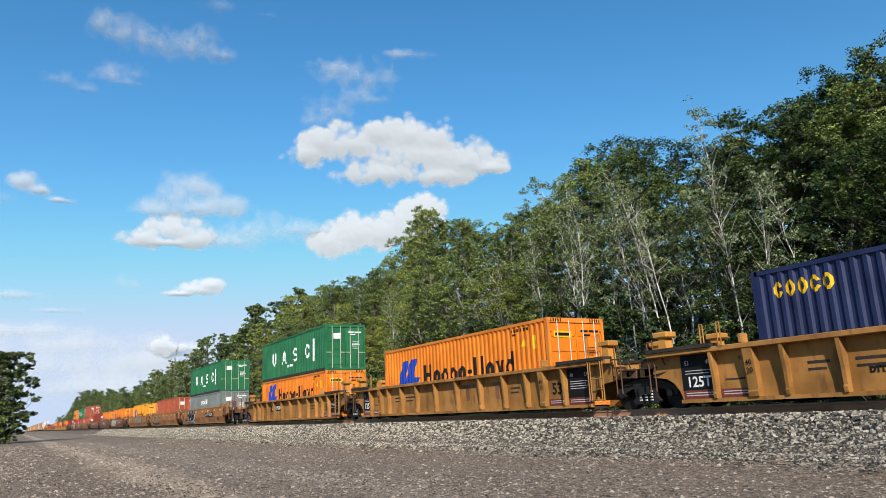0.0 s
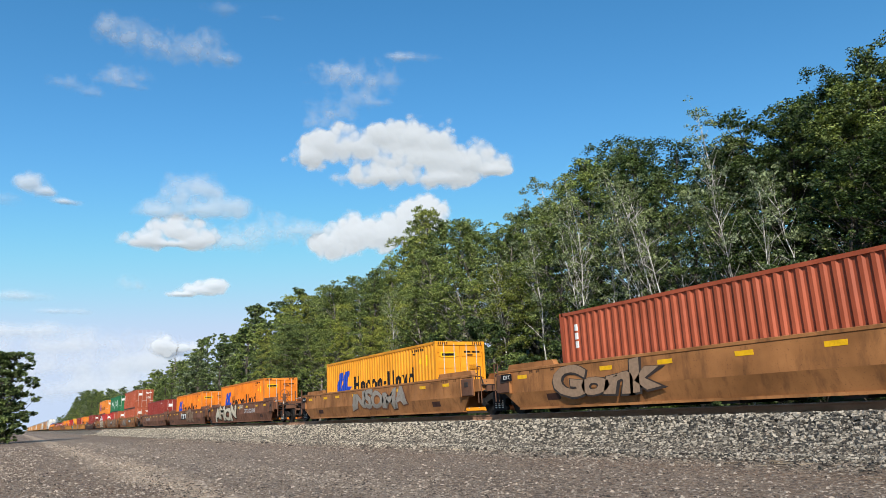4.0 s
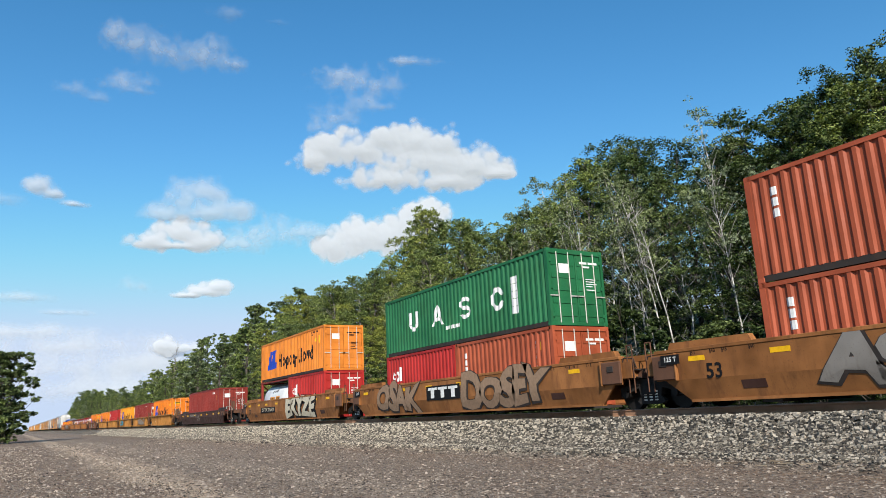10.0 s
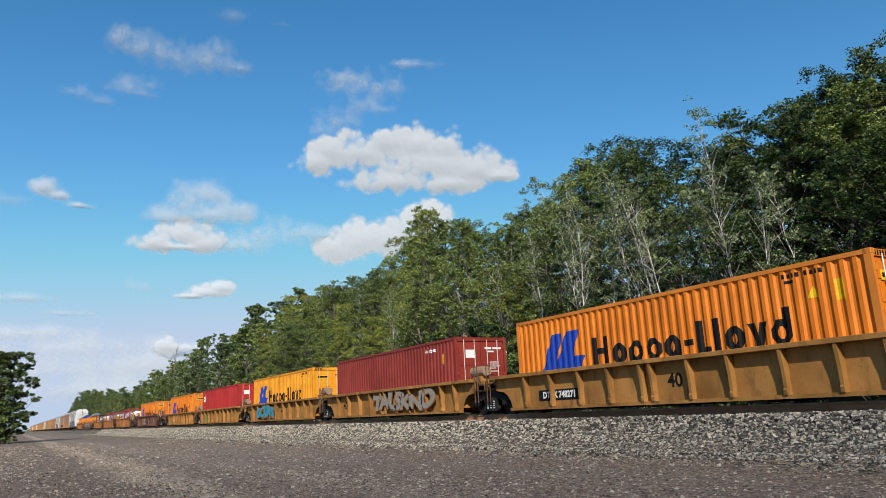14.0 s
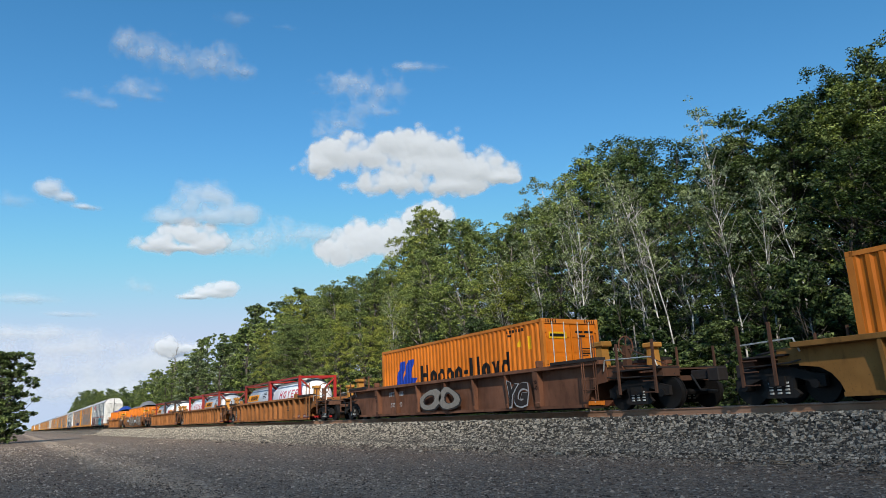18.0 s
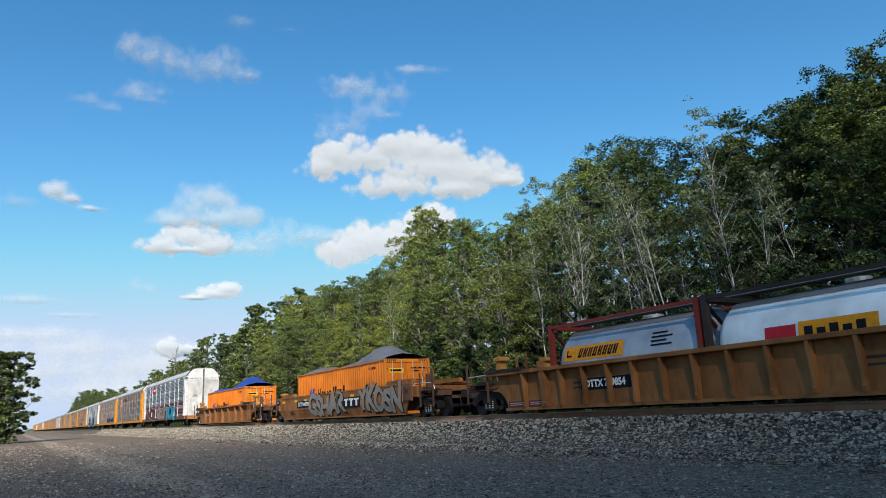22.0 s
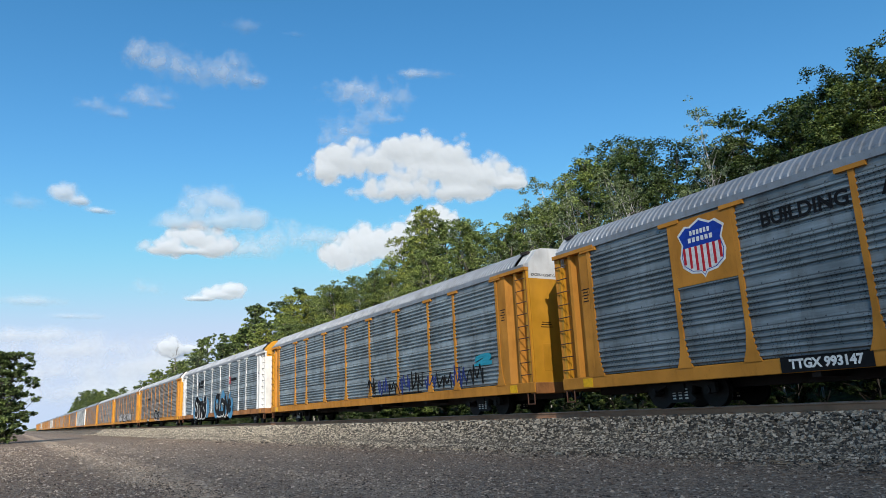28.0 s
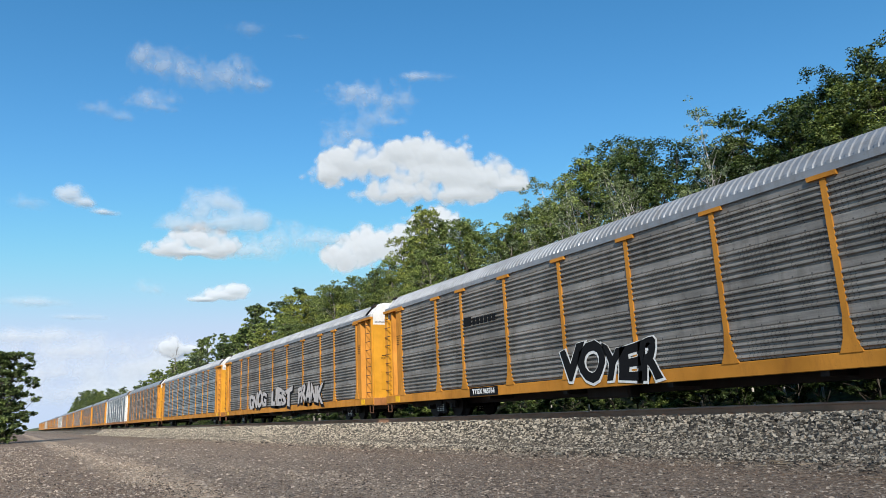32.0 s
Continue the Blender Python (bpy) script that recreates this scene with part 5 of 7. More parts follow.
def smooth_well(name, paint, front_end, rear_end, top=1.46, guide=None, stencil="blackpaint"):
    """A well unit with flat sides that bend inwards at the foot."""
    car = empty(name)
    P = M[paint]
    crease, foot = 0.70, 0.19
    for sy in (-1, 1):
        bm = bmesh.new()
        prism(bm, [(-9.25, crease), (9.25, crease), (9.25, top - 0.06), (-9.25, top - 0.06)], "y", *sorted((sy * 1.44, sy * 1.50)))
        part("side_plate", bm, P, car, "flat side plate")
        bm = bmesh.new()
        prism(bm, [(-8.95, crease), (8.95, crease), (8.32, foot), (-8.32, foot)], "y", *sorted((sy * 1.44, sy * 1.50)))
        for v in bm.verts:
            v.co.y -= sy * 0.30 * (crease - v.co.z)
        part("lower_side", bm, P, car, "inward sloping foot of the side")
        part("top_chord", boxes((-9.25, 9.25, *sorted((sy * 1.30, sy * 1.52)), top - 0.07, top + 0.02), bevel=0.01), P, car)
        part("bottom_chord", boxes((-8.3, 8.3, *sorted((sy * 1.22, sy * 1.38)), foot - 0.05, foot + 0.02)), P, car)
        for sx in (-1, 1):
            bm = bmesh.new()
            prism(bm, [(sx * 6.40, top + 0.02), (sx * 6.50, top + 0.20), (sx * 8.85, top + 0.20), (sx * 8.95, top + 0.02)], "y", *sorted((sy * 1.12, sy * 1.32)))
            part("raised_guide", bm, M[guide] if guide else P, car, "raised guide at the end of the well")
            bm = boxes((sx * 6.4 - 0.32, sx * 6.4 + 0.32, *sorted((sy * 1.50, sy * 1.506)), 0.40, 0.60))
            for v in bm.verts:
                v.co.y -= sy * 0.30 * (crease - v.co.z)
            part("access_panel", bm, M["car_maroon"] if paint != "car_maroon" else P, car)
    for x in (-6.1, -3.0, 0.0, 3.0, 6.1):
        part("cross_bearer", boxes((x - 0.25, x + 0.25, -1.3, 1.3, 0.07, 0.155)), M["iron"], car)
    for sx in (-1, 1):
        part("well_end", boxes((*sorted((sx * 8.2, sx * 8.3)), -1.30, 1.30, 0.3, top - 0.10)), P, car)
        part("bolster_box", boxes((*sorted((sx * 8.3, sx * 9.6)), -1.44, 1.44, 0.86, top - 0.16)), P, car)
        cab = part("end_box", boxes((*sorted((sx * 8.55, sx * 9.30)), -1.58, -1.50, 0.72, top - 0.12), bevel=0.02), M["car_dirty"], car, "hand-brake cabinet")
        if sx < 0 and top > 1.3:
            plate = part("load_plate", boxes((-8.95, -8.35, -1.612, -1.602, 1.10, 1.34)), M["blackpaint"], cab, "black load plate")
            write(plate, "125 T", 0.17, -8.65, -1.615, 1.22, M["whitepaint"], 0.003)
        part("cabinet_frame", boxes((*sorted((sx * 8.50, sx * 8.56)), -1.60, -1.50, 0.68, top - 0.08), bevel=0.015), P, cab)
        part("cabinet_plate", boxes((*sorted((sx * 8.80, sx * 9.05)), -1.60, -1.58, top - 0.41, top - 0.24), bevel=0.008), M["iron"], cab)
        for x, txt in ((7.95, "53"), (7.35, "48"), (7.0, "45"), (6.25, "40")):
            part("stencil_bar", boxes((*sorted((sx * (x + 0.10), sx * (x + 0.125))), -1.505, -1.502, top - 0.18, top - 0.08)), M[stencil], car)
            write(car, txt, 0.13, sx * x - 0.03, -1.506, top - 0.12, M[stencil], 0.0)
    for x in (-7.9, -5.6, -3.9, -1.7, 0.7, 2.9, 5.4, 7.3) if top > 1.3 else (-7.6, -5.2, -2.05, 0.7, 2.9, 5.4, 7.3):
        part("reflector", boxes((x - 0.25, x + 0.25, -1.506, -1.50, top - 0.32, top - 0.20)), M["yellowtape"], car, "yellow reflector strip")
    for s, e in ((1, front_end), (-1, rear_end)):
        end_platform(car, s, 9.2, 11.0 if e else 9.75, P, e, s > 0)
    put_truck(car, -9.92)
    if front_end:
        put_truck(car, 9.92)
    return car


def ribbed_well(name, paint, front_end, rear_end, long=True, stencils=True):
    """A well unit with a top flange and upright ribs on its sides."""
    car = empty(name)
    P = M[paint]
    h = 8.22 if long else 6.5
    top = 1.44 if long else 1.32
    foot = 0.16
    arch = [(-0.0, foot), (0.10, 0.42), (0.26, 0.62), (0.50, 0.76), (0.95, 0.82)]
    for sy in (-1, 1):
        bm = bmesh.new()
        outline = [(-h - dx, z) for dx, z in arch[::-1]] + [(h + dx, z) for dx, z in arch] + [(h + 0.95, top - 0.10), (-h - 0.95, top - 0.10)]
        prism(bm, outline, "y", *sorted((sy * 1.23, sy * 1.27)))
        part("side_web", bm, P, car, "side web plate")
        part("top_flange", boxes((-h - 0.95, h + 0.95, *sorted((sy * 1.23, sy * 1.52)), top - 0.12, top), bevel=0.012), P, car, "wide top flange")
        part("bottom_flange", boxes((-h + 0.02, h - 0.02, *sorted((sy * 1.20, sy * 1.40)), foot - 0.04, foot + 0.05)), P, car)
        xs = [-5.56, -4.23, -2.87, -1.6, -0.34, 0.03, 1.29, 2.5, 3.9, 5.18, 6.2]
        if long:
            xs = [-7.12, -6.06, -5.2, -3.9, -2.5, -0.9, 0.75, 2.4, 3.9, 5.2, 6.06, 7.12] if paint == "car_yellow" else [-6.06, -4.13, -2.12, 0.24, 2.26, 4.37, 6.06] if not stencils else [-7.12, -6.06, -5.2, -4.15, -3.1, -2.1, -1.05, 0.0, 1.05, 2.1, 3.1, 4.15, 5.1, 6.06, 7.12]
        for x in xs:
            wide = 0.13 if long and abs(x) == 6.06 else 0.042
            bm = bmesh.new()
            prism(bm, [(sy * 1.27, foot + 0.05), (sy * 1.44, foot + 0.05), (sy * 1.46, foot + 0.16), (sy * 1.43, foot + 0.20), (sy * 1.44, foot + 0.55), (sy * 1.50, top - 0.12), (sy * 1.27, top - 0.12)], "x", x - wide, x + wide)
            part("rib", bm, P, car, "wide box rib" if wide > 0.1 else "")
    for x in (-6.0, -3.0, 0.0, 3.0, 6.0):
        part("cross_bearer", boxes((x - 0.25, x + 0.25, -1.22, 1.22, 0.06, 0.155)), M["iron"], car)
    B, W = M["blackpaint"], M["whitepaint"]
    y = -1.272
    for sx in (-1, 1):
        part("well_end", boxes((*sorted((sx * (h - 0.05), sx * h)), -1.23, 1.23, 0.3, top - 0.1)), P, car)
        part("bolster_box", boxes((*sorted((sx * h, sx * (h + 1.5))), -1.2, 1.2, 0.86, 1.22)), P, car)
        if not long:
            continue
        for sy in (-1, 1):
            part("end_grating", boxes((*sorted((sx * 7.0, sx * 9.1)), *sorted((sy * 1.20, sy * 1.57)), top, top + 0.09)), M["iron"], car, "dark walkway grating")
            bm = bmesh.new()
            gx, gy = sx * (h + 0.62), sy * 1.05
            prism(bm, [(gx - 0.17, top - 0.2), (gx + 0.17, top - 0.2), (gx + 0.11, top + 0.40), (gx - 0.11, top + 0.40)], "y", gy - 0.14, gy + 0.14)
            g = part("guide_post", bm, M["guide"], car, "yellow container guide")
            part("guide_cap", boxes((gx - 0.24, gx + 0.24, gy - 0.2, gy + 0.2, top + 0.40, top + 0.56), bevel=0.03), M["guide"], g)
        part("corner_guide", boxes((*sorted((sx * 6.15, sx * 6.25)), -1.5, -1.24, top, top + 0.22), bevel=0.02), P, car)
        if not stencils:
            for z, txt in ((0.98, "20"), (0.80, "40")):
                write(car, txt, 0.17, sx * 6.06, -1.508 + 0.028 * (1.2 - z) / 0.3, z, B, 0.002)
            continue
        # stencils and kick strips between the end ribs
        for a, b in ((6.20, 7.07), (7.17, 8.20)):
            x0, x1 = sorted((sx * a, sx * b))
            k = part("kick_strip", boxes((x0, x1, y - 0.004, y, foot + 0.05, foot + 0.26)), M["kick"], car, "dark red strip along the foot")
            for z in (0.29, 0.35):
                part("stripe", boxes((x0 + 0.08, x1 - 0.08, y - 0.008, y - 0.004, z, z + 0.022)), M["pale"], k)
        if (front_end if sx > 0 else rear_end):
            continue
        x0, x1 = sorted((sx * 7.165, sx * 8.21))
        info = part("stencil_panel", boxes((x0, x1, y - 0.004, y, 0.43, top - 0.13)), B, car, "black stencil panel")
        xm = (x0 + x1) / 2
        for k in range(4 if sx > 0 else 2):
            part("stencil_bar", boxes((x0 + 0.12, x1 - 0.14 - 0.06 * (k % 2), y - 0.008, y - 0.005, 0.90 - 0.07 * k, 0.92 - 0.07 * k)), M["pale"], info)
        for dx, txt in ((-0.33, "48" if sx > 0 else "53"), (0.33, "53" if sx > 0 else "48")):
            write(info, txt, 0.15, xm + dx, y - 0.009, 1.10, M["pale"], 0.002)
        if sx < 0:
            write(info, "125T", 0.36, xm, y - 0.009, 0.62, W, 0.008)
        if sx > 0:
            write(car, "53", 0.5, 6.63, y - 0.004, 0.72, B, 0.012)
        else:
            part("stencil_bar", boxes((-6.9, -6.35, y - 0.005, y, 0.62, 0.66)), M["iron"], car)
        write(car, "45", 0.16, sx * 6.63 + 0.22, y - 0.004, 1.12, B, 0.0)
        for z, txt in ((0.98, "40"), (0.80, "20")):
            write(car, txt, 0.17, sx * 6.06, -1.508 + 0.028 * (1.2 - z) / 0.3, z, B, 0.002)
    if long and stencils:
        for x, w in ((-4.5, 0.5), (-3.3, 0.8), (4.4, 0.55)):
            part("stencil_bar", boxes((x - w / 2, x + w / 2, y - 0.005, y, 0.84, 0.90)), M["iron"], car)
            part("stencil_bar", boxes((x - w / 2, x + w / 3, y - 0.005, y, 0.70, 0.75)), M["iron"], car)
    if long:     # the well lies a little behind its load
        for c in car.children:
            c.location.x -= 0.22
    t, e0 = (9.92, 11.0) if long else (8.14, 8.95)
    for s, e in ((1, front_end), (-1, rear_end)):
        end_platform(car, s, (8.05 if long else 6.5) + 0.9, e0 if e else (t - 0.15), P, e, s > 0)
        if long:
            for x in (8.2, 8.72) if s > 0 else (6.9, 7.4):
                z0, z1 = (0.30, top + 0.72) if s > 0 else (top, top + 0.55)
                part("handhold", rods([(s * x, -1.54, z0), (s * x, -1.54, z1), (s * (x + 0.09), -1.54, z1), (s * (x + 0.09), -1.54, z0)], 0.017), P, car)
            if s > 0:
                for z in (0.32, 0.62, 0.92):
                    part("ladder_rung", rods([(8.2, -1.54, z), (8.81, -1.54, z)], 0.016, 5), P, car)
    if not long:
        bm = bmesh.new()
        rod(bm, (h + 0.15, -0.75, 1.62), (h + 1.05, -0.75, 1.62), 0.20, sides=14)
        part("air_tank", bm, M["tan"], car, "tan air reservoir on the end deck", smooth=False)
        part("tank_bracket", boxes((h + 0.3, h + 0.9, -0.95, -0.55, 1.10, 1.45)), P, car)
    put_truck(car, -t)
    if front_end:
        put_truck(car, t)
    return car


# ---------------------------------------------------------------- auto racks
RACK_POSTS = (-12.6, -9.55, -7.6, -4.7, -1.7, 1.25, 4.2, 7.1, 9.15, 12.0)
RACK_H = 13.95


def rack_profile():
    """Side sheet from the sill up: four tiers of pressed ridges between flat strips."""
    out = []
    z = 1.02
    for tier in range(4):
        for k in range(5):
            out += [(0.014, z), (0.014, z + 0.040), (-0.046, z + 0.066), (-0.046, z + 0.096), (0.014, z + 0.142)]
            z += 0.145
        out += [(0.0, z + 0.02), (0.0, z + 0.19)]
        z += 0.21
    return out[:-1] + [(0.0, 4.80)]


def perforated(base_name, colour):
    """Pressed panel with columns of small dark slots in its ridged tiers and rivets along its flat strips."""
    m = painted(base_name, colour, (0.085, 0.08, 0.075), 0.6, 0.5, 0.35, fade=0.35)
    nt = m.node_tree
    b = nt.nodes["Principled BSDF"]
    old = b.inputs["Base Color"].links[0].from_socket
    tc = nt.nodes.new("ShaderNodeTexCoord")
    sep = nt.nodes.new("ShaderNodeSeparateXYZ")
    nt.links.new(tc.outputs["Object"], sep.inputs[0])

    def op(kind, a, b2=0.0, c=0.0):
        n = nt.nodes.new("ShaderNodeMath")
        n.operation = kind
        for sock, v in zip(n.inputs, (a, b2, c)):
            if hasattr(v, "is_output"):
                nt.links.new(v, sock)
            else:
                sock.default_value = v
        return n.outputs[0]

    def beat(src, period, share, start=0.0):
        """1 over a share of each period."""
        return op("LESS_THAN", op("FRACT", op("DIVIDE", op("SUBTRACT", src, start), period)), share)

    x, z = sep.outputs["X"], sep.outputs["Z"]
    ridged = beat(z, 0.935, 0.775, 1.02)
    group = noise_node(nt, 1.0, 2, 0.5, tc.outputs["Object"], (3.1, 0.0, 0.55))
    some = op("GREATER_THAN", group.outputs["Fac"], 0.47)
    slots = op("MULTIPLY", op("MULTIPLY", beat(x, 0.105, 0.24), beat(z, 0.0483, 0.5, 1.02)), op("MULTIPLY", ridged, some))
    rivets = op("MULTIPLY", beat(x, 0.46, 0.075), beat(z, 0.935, 0.035, 1.02 + 0.935 * 0.80))
    dark = op("MAXIMUM", op("MULTIPLY", slots, 0.72), op("MULTIPLY", rivets, 0.8))
    # grime that settles in long horizontal smears
    smear = noise_node(nt, 1.0, 5, 0.7, tc.outputs["Object"], (0.5, 1.0, 9.0))
    col = mix(nt, 0.55, old, ramp(nt, smear.outputs["Fac"], [(0.35, (0.5, 0.5, 0.5)), (0.65, (1.25, 1.25, 1.25))]).outputs[0], "MULTIPLY")
    nt.links.new(mix(nt, dark, col, (0.012, 0.012, 0.012)), b.inputs["Base Color"])
    return m


M["panel"] = perforated("perforated_steel_panel", (0.33, 0.38, 0.40))
M["panel_warm"] = perforated("weathered_perforated_panel", (0.31, 0.285, 0.255))
M["panel_dark"] = perforated("dark_perforated_panel", (0.25, 0.29, 0.31))
M["panel_red"] = perforated("red_band_panel", (0.30, 0.05, 0.055))
RACK_MESH = {}


def rack_panel(x0, x1, z_split=None):
    key = round(x1 - x0, 2)
    if key not in RACK_MESH:
        prof = rack_profile()
        v, f = [], []
        for y, z in prof:
            v += [(0, y, z), (key, y, z)]
        for i in range(len(prof) - 1):
            f.append((2 * i, 2 * i + 1, 2 * i + 3, 2 * i + 2))
        RACK_MESH[key] = mesh_from("rack_panel", v, f)
    return RACK_MESH[key]


def auto_rack(name, frame_paint, panel, end_top, door_paint, far=False, sill="car_ochre"):
    car = empty(name)
    P, D = M[frame_paint], M[door_paint]
    H, BACK = RACK_H, 0.4      # the rear hood stands a little further out
    ends = [-H + 1.25, *RACK_POSTS[1:-1], H - 1.85]
    for sy in (-1, 1):
        for a, b in zip(ends, ends[1:]):
            me = rack_panel(a, b).copy()
            me.materials.clear()
            if sy > 0:
                me.transform(Matrix.Diagonal((1, -1, 1, 1)))
            p = part("side_panel", me, M[panel], car, "pressed and slotted steel panel")
            p.location = (a, sy * 1.47, 0)
        if sy > 0 and far:
            continue
        for x in ends:
            bm = bmesh.new()
            lo, hi = sorted((sy * 1.47, sy * 1.522))
            prism(bm, [(x - 0.24, 0.98), (x + 0.24, 0.98), (x + 0.13, 1.28), (x + 0.065, 1.75), (x + 0.065, 4.66), (x - 0.065, 4.66), (x - 0.065, 1.75), (x - 0.13, 1.28)], "y", lo, hi)
            box(bm, x - 0.33, x + 0.33, *sorted((sy * 1.47, sy * 1.56)), 4.66, 4.76)
            part("side_post", bm, P, car, "pressed post with a flared foot and a wide cap")
        for sx in (-1, 1):
            H = RACK_H + (BACK if sx < 0 else 0.0)
            # one folded sheet: outer plate, deep groove, rail, ladder bay, corner rail
            if sx > 0:
                fold = [(1.85, 1.47), (1.74, 1.50), (1.30, 1.50), (1.14, 1.30), (0.84, 1.30), (0.78, 1.48), (0.66, 1.50), (0.60, 1.30), (0.20, 1.30), (0.15, 1.47), (0.06, 1.50)]
            else:
                fold = [(1.65, 1.47), (1.55, 1.50), (1.20, 1.50), (1.10, 1.32), (0.86, 1.32), (0.80, 1.48), (0.70, 1.50), (0.62, 1.30), (0.20, 1.30), (0.15, 1.47), (0.06, 1.50)]
            bm = bmesh.new()
            prism(bm, [(sx * (H - a), sy * c) for a, c in fold] + [(sx * (H - a), sy * (c - 0.035)) for a, c in fold[::-1]], "z", 1.0, 4.72)
            part("end_panel", bm, P, car, "folded panel with a ladder bay beside the end doors")
            part("end_cap", boxes((*sorted((sx * (H - fold[0][0] - 0.25), sx * (H - 0.03))), *sorted((sy * 1.40, sy * 1.57)), 4.72, 4.83)), P, car, "flat bar over the end panel")
            if sy < 0:
                xm = sx * (H - (1.52 if sx > 0 else 1.38))
                for k in range(5):
                    w = (0.16, 0.11, 0.14, 0.08, 0.12)[k]
                    part("stencil_bar", boxes((xm - w, xm + w, -1.506, -1.50, 3.55 - 0.09 * k, 3.58 - 0.09 * k)), M["blackpaint"], car)
            bm = bmesh.new()
            for k in range(9):
                rod(bm, (sx * (H - 0.64), sy * 1.53, 1.25 + 0.40 * k), (sx * (H - 0.10), sy * 1.53, 1.25 + 0.40 * k), 0.017, sides=6)
            part("ladder_rungs", bm, M["iron"] if frame_paint == "rack_white" else M["car_dirty"], car, "dark steel rungs")
    H = RACK_H
    # roof: a shallow vault with cross ribs
    prof = [(-1.50, 4.90), (-1.47, 5.00), (-1.28, 5.22), (-1.02, 5.44), (-0.80, 5.52), (-0.4, 5.57), (0.0, 5.59)]
    prof += [(-y, z) for y, z in prof[-2::-1]]
    step = 0.20 if not far else 0.6
    xs = []
    x = -H - BACK + 0.5
    while x < H - 0.62:
        xs += [(x, 0), (x + 0.08, 0), (x + 0.10, 1), (x + 0.18, 1)]
        x += step
    v, f = [], []
    for x, up in xs:
        for y, z in prof:
            l = math.hypot(y, z - 4.2)
            v.append((x, y + 0.03 * up * y / l, z + 0.03 * up * (z - 4.2) / l))
    n = len(prof)
    for i in range(len(xs) - 1):
        for k in range(n - 1):
            f.append((i * n + k, i * n + k + 1, (i + 1) * n + k + 1, (i + 1) * n + k))
    part("roof", mesh_from("roof", v, f), M["roof"], car, "ribbed galvanised roof")
    part("roof_rail", boxes((-H - 0.2, H - 0.2, -1.535, -1.45, 4.765, 4.93), (-H - 0.2, H - 0.2, 1.45, 1.535, 4.765, 4.93)), M["roof"], car, "flat galvanised strip under the eaves")
    # solid dark strip, drawing the shade in the gap before each hood
    part("roof_skirt", boxes(*[(*sorted((s * (H + (BACK if s < 0 else 0) - 0.66), s * (H + (BACK if s < 0 else 0) - 0.30))), -1.2, 1.2, 5.36, 5.44) for s in (-1, 1)]), M["iron"], car, "dark strip standing in for the shaded gap between roof and hood")
    # ends: rounded doors with a painted top
    for sx in (-1, 1):
        H = RACK_H + (BACK if sx < 0 else 0.0)
        for sy in (-1, 1):
            for z0, z1, mat, nm in ((0.95, 4.45, D, "end_door"), (4.45, 5.58, M[end_top], "end_door_top")):
                bm = bmesh.new()
                outl = []
                top = [(0.02, 5.55), (0.82, 5.52), (0.98, 5.46), (1.38, 4.98), (1.40, 4.45)] if nm.endswith("top") else [(0.02, z1), (1.40, z1)]
                outl = [(0.02, z0)] + top + ([(1.40, z0)] if not nm.endswith("top") else [])
                o = [(sy * a, b) for a, b in (outl if not nm.endswith("top") else [(0.02, 4.45)] + top)]
                prism(bm, o, "x", *sorted((sx * (H - 0.30), sx * (H - 0.22) + sx * 0.2)))
                part(nm, bm, mat, car, "curved end door leaf" if nm == "end_door" else "painted hood over the end doors")
            if not far:
                bm = bmesh.new()
                prism(bm, [(sy * 0.84, 5.525), (sy * 1.00, 5.465), (sy * 1.41, 4.985), (sy * 1.42, 4.80), (sy * 1.38, 4.80), (sy * 1.36, 4.96), (sy * 0.96, 5.43), (sy * 0.82, 5.49)], "x", *sorted((sx * (H - 0.60), sx * (H - 0.24))))
                part("hood_side", bm, M[end_top], car, "chamfered shoulder of the end hood")
                if sx > 0:
                    o = write(car, "EXCESS HEIGHT CAR", 0.125, H - 0.016, sy * 0.72, 4.57, M["blackpaint"], 0.002)
                    o.rotation_euler = (0, 0, radians(90))
                    for k in range(3):
                        part("stencil_bar", boxes((H - 0.02, H - 0.012, *sorted((sy * (0.62 - 0.05 * k), sy * (0.98 + 0.03 * k))), 2.95 - 0.08 * k, 2.975 - 0.08 * k)), M["blackpaint"], car)
                    part("door_pocket", boxes((H - 0.02, H - 0.008, *sorted((sy * 0.62, sy * 1.02)), 1.35, 2.25), bevel=0.004), D, car)
            part("door_seam", boxes((*sorted((sx * (H - 0.03), sx * (H - 0.01))), *sorted((sy * 0.03, sy * 0.07)), 1.0, 5.5)), M["seal"], car)
            part("door_edge", boxes((*sorted((sx * (H - 0.25), sx * (H - 0.05))), *sorted((sy * 1.40, sy * 1.47)), 1.0, 4.7)), D, car)
    H = RACK_H
    # frame below
    part("side_sill", boxes((-H - BACK, H, -1.50, -1.40, 0.66, 1.0), (-H - BACK, H, 1.40, 1.50, 0.66, 1.0), bevel=0.015), P if not frame_paint.startswith("rack_white") else M[sill], car, "side sill")
    part("deck", boxes((-H + 0.1, H - 0.1, -1.4, 1.4, 0.80, 0.96)), M["iron"], car)
    part("centre_sill", boxes((-H, H, -0.35, 0.35, 0.46, 0.82)), M["iron"], car)
    for x in (-6.2, -2.0, 2.2, 6.4):
        part("cross_bearer", boxes((x - 0.1, x + 0.1, -1.4, 1.4, 0.55, 0.8)), M["iron"], car)
    for sx in (-1, 1):
        H = RACK_H + (BACK if sx < 0 else 0.0)
        part("end_sill", boxes((*sorted((sx * (H - 0.3), sx * (H + 0.05))), -1.45, 1.45, 0.62, 0.98), bevel=0.02), M["car_ochre"], car)
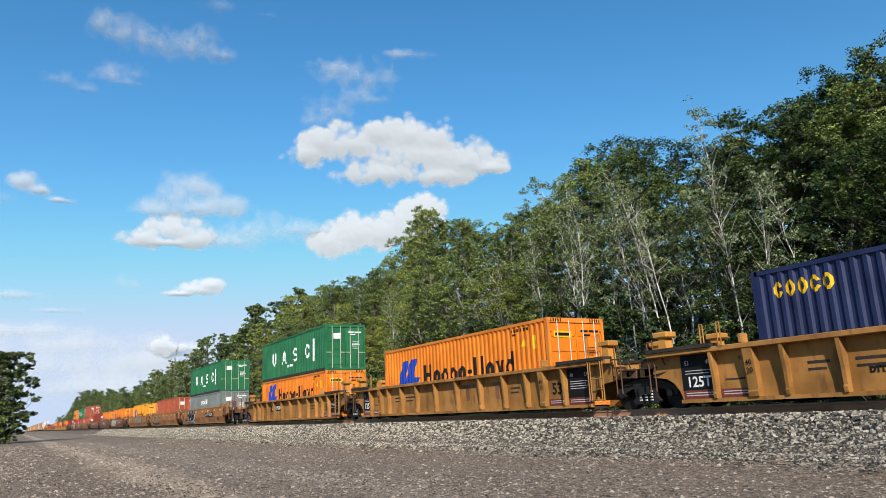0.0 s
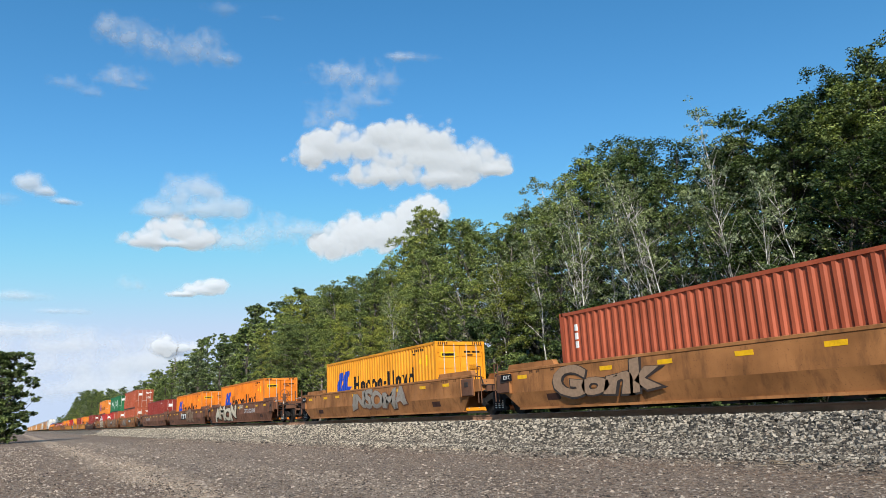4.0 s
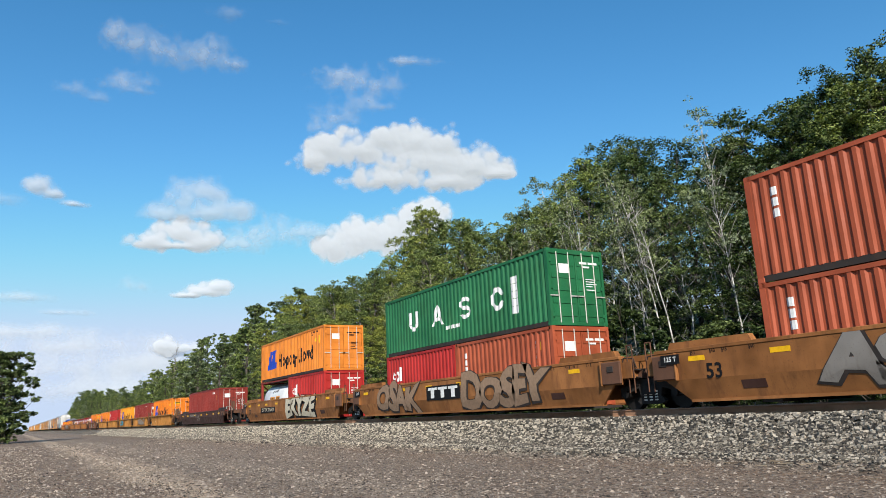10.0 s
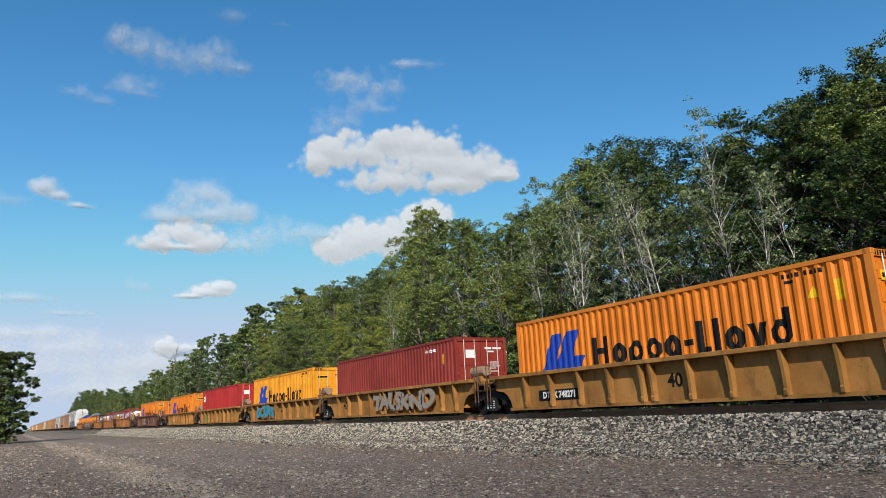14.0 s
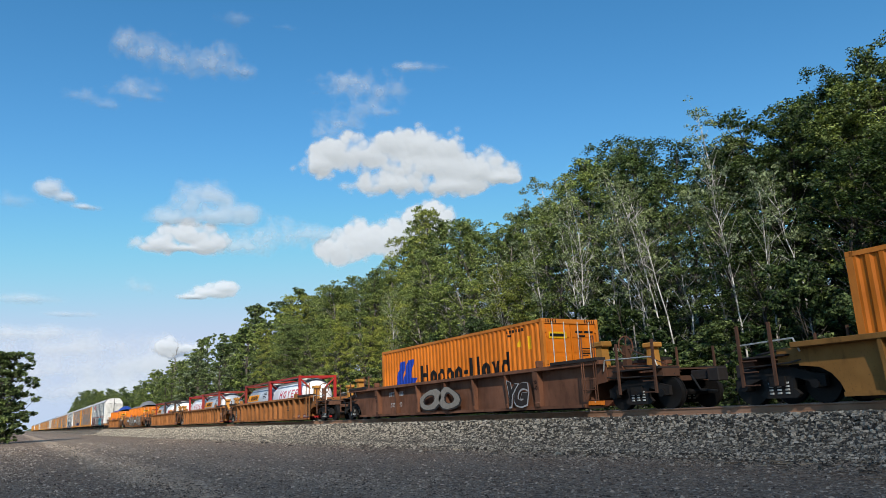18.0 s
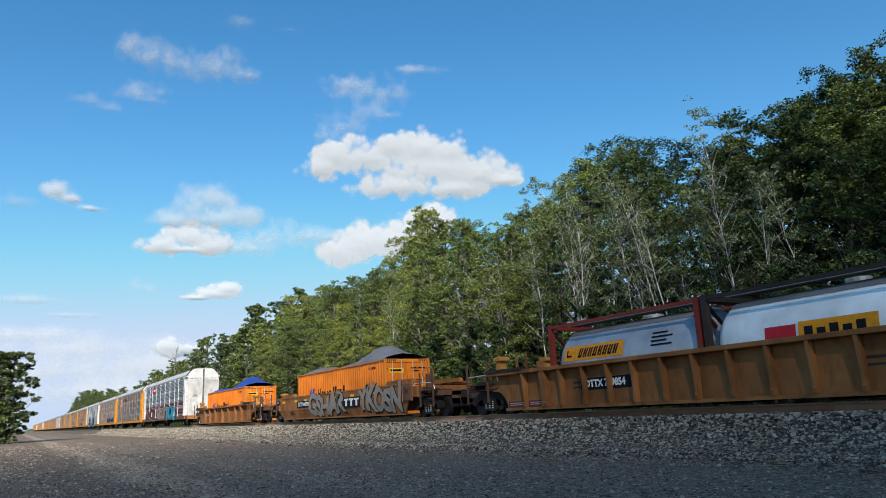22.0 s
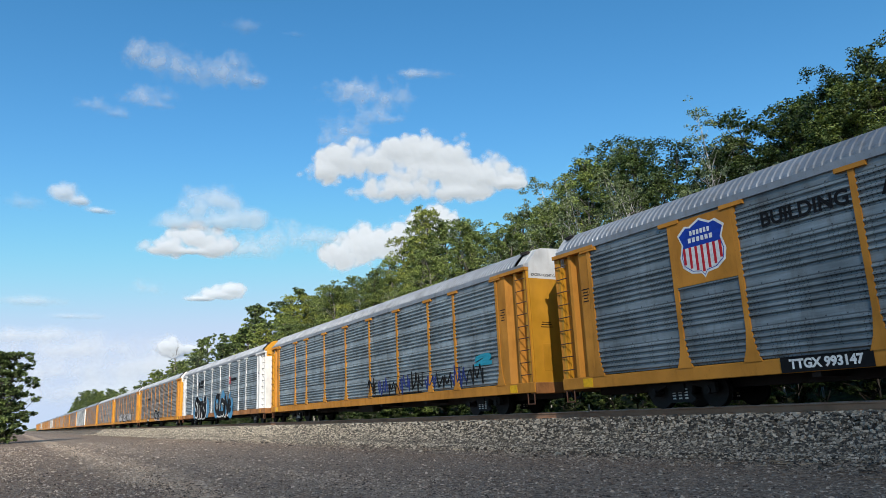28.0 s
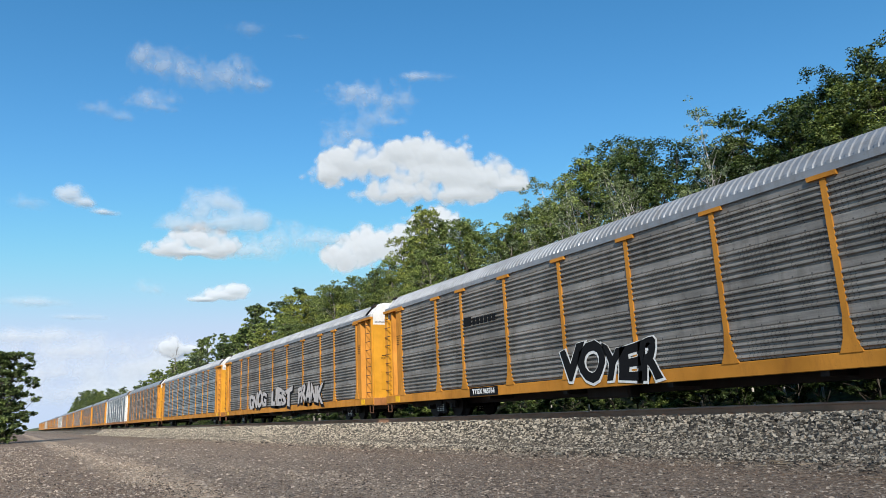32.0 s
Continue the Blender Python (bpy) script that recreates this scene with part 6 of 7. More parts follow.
        part("placard_holder", boxes((*sorted((sx * (H - 1.35), sx * (H - 0.95))), -1.512, -1.50, 0.70, 0.95)), M["yellowtape"] if frame_paint != "rack_white" else M["guide"], car, "yellow placard on the sill")
        part("stirrup_step", rods([(sx * (H - 0.1), -1.45, 0.7), (sx * (H - 0.1), -1.45, 0.30), (sx * (H - 0.45), -1.45, 0.30), (sx * (H - 0.45), -1.45, 0.7)], 0.022), M["car_dirty"], car)
        coupler(car, sx * (H + 0.05), sx, P)
        put_truck(car, sx * 10.2)
    part("brake_reservoir", boxes((-1.6, 0.2, -0.9, -0.4, 0.35, 0.75), bevel=0.06), M["iron"], car)
    return car


# ---------------------------------------------------------------- the train
MOVERS = []          # (thing, place along the track at the start, side, height)
BASE = RAIL_Z + 0.16


def ride(thing, x, z=RAIL_Z):
    MOVERS.append((thing, x, TRACK_Y, z))
    thing.matrix_basis = Matrix.Translation((x, TRACK_Y, z))
    return thing


KINDS = {}
HC, ST = 2.896, 2.591


def load(kind, x_front, z, label):
    """Put a container of a kind with its front at x_front; the second of a kind copies the first."""
    spec = BOXES[kind]
    half = spec[1] / 2
    if kind in KINDS:
        c = copy_thing(KINDS[kind], Matrix.Translation((0, 0, 0)))
    else:
        c = KINDS[kind] = spec[0]()
    tagged(c, label, "tank container" if "tank" in kind else "container", "tank containers on the train" if "tank" in kind else "containers on the train")
    return ride(c, x_front - half, z)


L40, L20 = 12.192, 6.058


def box_kind(length, height, paint, art, rails=None):
    return (lambda: container("shipping_container", length, height, paint, art, rails), length)


BOXES = {
    "hl": box_kind(L40, HC, "orange", art_hl, "orange_dull"),
    "hl_low": box_kind(L40, ST, "orange", art_hl, "orange_dull"),
    "hl_top": box_kind(L40, ST, "orange_dull", art_upper_hl),
    "hl_amber": box_kind(L40, HC, "amber", art_hl),
    "green": box_kind(L40, ST, "green", art_green),
    "grey": box_kind(L40, ST, "grey", art_bars("whitepaint", 1.70, 0.42, "copolol", -1.27, 1.13, 0.09)),
    "blue": box_kind(L40, HC, "blue", art_bars("yellowtape", 2.2, 0.52, "cooco", -5.57, -4.15, 0.10)),
    "tex": box_kind(L40, HC, "oxide", art_upright("whitepaint")),
    "stack": box_kind(L40, ST, "oxide", art_upright("whitepaint")),
    "maroon": box_kind(L40, HC, "maroon", art_bars("whitepaint", 2.45, 0.18, "ccc", 3.6, 4.6, 0.05, (("yellowtape", 1.1, 0.9, 1.9, 2.3),))),
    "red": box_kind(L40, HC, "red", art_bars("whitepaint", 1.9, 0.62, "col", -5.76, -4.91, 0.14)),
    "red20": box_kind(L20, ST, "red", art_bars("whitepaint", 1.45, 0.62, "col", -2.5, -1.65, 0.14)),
    "tex20": box_kind(L20, ST, "oxide", art_upright("whitepaint")),
    "tank_pink": (lambda: tank_container("tank_container", "red", "tank_grey", art_tank_pink()), L20),
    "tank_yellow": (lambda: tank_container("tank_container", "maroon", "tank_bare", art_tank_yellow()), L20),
    "tank_patch": (lambda: tank_container("tank_container", "maroon", "tank_grey", art_tank_patch()), L20),
    "tank_white": (lambda: tank_container("tank_container", "iron", "white", art_tank_white()), L20),
}


def open_top(x_front, tarp, label):
    """An open-top container with a tarpaulin humped over its load."""
    c = container("open_top_container", L40, ST, "orange", art_open, "orange_dull")
    for ch in list(c.children):
        if ch.name.startswith("roof"):
            bpy.data.objects.remove(ch)
    rng = random.Random(int(-x_front))
    nx, ny = 48, 12
    v, f = [], []
    for i in range(nx + 1):
        for j in range(ny + 1):
            x, y = -6.0 + 12.0 * i / nx, -1.24 + 2.48 * j / ny
            e = 1 - abs(y / 1.24) ** 2.2
            hump = 0.80 * math.exp(-(abs(x - 3.9) / 1.7) ** 1.4) + 0.30 * math.exp(-((x + 3.9) / 1.3) ** 2) + 0.03
            z = e * hump + 0.04 * noise.noise((x * 1.5, y * 2, rng.random())) - (0.08 if abs(y) > 1.2 else 0)
            v.append((x, y, ST + 0.0 + z))
    for i in range(nx):
        for j in range(ny):
            a = i * (ny + 1) + j
            f.append((a, a + ny + 1, a + ny + 2, a + 1))
    part("tarpaulin", mesh_from("tarpaulin", v, f), M[tarp], c, "tarpaulin humped over the load", smooth=True)
    tagged(c, label, "container", "containers on the train")
    return ride(c, x_front - L40 / 2, BASE)


def company_panel(car, x0, x1, z0, z1):
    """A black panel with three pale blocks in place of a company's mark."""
    p = part("company_panel", boxes((x0, x1, -1.508, -1.502, z0, z1)), M["blackpaint"], car, "black company panel")
    w = (x1 - x0) / 3.3
    for k in range(3):
        a = x0 + 0.15 * w + k * 1.0 * w
        bm = boxes((a + 0.05 * w, a + 0.93 * w, -1.513, -1.509, z1 - 0.30 * (z1 - z0), z1 - 0.12 * (z1 - z0)), (a + 0.32 * w, a + 0.66 * w, -1.513, -1.509, z0 + 0.14 * (z1 - z0), z1 - 0.30 * (z1 - z0)))
        part("emblem_block", bm, M["whitepaint"], p)


def build_train():
    orange = "orange corrugated shipping container with blue emblem and black lettering"
    wells = []

    def well(kind, paint, x_front, first, last, label, length=L40, **more):
        x = x_front - length / 2
        fn = smooth_well if kind == "smooth" else ribbed_well
        car = fn("well_car", paint, first, last, **more)
        tagged(car, label, "well car", "well cars of the train")
        wells.append(car)
        return ride(car, x), x

    ylab = "weathered yellow ribbed well car carrying containers"
    a, _ = well("ribbed", "car_yellow", 1.69, True, False, ylab)
    number_board(a, "DTTX 791239", -3.2, 0.62, -1.275, 0.16, False, "blackpaint")
    b, _ = well("ribbed", "car_yellow", -18.17, False, False, ylab)
    for x, w in ((1.15, 1.1), (3.1, 0.9)):
        part("faded_emblem", boxes((x - w / 2, x + w / 2, -1.276, -1.271, 1.0, 1.14), (x - 0.12, x + 0.12, -1.276, -1.271, 0.55, 1.0)), M["car_brown"], b, "faded red company lettering block")
    c, _ = well("ribbed", "car_yellow", -37.9, False, True, ylab)
    number_board(c, "DTTX 791239", -2.6, 0.92, -1.275, 0.30)
    load("blue", 1.69, BASE, "dark blue corrugated container with yellow lettering")
    load("hl", -18.17, BASE, orange)
    load("hl_low", -37.9, BASE, orange)
    load("green", -37.9, BASE + ST, "green corrugated container with large white lettering, stacked on another")

    s1 = "rusty ochre smooth-sided well car with sprayed lettering"
    d, _ = well("smooth", "car_ochre", -62.2, True, False, s1)
    number_board(d, "DTTX 786351", 3.4, 0.86, -1.506, 0.29, True, "cream", 1.5)
    write(d, "A", 0.34, 1.3, -1.508, 0.90, M["blackpaint"], 0.0)
    tag_art(d, "NASK", -4.0, -1.512, 0.85, 1.0, 3.6, M["blackpaint"], M["pale"])
    write(d, "53", 0.5, -7.6, -1.512, 0.78, M["blackpaint"], 0.01)
    e, _ = well("smooth", "car_ochre", -82.1, False, False, s1)
    tag_art(e, "Gonk", -4.2, -1.512, 0.85, 0.85, 4.6, M["tan"], M["iron"], edge=0.085)
    g, _ = well("smooth", "car_ochre", -102.3, False, True, s1)
    tag_art(g, "INSOMA", 1.0, -1.512, 0.85, 0.85, 6.0, M["worn"], M["car_brown"], edge=0.08, bend=True)
    load("grey", -62.2, BASE, "grey corrugated container with white lettering in a well car")
    load("green", -62.2, BASE + ST, "green corrugated container with large white lettering, stacked on another")
    load("tex", -82.1, BASE, "oxide-red corrugated container in a well car")
    load("hl_amber", -102.3, BASE, orange)

    s2 = "dark brown smooth-sided well car with sprayed lettering"
    h, _ = well("smooth", "car_brown", -126.45, True, False, s2)
    tag_art(h, "AMON", -3.3, -1.525, 0.80, 1.12, 6.9, M["cream"], M["blackpaint"], edge=0.09, bend=True)
    number_board(h, "DTTX 723598", 3.60, 0.88, -1.506, 0.37, False, "pale", 1.28)
    write(h, "LAW", 0.42, 1.34, -1.510, 1.20, M["cream"], 0.012, "graffiti", 1.0, 0.15)
    i, _ = well("smooth", "car_brown", -146.1, False, False, s2)
    tag_art(i, "DOEMS", 2.53, -1.525, 0.84, 1.15, 3.2, M["tan"], M["car_maroon"], edge=0.085, bend=True)
    company_panel(i, -1.88, 0.89, 0.62, 1.20)
    j, _ = well("smooth", "car_brown", -165.8, False, True, s2)
    number_board(j, "DTTX 723598 B", -3.5, 0.92, -1.506, 0.37, False, "pale", 1.15)
    load("hl", -126.45, BASE, orange)
    load("hl", -146.1, BASE, orange)
    load("maroon", -165.8, BASE, "maroon corrugated container in a well car")

    s3 = "rusty orange smooth-sided well car with sprayed lettering"
    k, _ = well("smooth", "car_orange", -190.0, True, False, s3)
    number_board(k, "DTTX 726419", 3.1, 0.98, -1.506, 0.36)
    tag_art(k, "ASAK", -2.7, -1.512, 0.78, 1.0, 4.2, M["steel_dark"], M["iron"], edge=0.08, bend=True)
    write(k, "53", 0.5, -7.4, -1.512, 0.85, M["blackpaint"], 0.01)
    l, _ = well("smooth", "car_orange", -209.8, False, False, s3)
    tag_art(l, "OSAK", -4.65, -1.525, 0.82, 1.2, 4.3, M["tan"], M["iron"], edge=0.085, bend=True)
    tag_art(l, "DOSEY", 3.35, -1.525, 0.82, 1.3, 5.2, M["tan"], M["iron"], edge=0.085, bend=True)
    company_panel(l, -1.9, 0.72, 0.66, 1.22)
    m, _ = well("smooth", "car_orange", -230.0, False, True, s3)
    tag_art(m, "ERYZE", 2.7, -1.512, 0.84, 1.15, 5.2, M["cream"], M["blackpaint"], bend=True)
    number_board(m, "DTTX 726419", -3.5, 0.84, -1.506, 0.29, True, "cream", 1.50)
    write(m, "53", 0.42, -7.75, -1.512, 0.78, M["blackpaint"], 0.01)
    load("stack", -190.0, BASE, "oxide-red corrugated container in a well car")
    load("stack", -190.0, BASE + ST, "oxide-red corrugated container stacked on another")
    load("tex20", -209.8, BASE, "short oxide-red container under a long one")
    load("red20", -209.8 - 6.13, BASE, "short bright red container under a long one")
    load("green", -209.8, BASE + ST, "green corrugated container with large white lettering, stacked on another")
    load("red20", -230.0, BASE, "short bright red container under a long one")
    load("tank_patch", -230.0 - 6.13, BASE, "short tank container under a long box")
    load("hl_top", -230.0, BASE + ST, orange + ", stacked high")

    n, _ = well("smooth", "car_maroon", -254.45, True, True, "very dark maroon smooth-sided well car with pale lettering", top=1.17, guide="iron", stencil="worn")
    number_board(n, "FEC 70805", -3.25, 0.90, -1.506, 0.29, False, "worn", 1.15)
    write(n, "creak", 0.44, -0.62, -1.512, 0.80, M["worn"], -0.004, "graffiti", 1.15, 0.25)
    part("graffiti", rods([(-1.52 + 0.20 * math.cos(0.45 * k), -1.503, 0.93 + 0.17 * math.sin(0.45 * k)) for k in range(15)], 0.009, 4), M["worn"], n, "sprayed ring")
    for k in range(3):
        part("graffiti", rods([(-1.2 + 0.15 * q, -1.503 + 0.3 * (0.08 + 0.10 * k), 0.62 - 0.10 * k + 0.03 * math.sin(q * 1.3 + k)) for q in range(9)], 0.008, 4), M["worn"], n, "thin sprayed line")
    load("maroon", -254.55, BASE, "maroon corrugated container in a well car")

    y5 = "weathered yellow ribbed short well car"
    five = []
    for q, xf in enumerate((-276.3, -292.6, -308.6, -325.2, -341.4)):
        o, _ = well("ribbed", "car_yellow", xf, q == 0, q == 4, y5, long=False)
        five.append(o)
        write(o, "40", 0.5, (0.7, -4.9, 0.7, -4.95, 0.7)[q], -1.275, 0.70, M["blackpaint"], 0.012)
    number_board(five[0], "DTTX 748271", -4.0, 0.55, -1.275, 0.27)
    number_board(five[4], "DTTX 748271", -4.0, 0.50, -1.275, 0.27)
    part("graffiti", boxes((-4.15, -2.98, -1.276, -1.271, 0.28, 1.05)), M["leafgreen"], five[3], "bright green sprayed patch")
    panel = part("stencil_panel", boxes((-6.42, -5.66, -1.276, -1.272, 0.30, 1.19)), M["blackpaint"], five[3], "black stencil panel")
    write(panel, "125T", 0.26, -6.04, -1.281, 0.62, M["pale"], 0.004)
    tag_art(five[1], "TALSKNO", 1.8, -1.462, 0.70, 0.75, 6.0, M["worn"], M["car_ochre"], edge=0.08)
    tag_art(five[2], "GOINS", -2.5, -1.462, 0.70, 0.75, 4.0, M["teal"], M["car_ochre"])
    load("hl", -276.3, BASE, orange)
    load("maroon", -292.6, BASE, "maroon corrugated container in a well car")
    load("hl_amber", -308.6, BASE, orange)
    load("red", -325.2, BASE, "bright red corrugated container with white lettering")
    load("hl", -341.4, BASE, orange)

    p, _ = well("ribbed", "car_brown", -363.8, True, True, "rusty brown ribbed well car with scrawled lettering", stencils=False)
    number_board(p, "DTTX 680635", -4.6, 1.05, -1.275, 0.24, False, "pale")
    write(p, "seven", 0.42, -4.6, -1.276, 0.62, M["pale"], 0.0, "graffiti", 1.2, 0.2)
    tag_art(p, "OO", -0.45, -1.478, 0.62, 0.85, 3.3, M["worn"], M["iron"], edge=0.085)
    tag_art(p, "YG", 4.8, -1.478, 0.66, 0.9, 1.3, M["iron"], M["pale"], edge=0.085)
    load("hl", -363.8, BASE, orange)

    t7 = "rusty orange ribbed well car carrying tanks"
    for q, (xf, pair) in enumerate(((-387.7, ("tank_pink", "tank_yellow")), (-408.2, ("tank_yellow", "tank_pink")), (-428.1, ("tank_white", "tank_yellow")))):
        o, _ = well("ribbed", "car_orange", xf, q == 0, q == 2, t7)
        for w, kind in enumerate(pair):
            load(kind, xf - 6.13 * w, BASE, {"tank_pink": "silver tank container in a red frame with pink lettering", "tank_yellow": "grey tank container in a dark red frame with a yellow panel",
                                             "tank_white": "white tank container with red and yellow panels"}[kind])
    number_board(o, "DTTX 789854", -3.6, 0.80, -1.275, 0.28)

    r, _ = well("smooth", "car_orange", -452.5, True, True, "rusty smooth-sided well car covered in sprayed lettering")
    company_panel(r, 1.72, 3.85, 0.62, 1.12)
    tag_art(r, "GSHAR", -0.75, -1.525, 0.80, 1.15, 5.5, M["worn"], M["blackpaint"], slant=0.05, edge=0.08, bend=True)
    tag_art(r, "YKOSN", 6.07, -1.525, 0.86, 1.25, 4.7, M["worn"], M["blackpaint"], slant=0.05, edge=0.08, bend=True)
    number_board(r, "DTTX 645973", -4.2, 0.98, -1.52, 0.30)
    open_top(-452.5, "tarp_grey", "orange open-top container under a humped grey tarpaulin")
    u, _ = well("ribbed", "car_orange", -476.7, True, True, "rusty orange ribbed well car carrying an open container", stencils=False)
    number_board(u, "DTTX 656952", -5.5, 0.82, -1.275, 0.22, True, "pale")
    open_top(-476.7, "tarp_blue", "orange open-top container under a humped blue tarpaulin")

    # auto racks, coupled one behind the other
    looks = [("rack_white", "panel", "rack_white", "rack_door"), ("rack_yellow", "panel_dark", "rack_white", "rack_bright"), ("rack_yellow", "panel", "rack_white", "rack_bright"),
             ("rack_white", "panel", "rack_bright", "rack_white"), ("rack_yellow", "panel_warm", "rack_white", "rack_bright"), ("rack_yellow", "panel_warm", "rack_white", "rack_bright")]
    order = [0, 1, 2, 3, 4, 5, 2, 4, 3, 1, 5, 2, 4, 1, 0, 2, 5, 4, 1, 3, 2, 4, 5, 1]
    made = {}
    front = -496.5
    for q, kind in enumerate(order):
        far = q > 6
        key = (kind, q if q < 7 else -1)
        x = front - 29.72 * q - RACK_H
        if key in made:
            car = copy_thing(made[key], Matrix.Identity(4))
        else:
            car = made[key] = auto_rack("auto_rack", *looks[kind], far=far, sill="car_dirty" if q == 0 else "car_ochre")
        tagged(car, "tall enclosed auto rack car with " + ("white" if looks[kind][0] == "rack_white" else "yellow") + " posts and slotted grey panels", "auto rack", "auto racks of the train")
        ride(car, x)
        y = -1.523
        if q == 0:
            tag_art(car, "NITRO", 5.3, y, 1.36, 1.35, 5.2, M["teal"], M["teal_dark"], slant=0.05, edge=0.084, fat=0.058)
            tag_art(car, "GDUB", -0.9, y, 1.40, 1.3, 5.2, M["worn"], M["rust_spray"], slant=0.05, edge=0.084, fat=0.058)
            tag_art(car, "ZNOZE", -7.9, y, 1.38, 1.25, 6.4, M["rust_spray"], M["worn"], slant=0.05, edge=0.09, fat=0.062)
            part("emblem_panel", boxes((-7.3, -4.9, y - 0.004, y, 4.0, 4.62)), M["redpaint"], car, "red company panel")
            part("emblem_bar", boxes((-6.6, -5.2, y - 0.009, y - 0.005, 4.2, 4.4)), M["whitepaint"], car)
            stops = [-12.7, *RACK_POSTS[1:-1], 12.1]
            for a0, a1 in zip(stops, stops[1:]):
                for z0, z1 in ((1.16, 1.76), (2.10, 2.45)):
                    bend = [p for p in rack_profile() if z0 <= p[1] <= z1]
                    v = [(x, -1.473 + d, z) for d, z in bend for x in (a0 + 0.10, a1 - 0.10)]
                    me = mesh_from("red_band", v, [(2 * i, 2 * i + 1, 2 * i + 3, 2 * i + 2) for i in range(len(bend) - 1)])
                    part("red_band", me, M["panel_red"], car, "faded red band over the ridges")
        if q == 1:
            part("emblem_panel", boxes((-9.5, -7.65, y - 0.004, y, 3.0, 4.7)), M["rack_yellow"], car, "yellow company panel")
            half = [(0.0, 1.0), (0.42, 0.80), (0.62, 0.84), (0.95, 0.58), (0.80, 0.22), (0.92, -0.20), (0.84, -0.55), (0.52, -0.78), (0.12, -0.84), (0.0, -1.0)]
            cx, cz, kx, kz = -8.575, 3.88, 0.70, 0.70
            def shield(k):
                pts = half + [(-a, c) for a, c in half[-2:0:-1]]
                return [(cx + a * kx * k, cz + c * kz * k) for a, c in pts]
            for k, dy, mat, lab in ((1.09, 0.006, "whitepaint", "white border of the shield"), (1.0, 0.010, "bluepaint", "blue shield emblem")):
                bm = bmesh.new()
                prism(bm, shield(k), "y", y - dy - 0.003, y - dy)
                part("shield", bm, M[mat], car, lab)
            low = [(a, c) for a, c in half if c < 0.25]
            bm = bmesh.new()
            pts = [(0.80, 0.10)] + [p for p in low if p[1] < 0.1]
            prism(bm, [(cx + a * kx * 0.97, cz + c * kz * 0.97) for a, c in pts + [(-a, c) for a, c in pts[-2::-1]]], "y", y - 0.0165, y - 0.0140)
            part("shield_field", bm, M["whitepaint"], car)
            for k in range(7):
                a = -0.78 + 0.26 * k
                foot = -0.46 - 0.40 * (1 - abs(a) / 0.8) ** 0.6
                part("shield_stripe", boxes((cx + (a - 0.055) * kx, cx + (a + 0.055) * kx, y - 0.0200, y - 0.0170, cz + foot * kz, cz + 0.10 * kz)), M["redpaint"], car)
            for z0, w in ((0.52, 0.46), (0.26, 0.56)):
                for k in range(6):
                    a = -w + 2 * w * k / 6
                    part("emblem_bar", boxes((cx + a * kx, cx + (a + 0.22 * w) * kx, y - 0.0165, y - 0.0140, cz + z0 * kz, cz + (z0 + 0.17) * kz)), M["whitepaint"], car)
            write(car, "BUILDING", 0.46, -5.85, y, 4.12, M["blackpaint"], 0.012)
            write(car, "AMERICA", 0.46, -3.2, y, 4.12, M["blackpaint"], 0.012)
            number_board(car, "TTGX 993147", -5.9, 0.84, -1.515, 0.27)
        if q == 2:
            tag_art(car, "2", 11.0, y, 1.95, 0.34, 0.85, M["teal"], M["teal"])
            scrawl = random.Random(5)
            for s in range(9):     # a line of looping strokes, too faded to read
                x0, tall = 1.0 + 1.12 * s, 0.72 + 0.14 * math.cos(1.7 * s)
                path = [(x0 + 1.05 * k / 9 + scrawl.uniform(-0.10, 0.10), y - 0.002, 1.06 + tall * (0.5 + 0.5 * math.sin(2.4 * k + 1.3 * s)) + scrawl.uniform(-0.06, 0.06)) for k in range(10)]
                part("graffiti", rods(path, 0.024, 4), M["bluedark"] if s % 2 else M["blackpaint"], car, "thin looping spray lettering")
            part("graffiti", boxes((1.0, 6.4, y - 0.004, y, 1.02, 1.06), (3.0, 9.6, y - 0.004, y, 1.80, 1.83)), M["blackpaint"], car, "long thin spray lines")
        if q == 3:
            for cx, cz, rx, rz in ((-3.15, 1.45, 0.62, 0.85), (-8.45, 1.10, 0.42, 0.55), (-6.3, 2.12, 1.05, 0.28), (-4.3, 2.30, 0.5, 0.2)):
                bm = bmesh.new()
                bm.faces.new([bm.verts.new((cx + rx * math.cos(0.3 * k) * (1 + 0.08 * math.sin(7.0 * k)), y + 0.004, cz + rz * math.sin(0.3 * k) * (1 + 0.08 * math.cos(5.0 * k)))) for k in range(21)][::-1])
                part("graffiti", bm, M["skyblue"], car, "cloud of pale blue spray paint")
            tag_art(car, "CLONe", 2.5, y + 0.004, 1.52, 1.75, 6.2, M["skyblue"], M["skyblue"], slant=0.02, edge=0.09)
            tag_art(car, "STR8", -5.85, y, 1.42, 1.75, 4.9, M["blackpaint"], M["whitepaint"], slant=0.02, edge=0.086, fat=0.060)
            tag_art(car, "CLONe", 2.35, y, 1.45, 1.70, 5.4, M["blackpaint"], M["whitepaint"], slant=0.02, edge=0.084, fat=0.060)
            part("emblem_panel", boxes((-6.9, -4.9, y - 0.004, y, 3.3, 3.5), (-6.9, -6.2, y - 0.004, y, 3.55, 3.85), (-5.9, -4.9, y - 0.004, y, 3.6, 3.95)), M["blackpaint"], car, "black company mark")
            part("emblem_bar", boxes((5.0, 6.5, y - 0.004, y, 3.30, 3.48)), M["blackpaint"], car, "dark company lettering block")
            for s in (-1, 1):
                bm = bmesh.new()
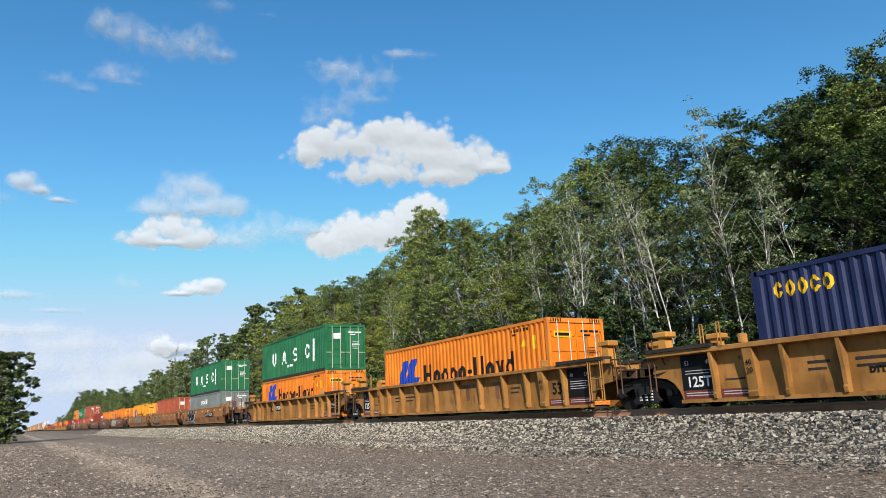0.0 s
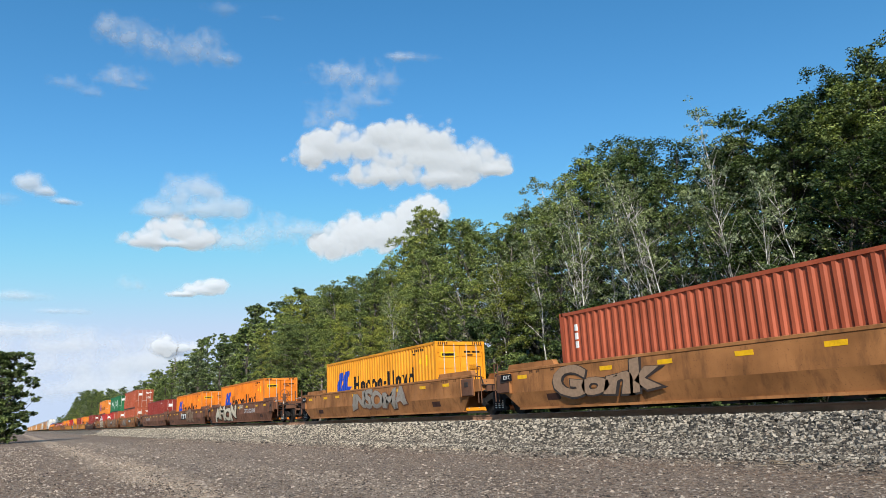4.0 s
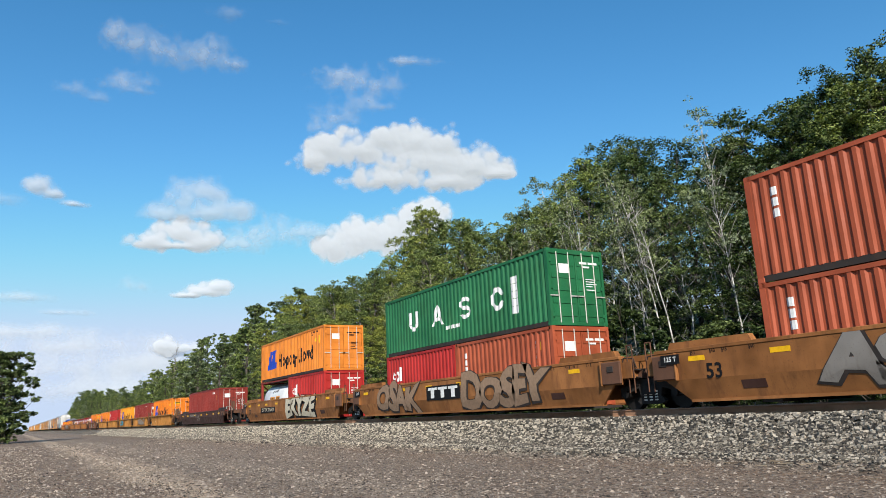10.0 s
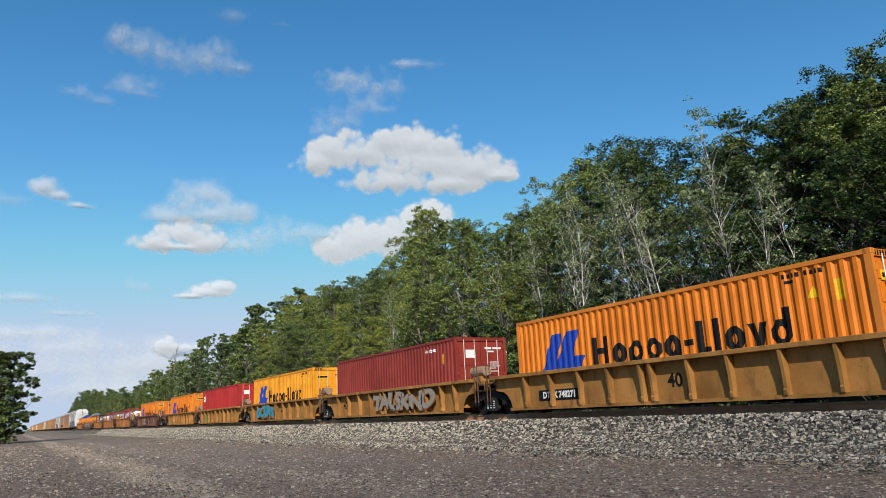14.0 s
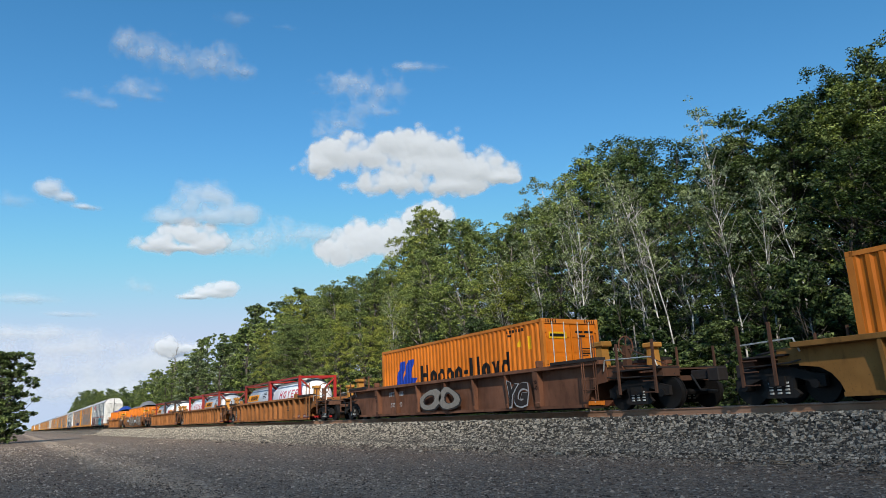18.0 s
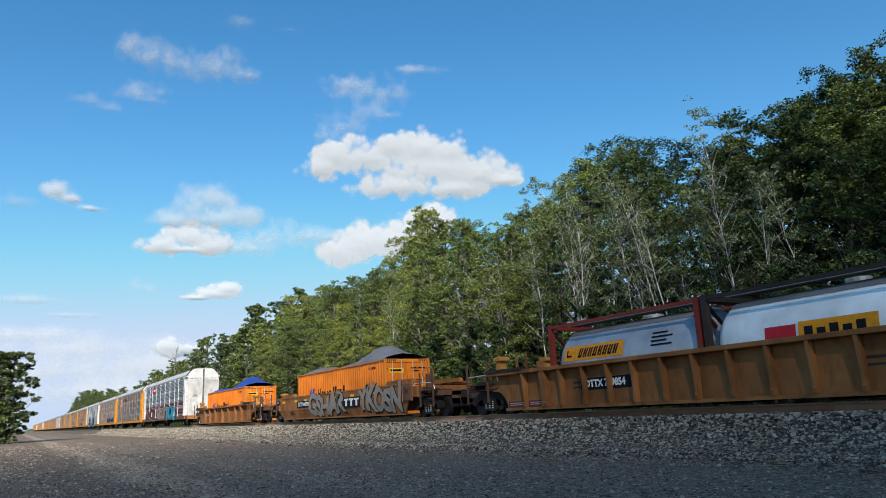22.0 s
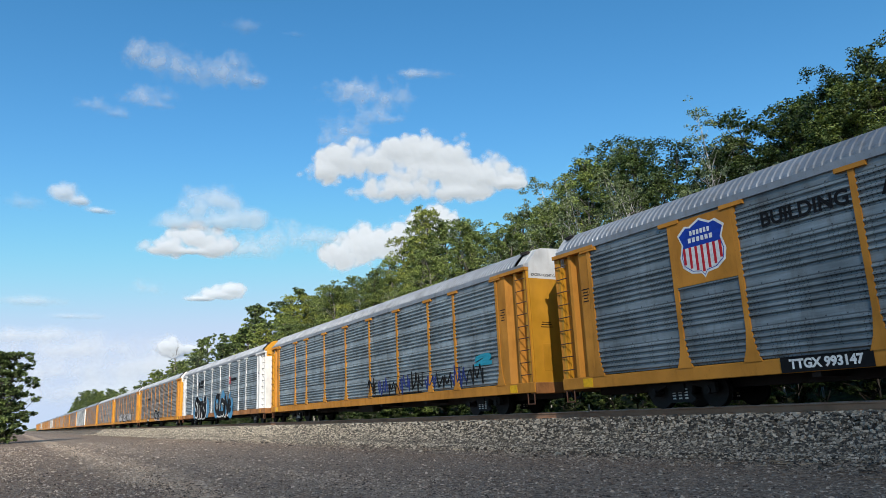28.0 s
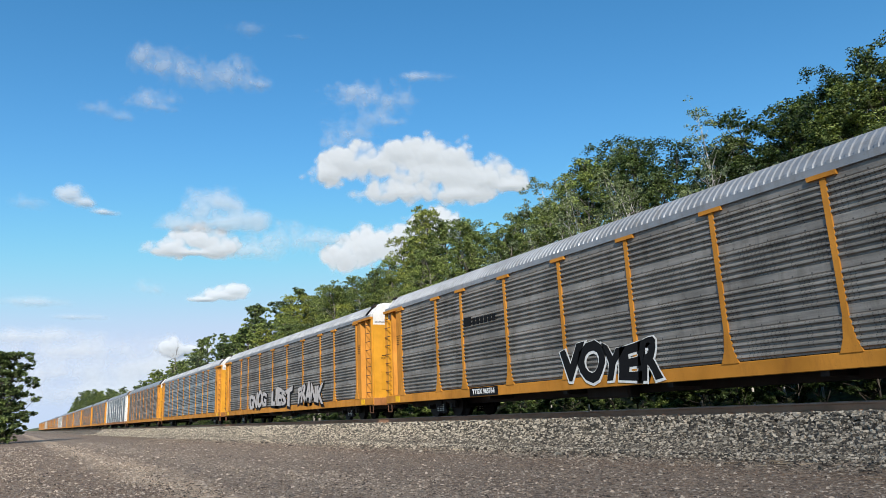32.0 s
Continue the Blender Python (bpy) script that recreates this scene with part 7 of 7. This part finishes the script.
                prism(bm, [(4.25, 3.4 - 0.3 * s), (4.4, 3.4 - 0.3 * s), (4.95, 3.4 + 0.3 * s), (4.8, 3.4 + 0.3 * s)], "y", y - 0.004 - 0.004 * (s > 0), y)
                part("emblem_stroke", bm, M["redpaint"], car)
            number_board(car, "TTGX 708160", -4.4, 0.84, -1.515, 0.26)
        if q == 4:
            tag_art(car, "VOYER", 0.1, y, 1.30, 1.1, 4.2, M["blackpaint"], M["whitepaint"], edge=0.085)
            part("emblem_bar", boxes((-7.4, -6.9, y - 0.004, y, 3.28, 3.62), *[(-6.8 + 0.26 * s, -6.6 + 0.26 * s, y - 0.004, y, 3.28, 3.52) for s in range(6)]), M["blackpaint"], car, "dark company lettering block")
            number_board(car, "TTGX 965764", -6.35, 0.84, -1.515, 0.24)
        if q == 5:
            for s, w in enumerate(("GNOG", "LIEST", "FRANK")):
                tag_art(car, w, -5.0 + 5.2 * s, y, 1.5, 1.1, 4.2, M["pale"], M["blackpaint"])


# ---------------------------------------------------------------- clouds
def cloud_material(name, fray, grain=0.011):
    m, nt, b = nodes_of(name)
    nt.nodes.remove(b)
    tc = nt.nodes.new("ShaderNodeTexCoord")
    info = nt.nodes.new("ShaderNodeObjectInfo")
    tint = nt.nodes.new("ShaderNodeSeparateColor")
    nt.links.new(info.outputs["Color"], tint.inputs[0])
    # metres along the cloud, shifted for each one
    rnd = nt.nodes.new("ShaderNodeVectorMath")
    rnd.operation = "SCALE"
    rnd.inputs[0].default_value = (900.0, 300.0, 700.0)
    nt.links.new(info.outputs["Random"], rnd.inputs["Scale"])
    co = nt.nodes.new("ShaderNodeVectorMath")
    co.operation = "ADD"
    nt.links.new(tc.outputs["Object"], co.inputs[0])
    nt.links.new(rnd.outputs[0], co.inputs[1])
    fine = noise_node(nt, grain, 7, 0.55, co.outputs[0])
    big = noise_node(nt, 0.0042, 3, 0.5, co.outputs[0])

    def op(kind, a, b2=0.0, c=0.0):
        n = nt.nodes.new("ShaderNodeMath")
        n.operation = kind
        for sock, v in zip(n.inputs, (a, b2, c)):
            if hasattr(v, "is_output"):
                nt.links.new(v, sock)
            else:
                sock.default_value = v
        return n.outputs[0]

    # the body's thickness comes with the mesh; noise frays it
    at = nt.nodes.new("ShaderNodeAttribute")
    at.attribute_name = "body"
    body = at.outputs["Fac"]
    lump = op("MULTIPLY_ADD", fine.outputs["Fac"], 1.5, -0.75)
    lump2 = op("MULTIPLY_ADD", big.outputs["Fac"], 0.9, -0.45)
    frayed = op("ADD", lump, lump2)
    # round heads, large and small, for the heaped clouds
    heads = []
    for scale, gain in ((0.013, 1.0), (0.034, 0.5)):
        bent = nt.nodes.new("ShaderNodeVectorMath")
        bent.operation = "MULTIPLY_ADD"
        nt.links.new(fine.outputs["Color"], bent.inputs[0])
        bent.inputs[1].default_value = (30.0, 30.0, 30.0)
        nt.links.new(co.outputs[0], bent.inputs[2])
        vo = nt.nodes.new("ShaderNodeTexVoronoi")
        vo.feature = "SMOOTH_F1"
        vo.inputs["Scale"].default_value, vo.inputs["Smoothness"].default_value = scale, 0.35
        nt.links.new(bent.outputs[0], vo.inputs["Vector"])
        heads.append(op("MULTIPLY", op("SUBTRACT", 0.56, vo.outputs["Distance"]), gain))
    heaped = op("ADD", op("ADD", heads[0], heads[1]), op("MULTIPLY", frayed, 0.35))
    puffy = op("ADD", op("MULTIPLY", heaped, tint.outputs["Blue"]), op("MULTIPLY", frayed, op("SUBTRACT", 1.0, tint.outputs["Blue"])))
    d = op("MULTIPLY_ADD", puffy, fray, body)
    # red: how dense, green: how soft the rim is
    clip = nt.nodes.new("ShaderNodeMapRange")
    clip.interpolation_type = "SMOOTHSTEP"
    nt.links.new(op("DIVIDE", op("SUBTRACT", d, 0.04), tint.outputs["Green"]), clip.inputs["Value"])
    rim = nt.nodes.new("ShaderNodeMapRange")
    rim.interpolation_type = "SMOOTHSTEP"
    rim.inputs["From Min"].default_value, rim.inputs["From Max"].default_value = -0.30, 0.05
    nt.links.new(body, rim.inputs["Value"])
    alpha = op("MULTIPLY", op("MULTIPLY", clip.outputs[0], rim.outputs[0]), tint.outputs["Red"])
    df = nt.nodes.new("ShaderNodeBsdfDiffuse")
    df.inputs["Color"].default_value = (0.575, 0.60, 0.65, 1)
    tl = nt.nodes.new("ShaderNodeBsdfTranslucent")
    tl.inputs["Color"].default_value = (0.60, 0.605, 0.62, 1)
    bp = nt.nodes.new("ShaderNodeBump")
    bp.inputs["Strength"].default_value, bp.inputs["Distance"].default_value = 0.06, 40.0
    nt.links.new(d, bp.inputs["Height"])
    nt.links.new(bp.outputs[0], df.inputs["Normal"])
    ms = nt.nodes.new("ShaderNodeMixShader")
    ms.inputs[0].default_value = 0.3
    nt.links.new(df.outputs[0], ms.inputs[1])
    nt.links.new(tl.outputs[0], ms.inputs[2])
    tp = nt.nodes.new("ShaderNodeBsdfTransparent")
    fin = nt.nodes.new("ShaderNodeMixShader")
    nt.links.new(alpha, fin.inputs[0])
    nt.links.new(tp.outputs[0], fin.inputs[1])
    nt.links.new(ms.outputs[0], fin.inputs[2])
    nt.links.new(fin.outputs[0], nt.nodes["Material Output"].inputs["Surface"])
    return m


CLOUD_FAR = 2600.0


def toward(az, el):
    """A direction: az degrees from -X towards +Y, el degrees up."""
    a, e = radians(az), radians(el)
    return Vector((-math.cos(a) * math.cos(e), math.sin(a) * math.cos(e), math.sin(e)))


CLOUD_MAT = cloud_material("cloud", 1.0)
VEIL_MAT = cloud_material("thin_cloud_veil", 0.18)
WISP_MAT = cloud_material("wispy_cloud", 1.6, 0.019)


def cloud_mesh(lobes, far):
    """A bulging sheet; each point knows how deep it lies inside the cloud's lobes."""
    x0, x1 = min(l[0] - 1.35 * l[2] for l in lobes), max(l[0] + 1.35 * l[2] for l in lobes)
    z0, z1 = min(l[1] - 1.35 * l[3] for l in lobes), max(l[1] + 1.35 * l[3] for l in lobes)
    nx, ny = 56, 32
    v, f, body = [], [], []
    for j in range(ny + 1):
        for i in range(nx + 1):
            x, z = x0 + (x1 - x0) * i / nx, z0 + (z1 - z0) * j / ny
            near = [1 - math.hypot((x - a) / r, (z - b) / (s if z > b else 0.8 * s)) for a, b, r, s in lobes]
            top = max(near)
            deep = top + 0.22 * math.log(sum(math.exp((n - top) / 0.22) for n in near))
            body.append(deep)
            v.append((x * far, -max(0.0, min(deep, 0.8)) * 0.003 * far, z * far))
    for j in range(ny):
        for i in range(nx):
            p = j * (nx + 1) + i
            f.append((p, p + 1, p + nx + 2, p + nx + 1))
    me = mesh_from("cloud", v, f)
    layer = me.attributes.new("body", "FLOAT", "POINT")
    layer.data.foreach_set("value", body)
    me.polygons.foreach_set("use_smooth", [True] * len(f))
    me.materials.append(CLOUD_MAT)
    return me


def facing(place, d):
    """Upright, its face turned back along d."""
    side = Vector((0, 0, 1)).cross(-d).normalized()
    return Matrix.Translation(place) @ Matrix((side, d, (-d).cross(side))).transposed().to_4x4()


def cloud(az, el, daz, del_, dense, soft, puffy, lobes):
    """A cloud at azimuth and elevation, its drift over the clip, how dense, soft and puffy it is, and its lobes (x, z, half width, half height) in parts of its distance."""
    far = CLOUD_FAR + 2 * len(CLOUD_ROWS)
    wisp = puffy < 0.35 and el > 9
    if wisp:
        lobes = [(a, b, 1.35 * w, 1.6 * h) for a, b, w, h in lobes]
    ob = new("cloud", cloud_mesh(lobes, far))
    ob.color = (dense, soft * (1.25 if wisp else 1.0), puffy, 1)
    if wisp:
        ob.data.materials[0] = WISP_MAT
    tagged(ob, "white fair-weather cloud drifting in the blue sky" if dense > 0.75 else "thin wispy white cloud in the blue sky", "cloud", "clouds in the sky")
    rows = []
    for t, p, q in ((0, az, el), (SECONDS, az + daz, el + del_)):
        d = toward(p, q)
        rows.append((t, facing(Vector(EYE) + d * far, d)))
    CLOUD_ROWS.append((ob, rows))
    ob.matrix_basis = rows[0][1]


def build_clouds():
    cloud(27.66, 20.74, 1.60, -1.55, 1.00, 0.55, 1.0, ((-0.1312, 0.0009, 0.0363, 0.0207), (-0.1079, 0.0182, 0.0314, 0.0276), (-0.0651, 0.0128, 0.0440, 0.0312), (-0.0292, 0.0279, 0.0373, 0.0277), (0.0142, 0.0212, 0.0355, 0.0278), (0.0537, 0.0171, 0.0337, 0.0278), (0.0248, -0.0074, 0.0968, 0.0350), (0.0875, -0.0147, 0.0507, 0.0263), (0.1222, -0.0250, 0.0295, 0.0114), (-0.0232, -0.0294, 0.0614, 0.0194), (0.0550, -0.0341, 0.0525, 0.0194)))
    cloud(25.72, 14.68, 1.09, -1.12, 1.00, 0.50, 1.0, ((-0.0696, -0.0148, 0.0297, 0.0300), (-0.0320, -0.0059, 0.0406, 0.0319), (0.0035, -0.0044, 0.0408, 0.0320), (0.0356, 0.0065, 0.0446, 0.0355), (0.0640, 0.0173, 0.0402, 0.0391)))
    cloud(10.65, 16.63, 1.82, -1.11, 0.62, 0.90, 0.6, ((-0.0214, 0.0051, 0.0399, 0.0317), (0.0139, 0.0181, 0.0368, 0.0270), (0.0435, -0.0019, 0.0373, 0.0205), (-0.0417, -0.0132, 0.0391, 0.0149), (0.0074, -0.0086, 0.0653, 0.0169)))
    cloud(9.32, 13.83, 1.88, -0.69, 0.97, 0.55, 1.0, ((-0.0292, -0.0016, 0.0327, 0.0166), (0.0053, 0.0088, 0.0401, 0.0235), (0.0292, -0.0009, 0.0341, 0.0169), (-0.0047, -0.0065, 0.0558, 0.0084)))
    cloud(17.29, 14.40, 1.60, -0.77, 0.55, 1.00, 0.3, ((-0.0287, 0.0007, 0.0509, 0.0173), (0.0244, 0.0057, 0.0433, 0.0114), (-0.0582, -0.0113, 0.0585, 0.0103), (0.0646, 0.0040, 0.0227, 0.0053)))
    cloud(8.38, 28.37, 3.00, -1.90, 0.50, 1.00, 0.2, ((-0.0762, 0.0072, 0.0173, 0.0136), (-0.0472, 0.0002, 0.0281, 0.0154), (-0.0136, -0.0062, 0.0351, 0.0172), (0.0275, -0.0048, 0.0362, 0.0159), (0.0468, 0.0093, 0.0127, 0.0095), (0.0685, -0.0102, 0.0241, 0.0073)))
    cloud(1.89, 24.23, 2.63, -1.64, 0.30, 0.90, 0.2, ((-0.0118, 0.0033, 0.0224, 0.0092), (0.0120, -0.0034, 0.0157, 0.0054)))
    cloud(5.53, 25.25, 2.67, -1.53, 0.42, 0.90, 0.2, ((-0.0121, 0.0002, 0.0281, 0.0117), (0.0143, 0.0052, 0.0212, 0.0103), (-0.0019, -0.0055, 0.0299, 0.0055)))
    cloud(0.34, 16.59, 3.00, -0.60, 0.75, 0.70, 0.6, ((-0.0183, 0.0086, 0.0220, 0.0170), (-0.0017, 0.0005, 0.0188, 0.0109), (0.0203, -0.0094, 0.0192, 0.0071)))
    cloud(-2.72, 15.77, 2.10, -0.16, 0.32, 1.00, 0.2, ((0.0000, 0.0000, 0.0222, 0.0083),))
    cloud(23.81, 25.67, 1.51, -1.74, 0.48, 1.00, 0.1, ((0.0763, 0.0472, 0.0353, 0.0058), (0.0034, 0.0169, 0.0487, 0.0168), (-0.0242, 0.0272, 0.0295, 0.0100), (-0.0065, -0.0104, 0.0293, 0.0119), (-0.0297, -0.0258, 0.0307, 0.0171), (-0.0458, -0.0444, 0.0220, 0.0120), (0.0288, -0.0137, 0.0208, 0.0051)))
    cloud(11.29, 9.93, 1.80, -0.41, 0.92, 0.50, 0.8, ((0.0010, -0.0005, 0.0357, 0.0110), (0.0174, 0.0057, 0.0246, 0.0119), (-0.0181, -0.0052, 0.0256, 0.0059)))
    cloud(6.92, 10.19, 1.43, -0.30, 0.38, 1.00, 0.3, ((0.0000, 0.0000, 0.0245, 0.0098),))
    cloud(0.48, 8.73, 1.26, -0.44, 0.42, 1.00, 0.1, ((-0.0216, 0.0085, 0.0614, 0.0107), (0.0220, -0.0088, 0.0423, 0.0062)))
    cloud(3.31, 4.89, 0.73, -0.41, 0.80, 1.20, 0.1, ((-0.0655, 0.0331, 0.1187, 0.0152), (0.0028, 0.0156, 0.1422, 0.0235), (-0.0326, -0.0096, 0.1673, 0.0344), (0.0755, -0.0043, 0.0772, 0.0274), (0.0248, -0.0363, 0.1990, 0.0265)))
    cloud(10.35, 5.86, 0.60, -0.09, 0.92, 0.50, 1.0, ((-0.0207, -0.0017, 0.0233, 0.0164), (0.0016, -0.0049, 0.0300, 0.0124)))
    cloud(14.48, 31.04, 2.39, -1.40, 0.20, 1.00, 0.1, ((-0.0284, 0.0021, 0.0269, 0.0093), (0.0288, -0.0026, 0.0195, 0.0048)))
    # a cloud that drifts before the sun and shades the near end of the lot
    far = 700.0
    ob = new("cloud", cloud_mesh(((0.0, 0.0, 0.16, 0.115), (-0.11, -0.032, 0.20, 0.115)), far))
    ob.color = (0.97, 0.48, 0.3, 1)
    ob.data.materials[0] = VEIL_MAT
    tagged(ob, "white cloud drifting before the sun", "cloud", "clouds in the sky")
    rows = [(t, facing(Vector((SHADE_X, 8.4 * (t - 24.9), 0)) + SUN * far, SUN)) for t in (0, SECONDS)]
    CLOUD_ROWS.append((ob, rows))
    ob.matrix_basis = rows[0][1]


SHADE_X = 70.5
CLOUD_ROWS = []


def motions():
    for thing, x, y, z in MOVERS:
        walk(thing, [(0, pose(x, y, z)), (SECONDS, pose(x + SPEED * SECONDS, y, z))])
    for thing, rows in CLOUD_ROWS:
        walk(thing, rows)


build_ground()
build_track()
build_wood()
build_train()
build_clouds()
motions()
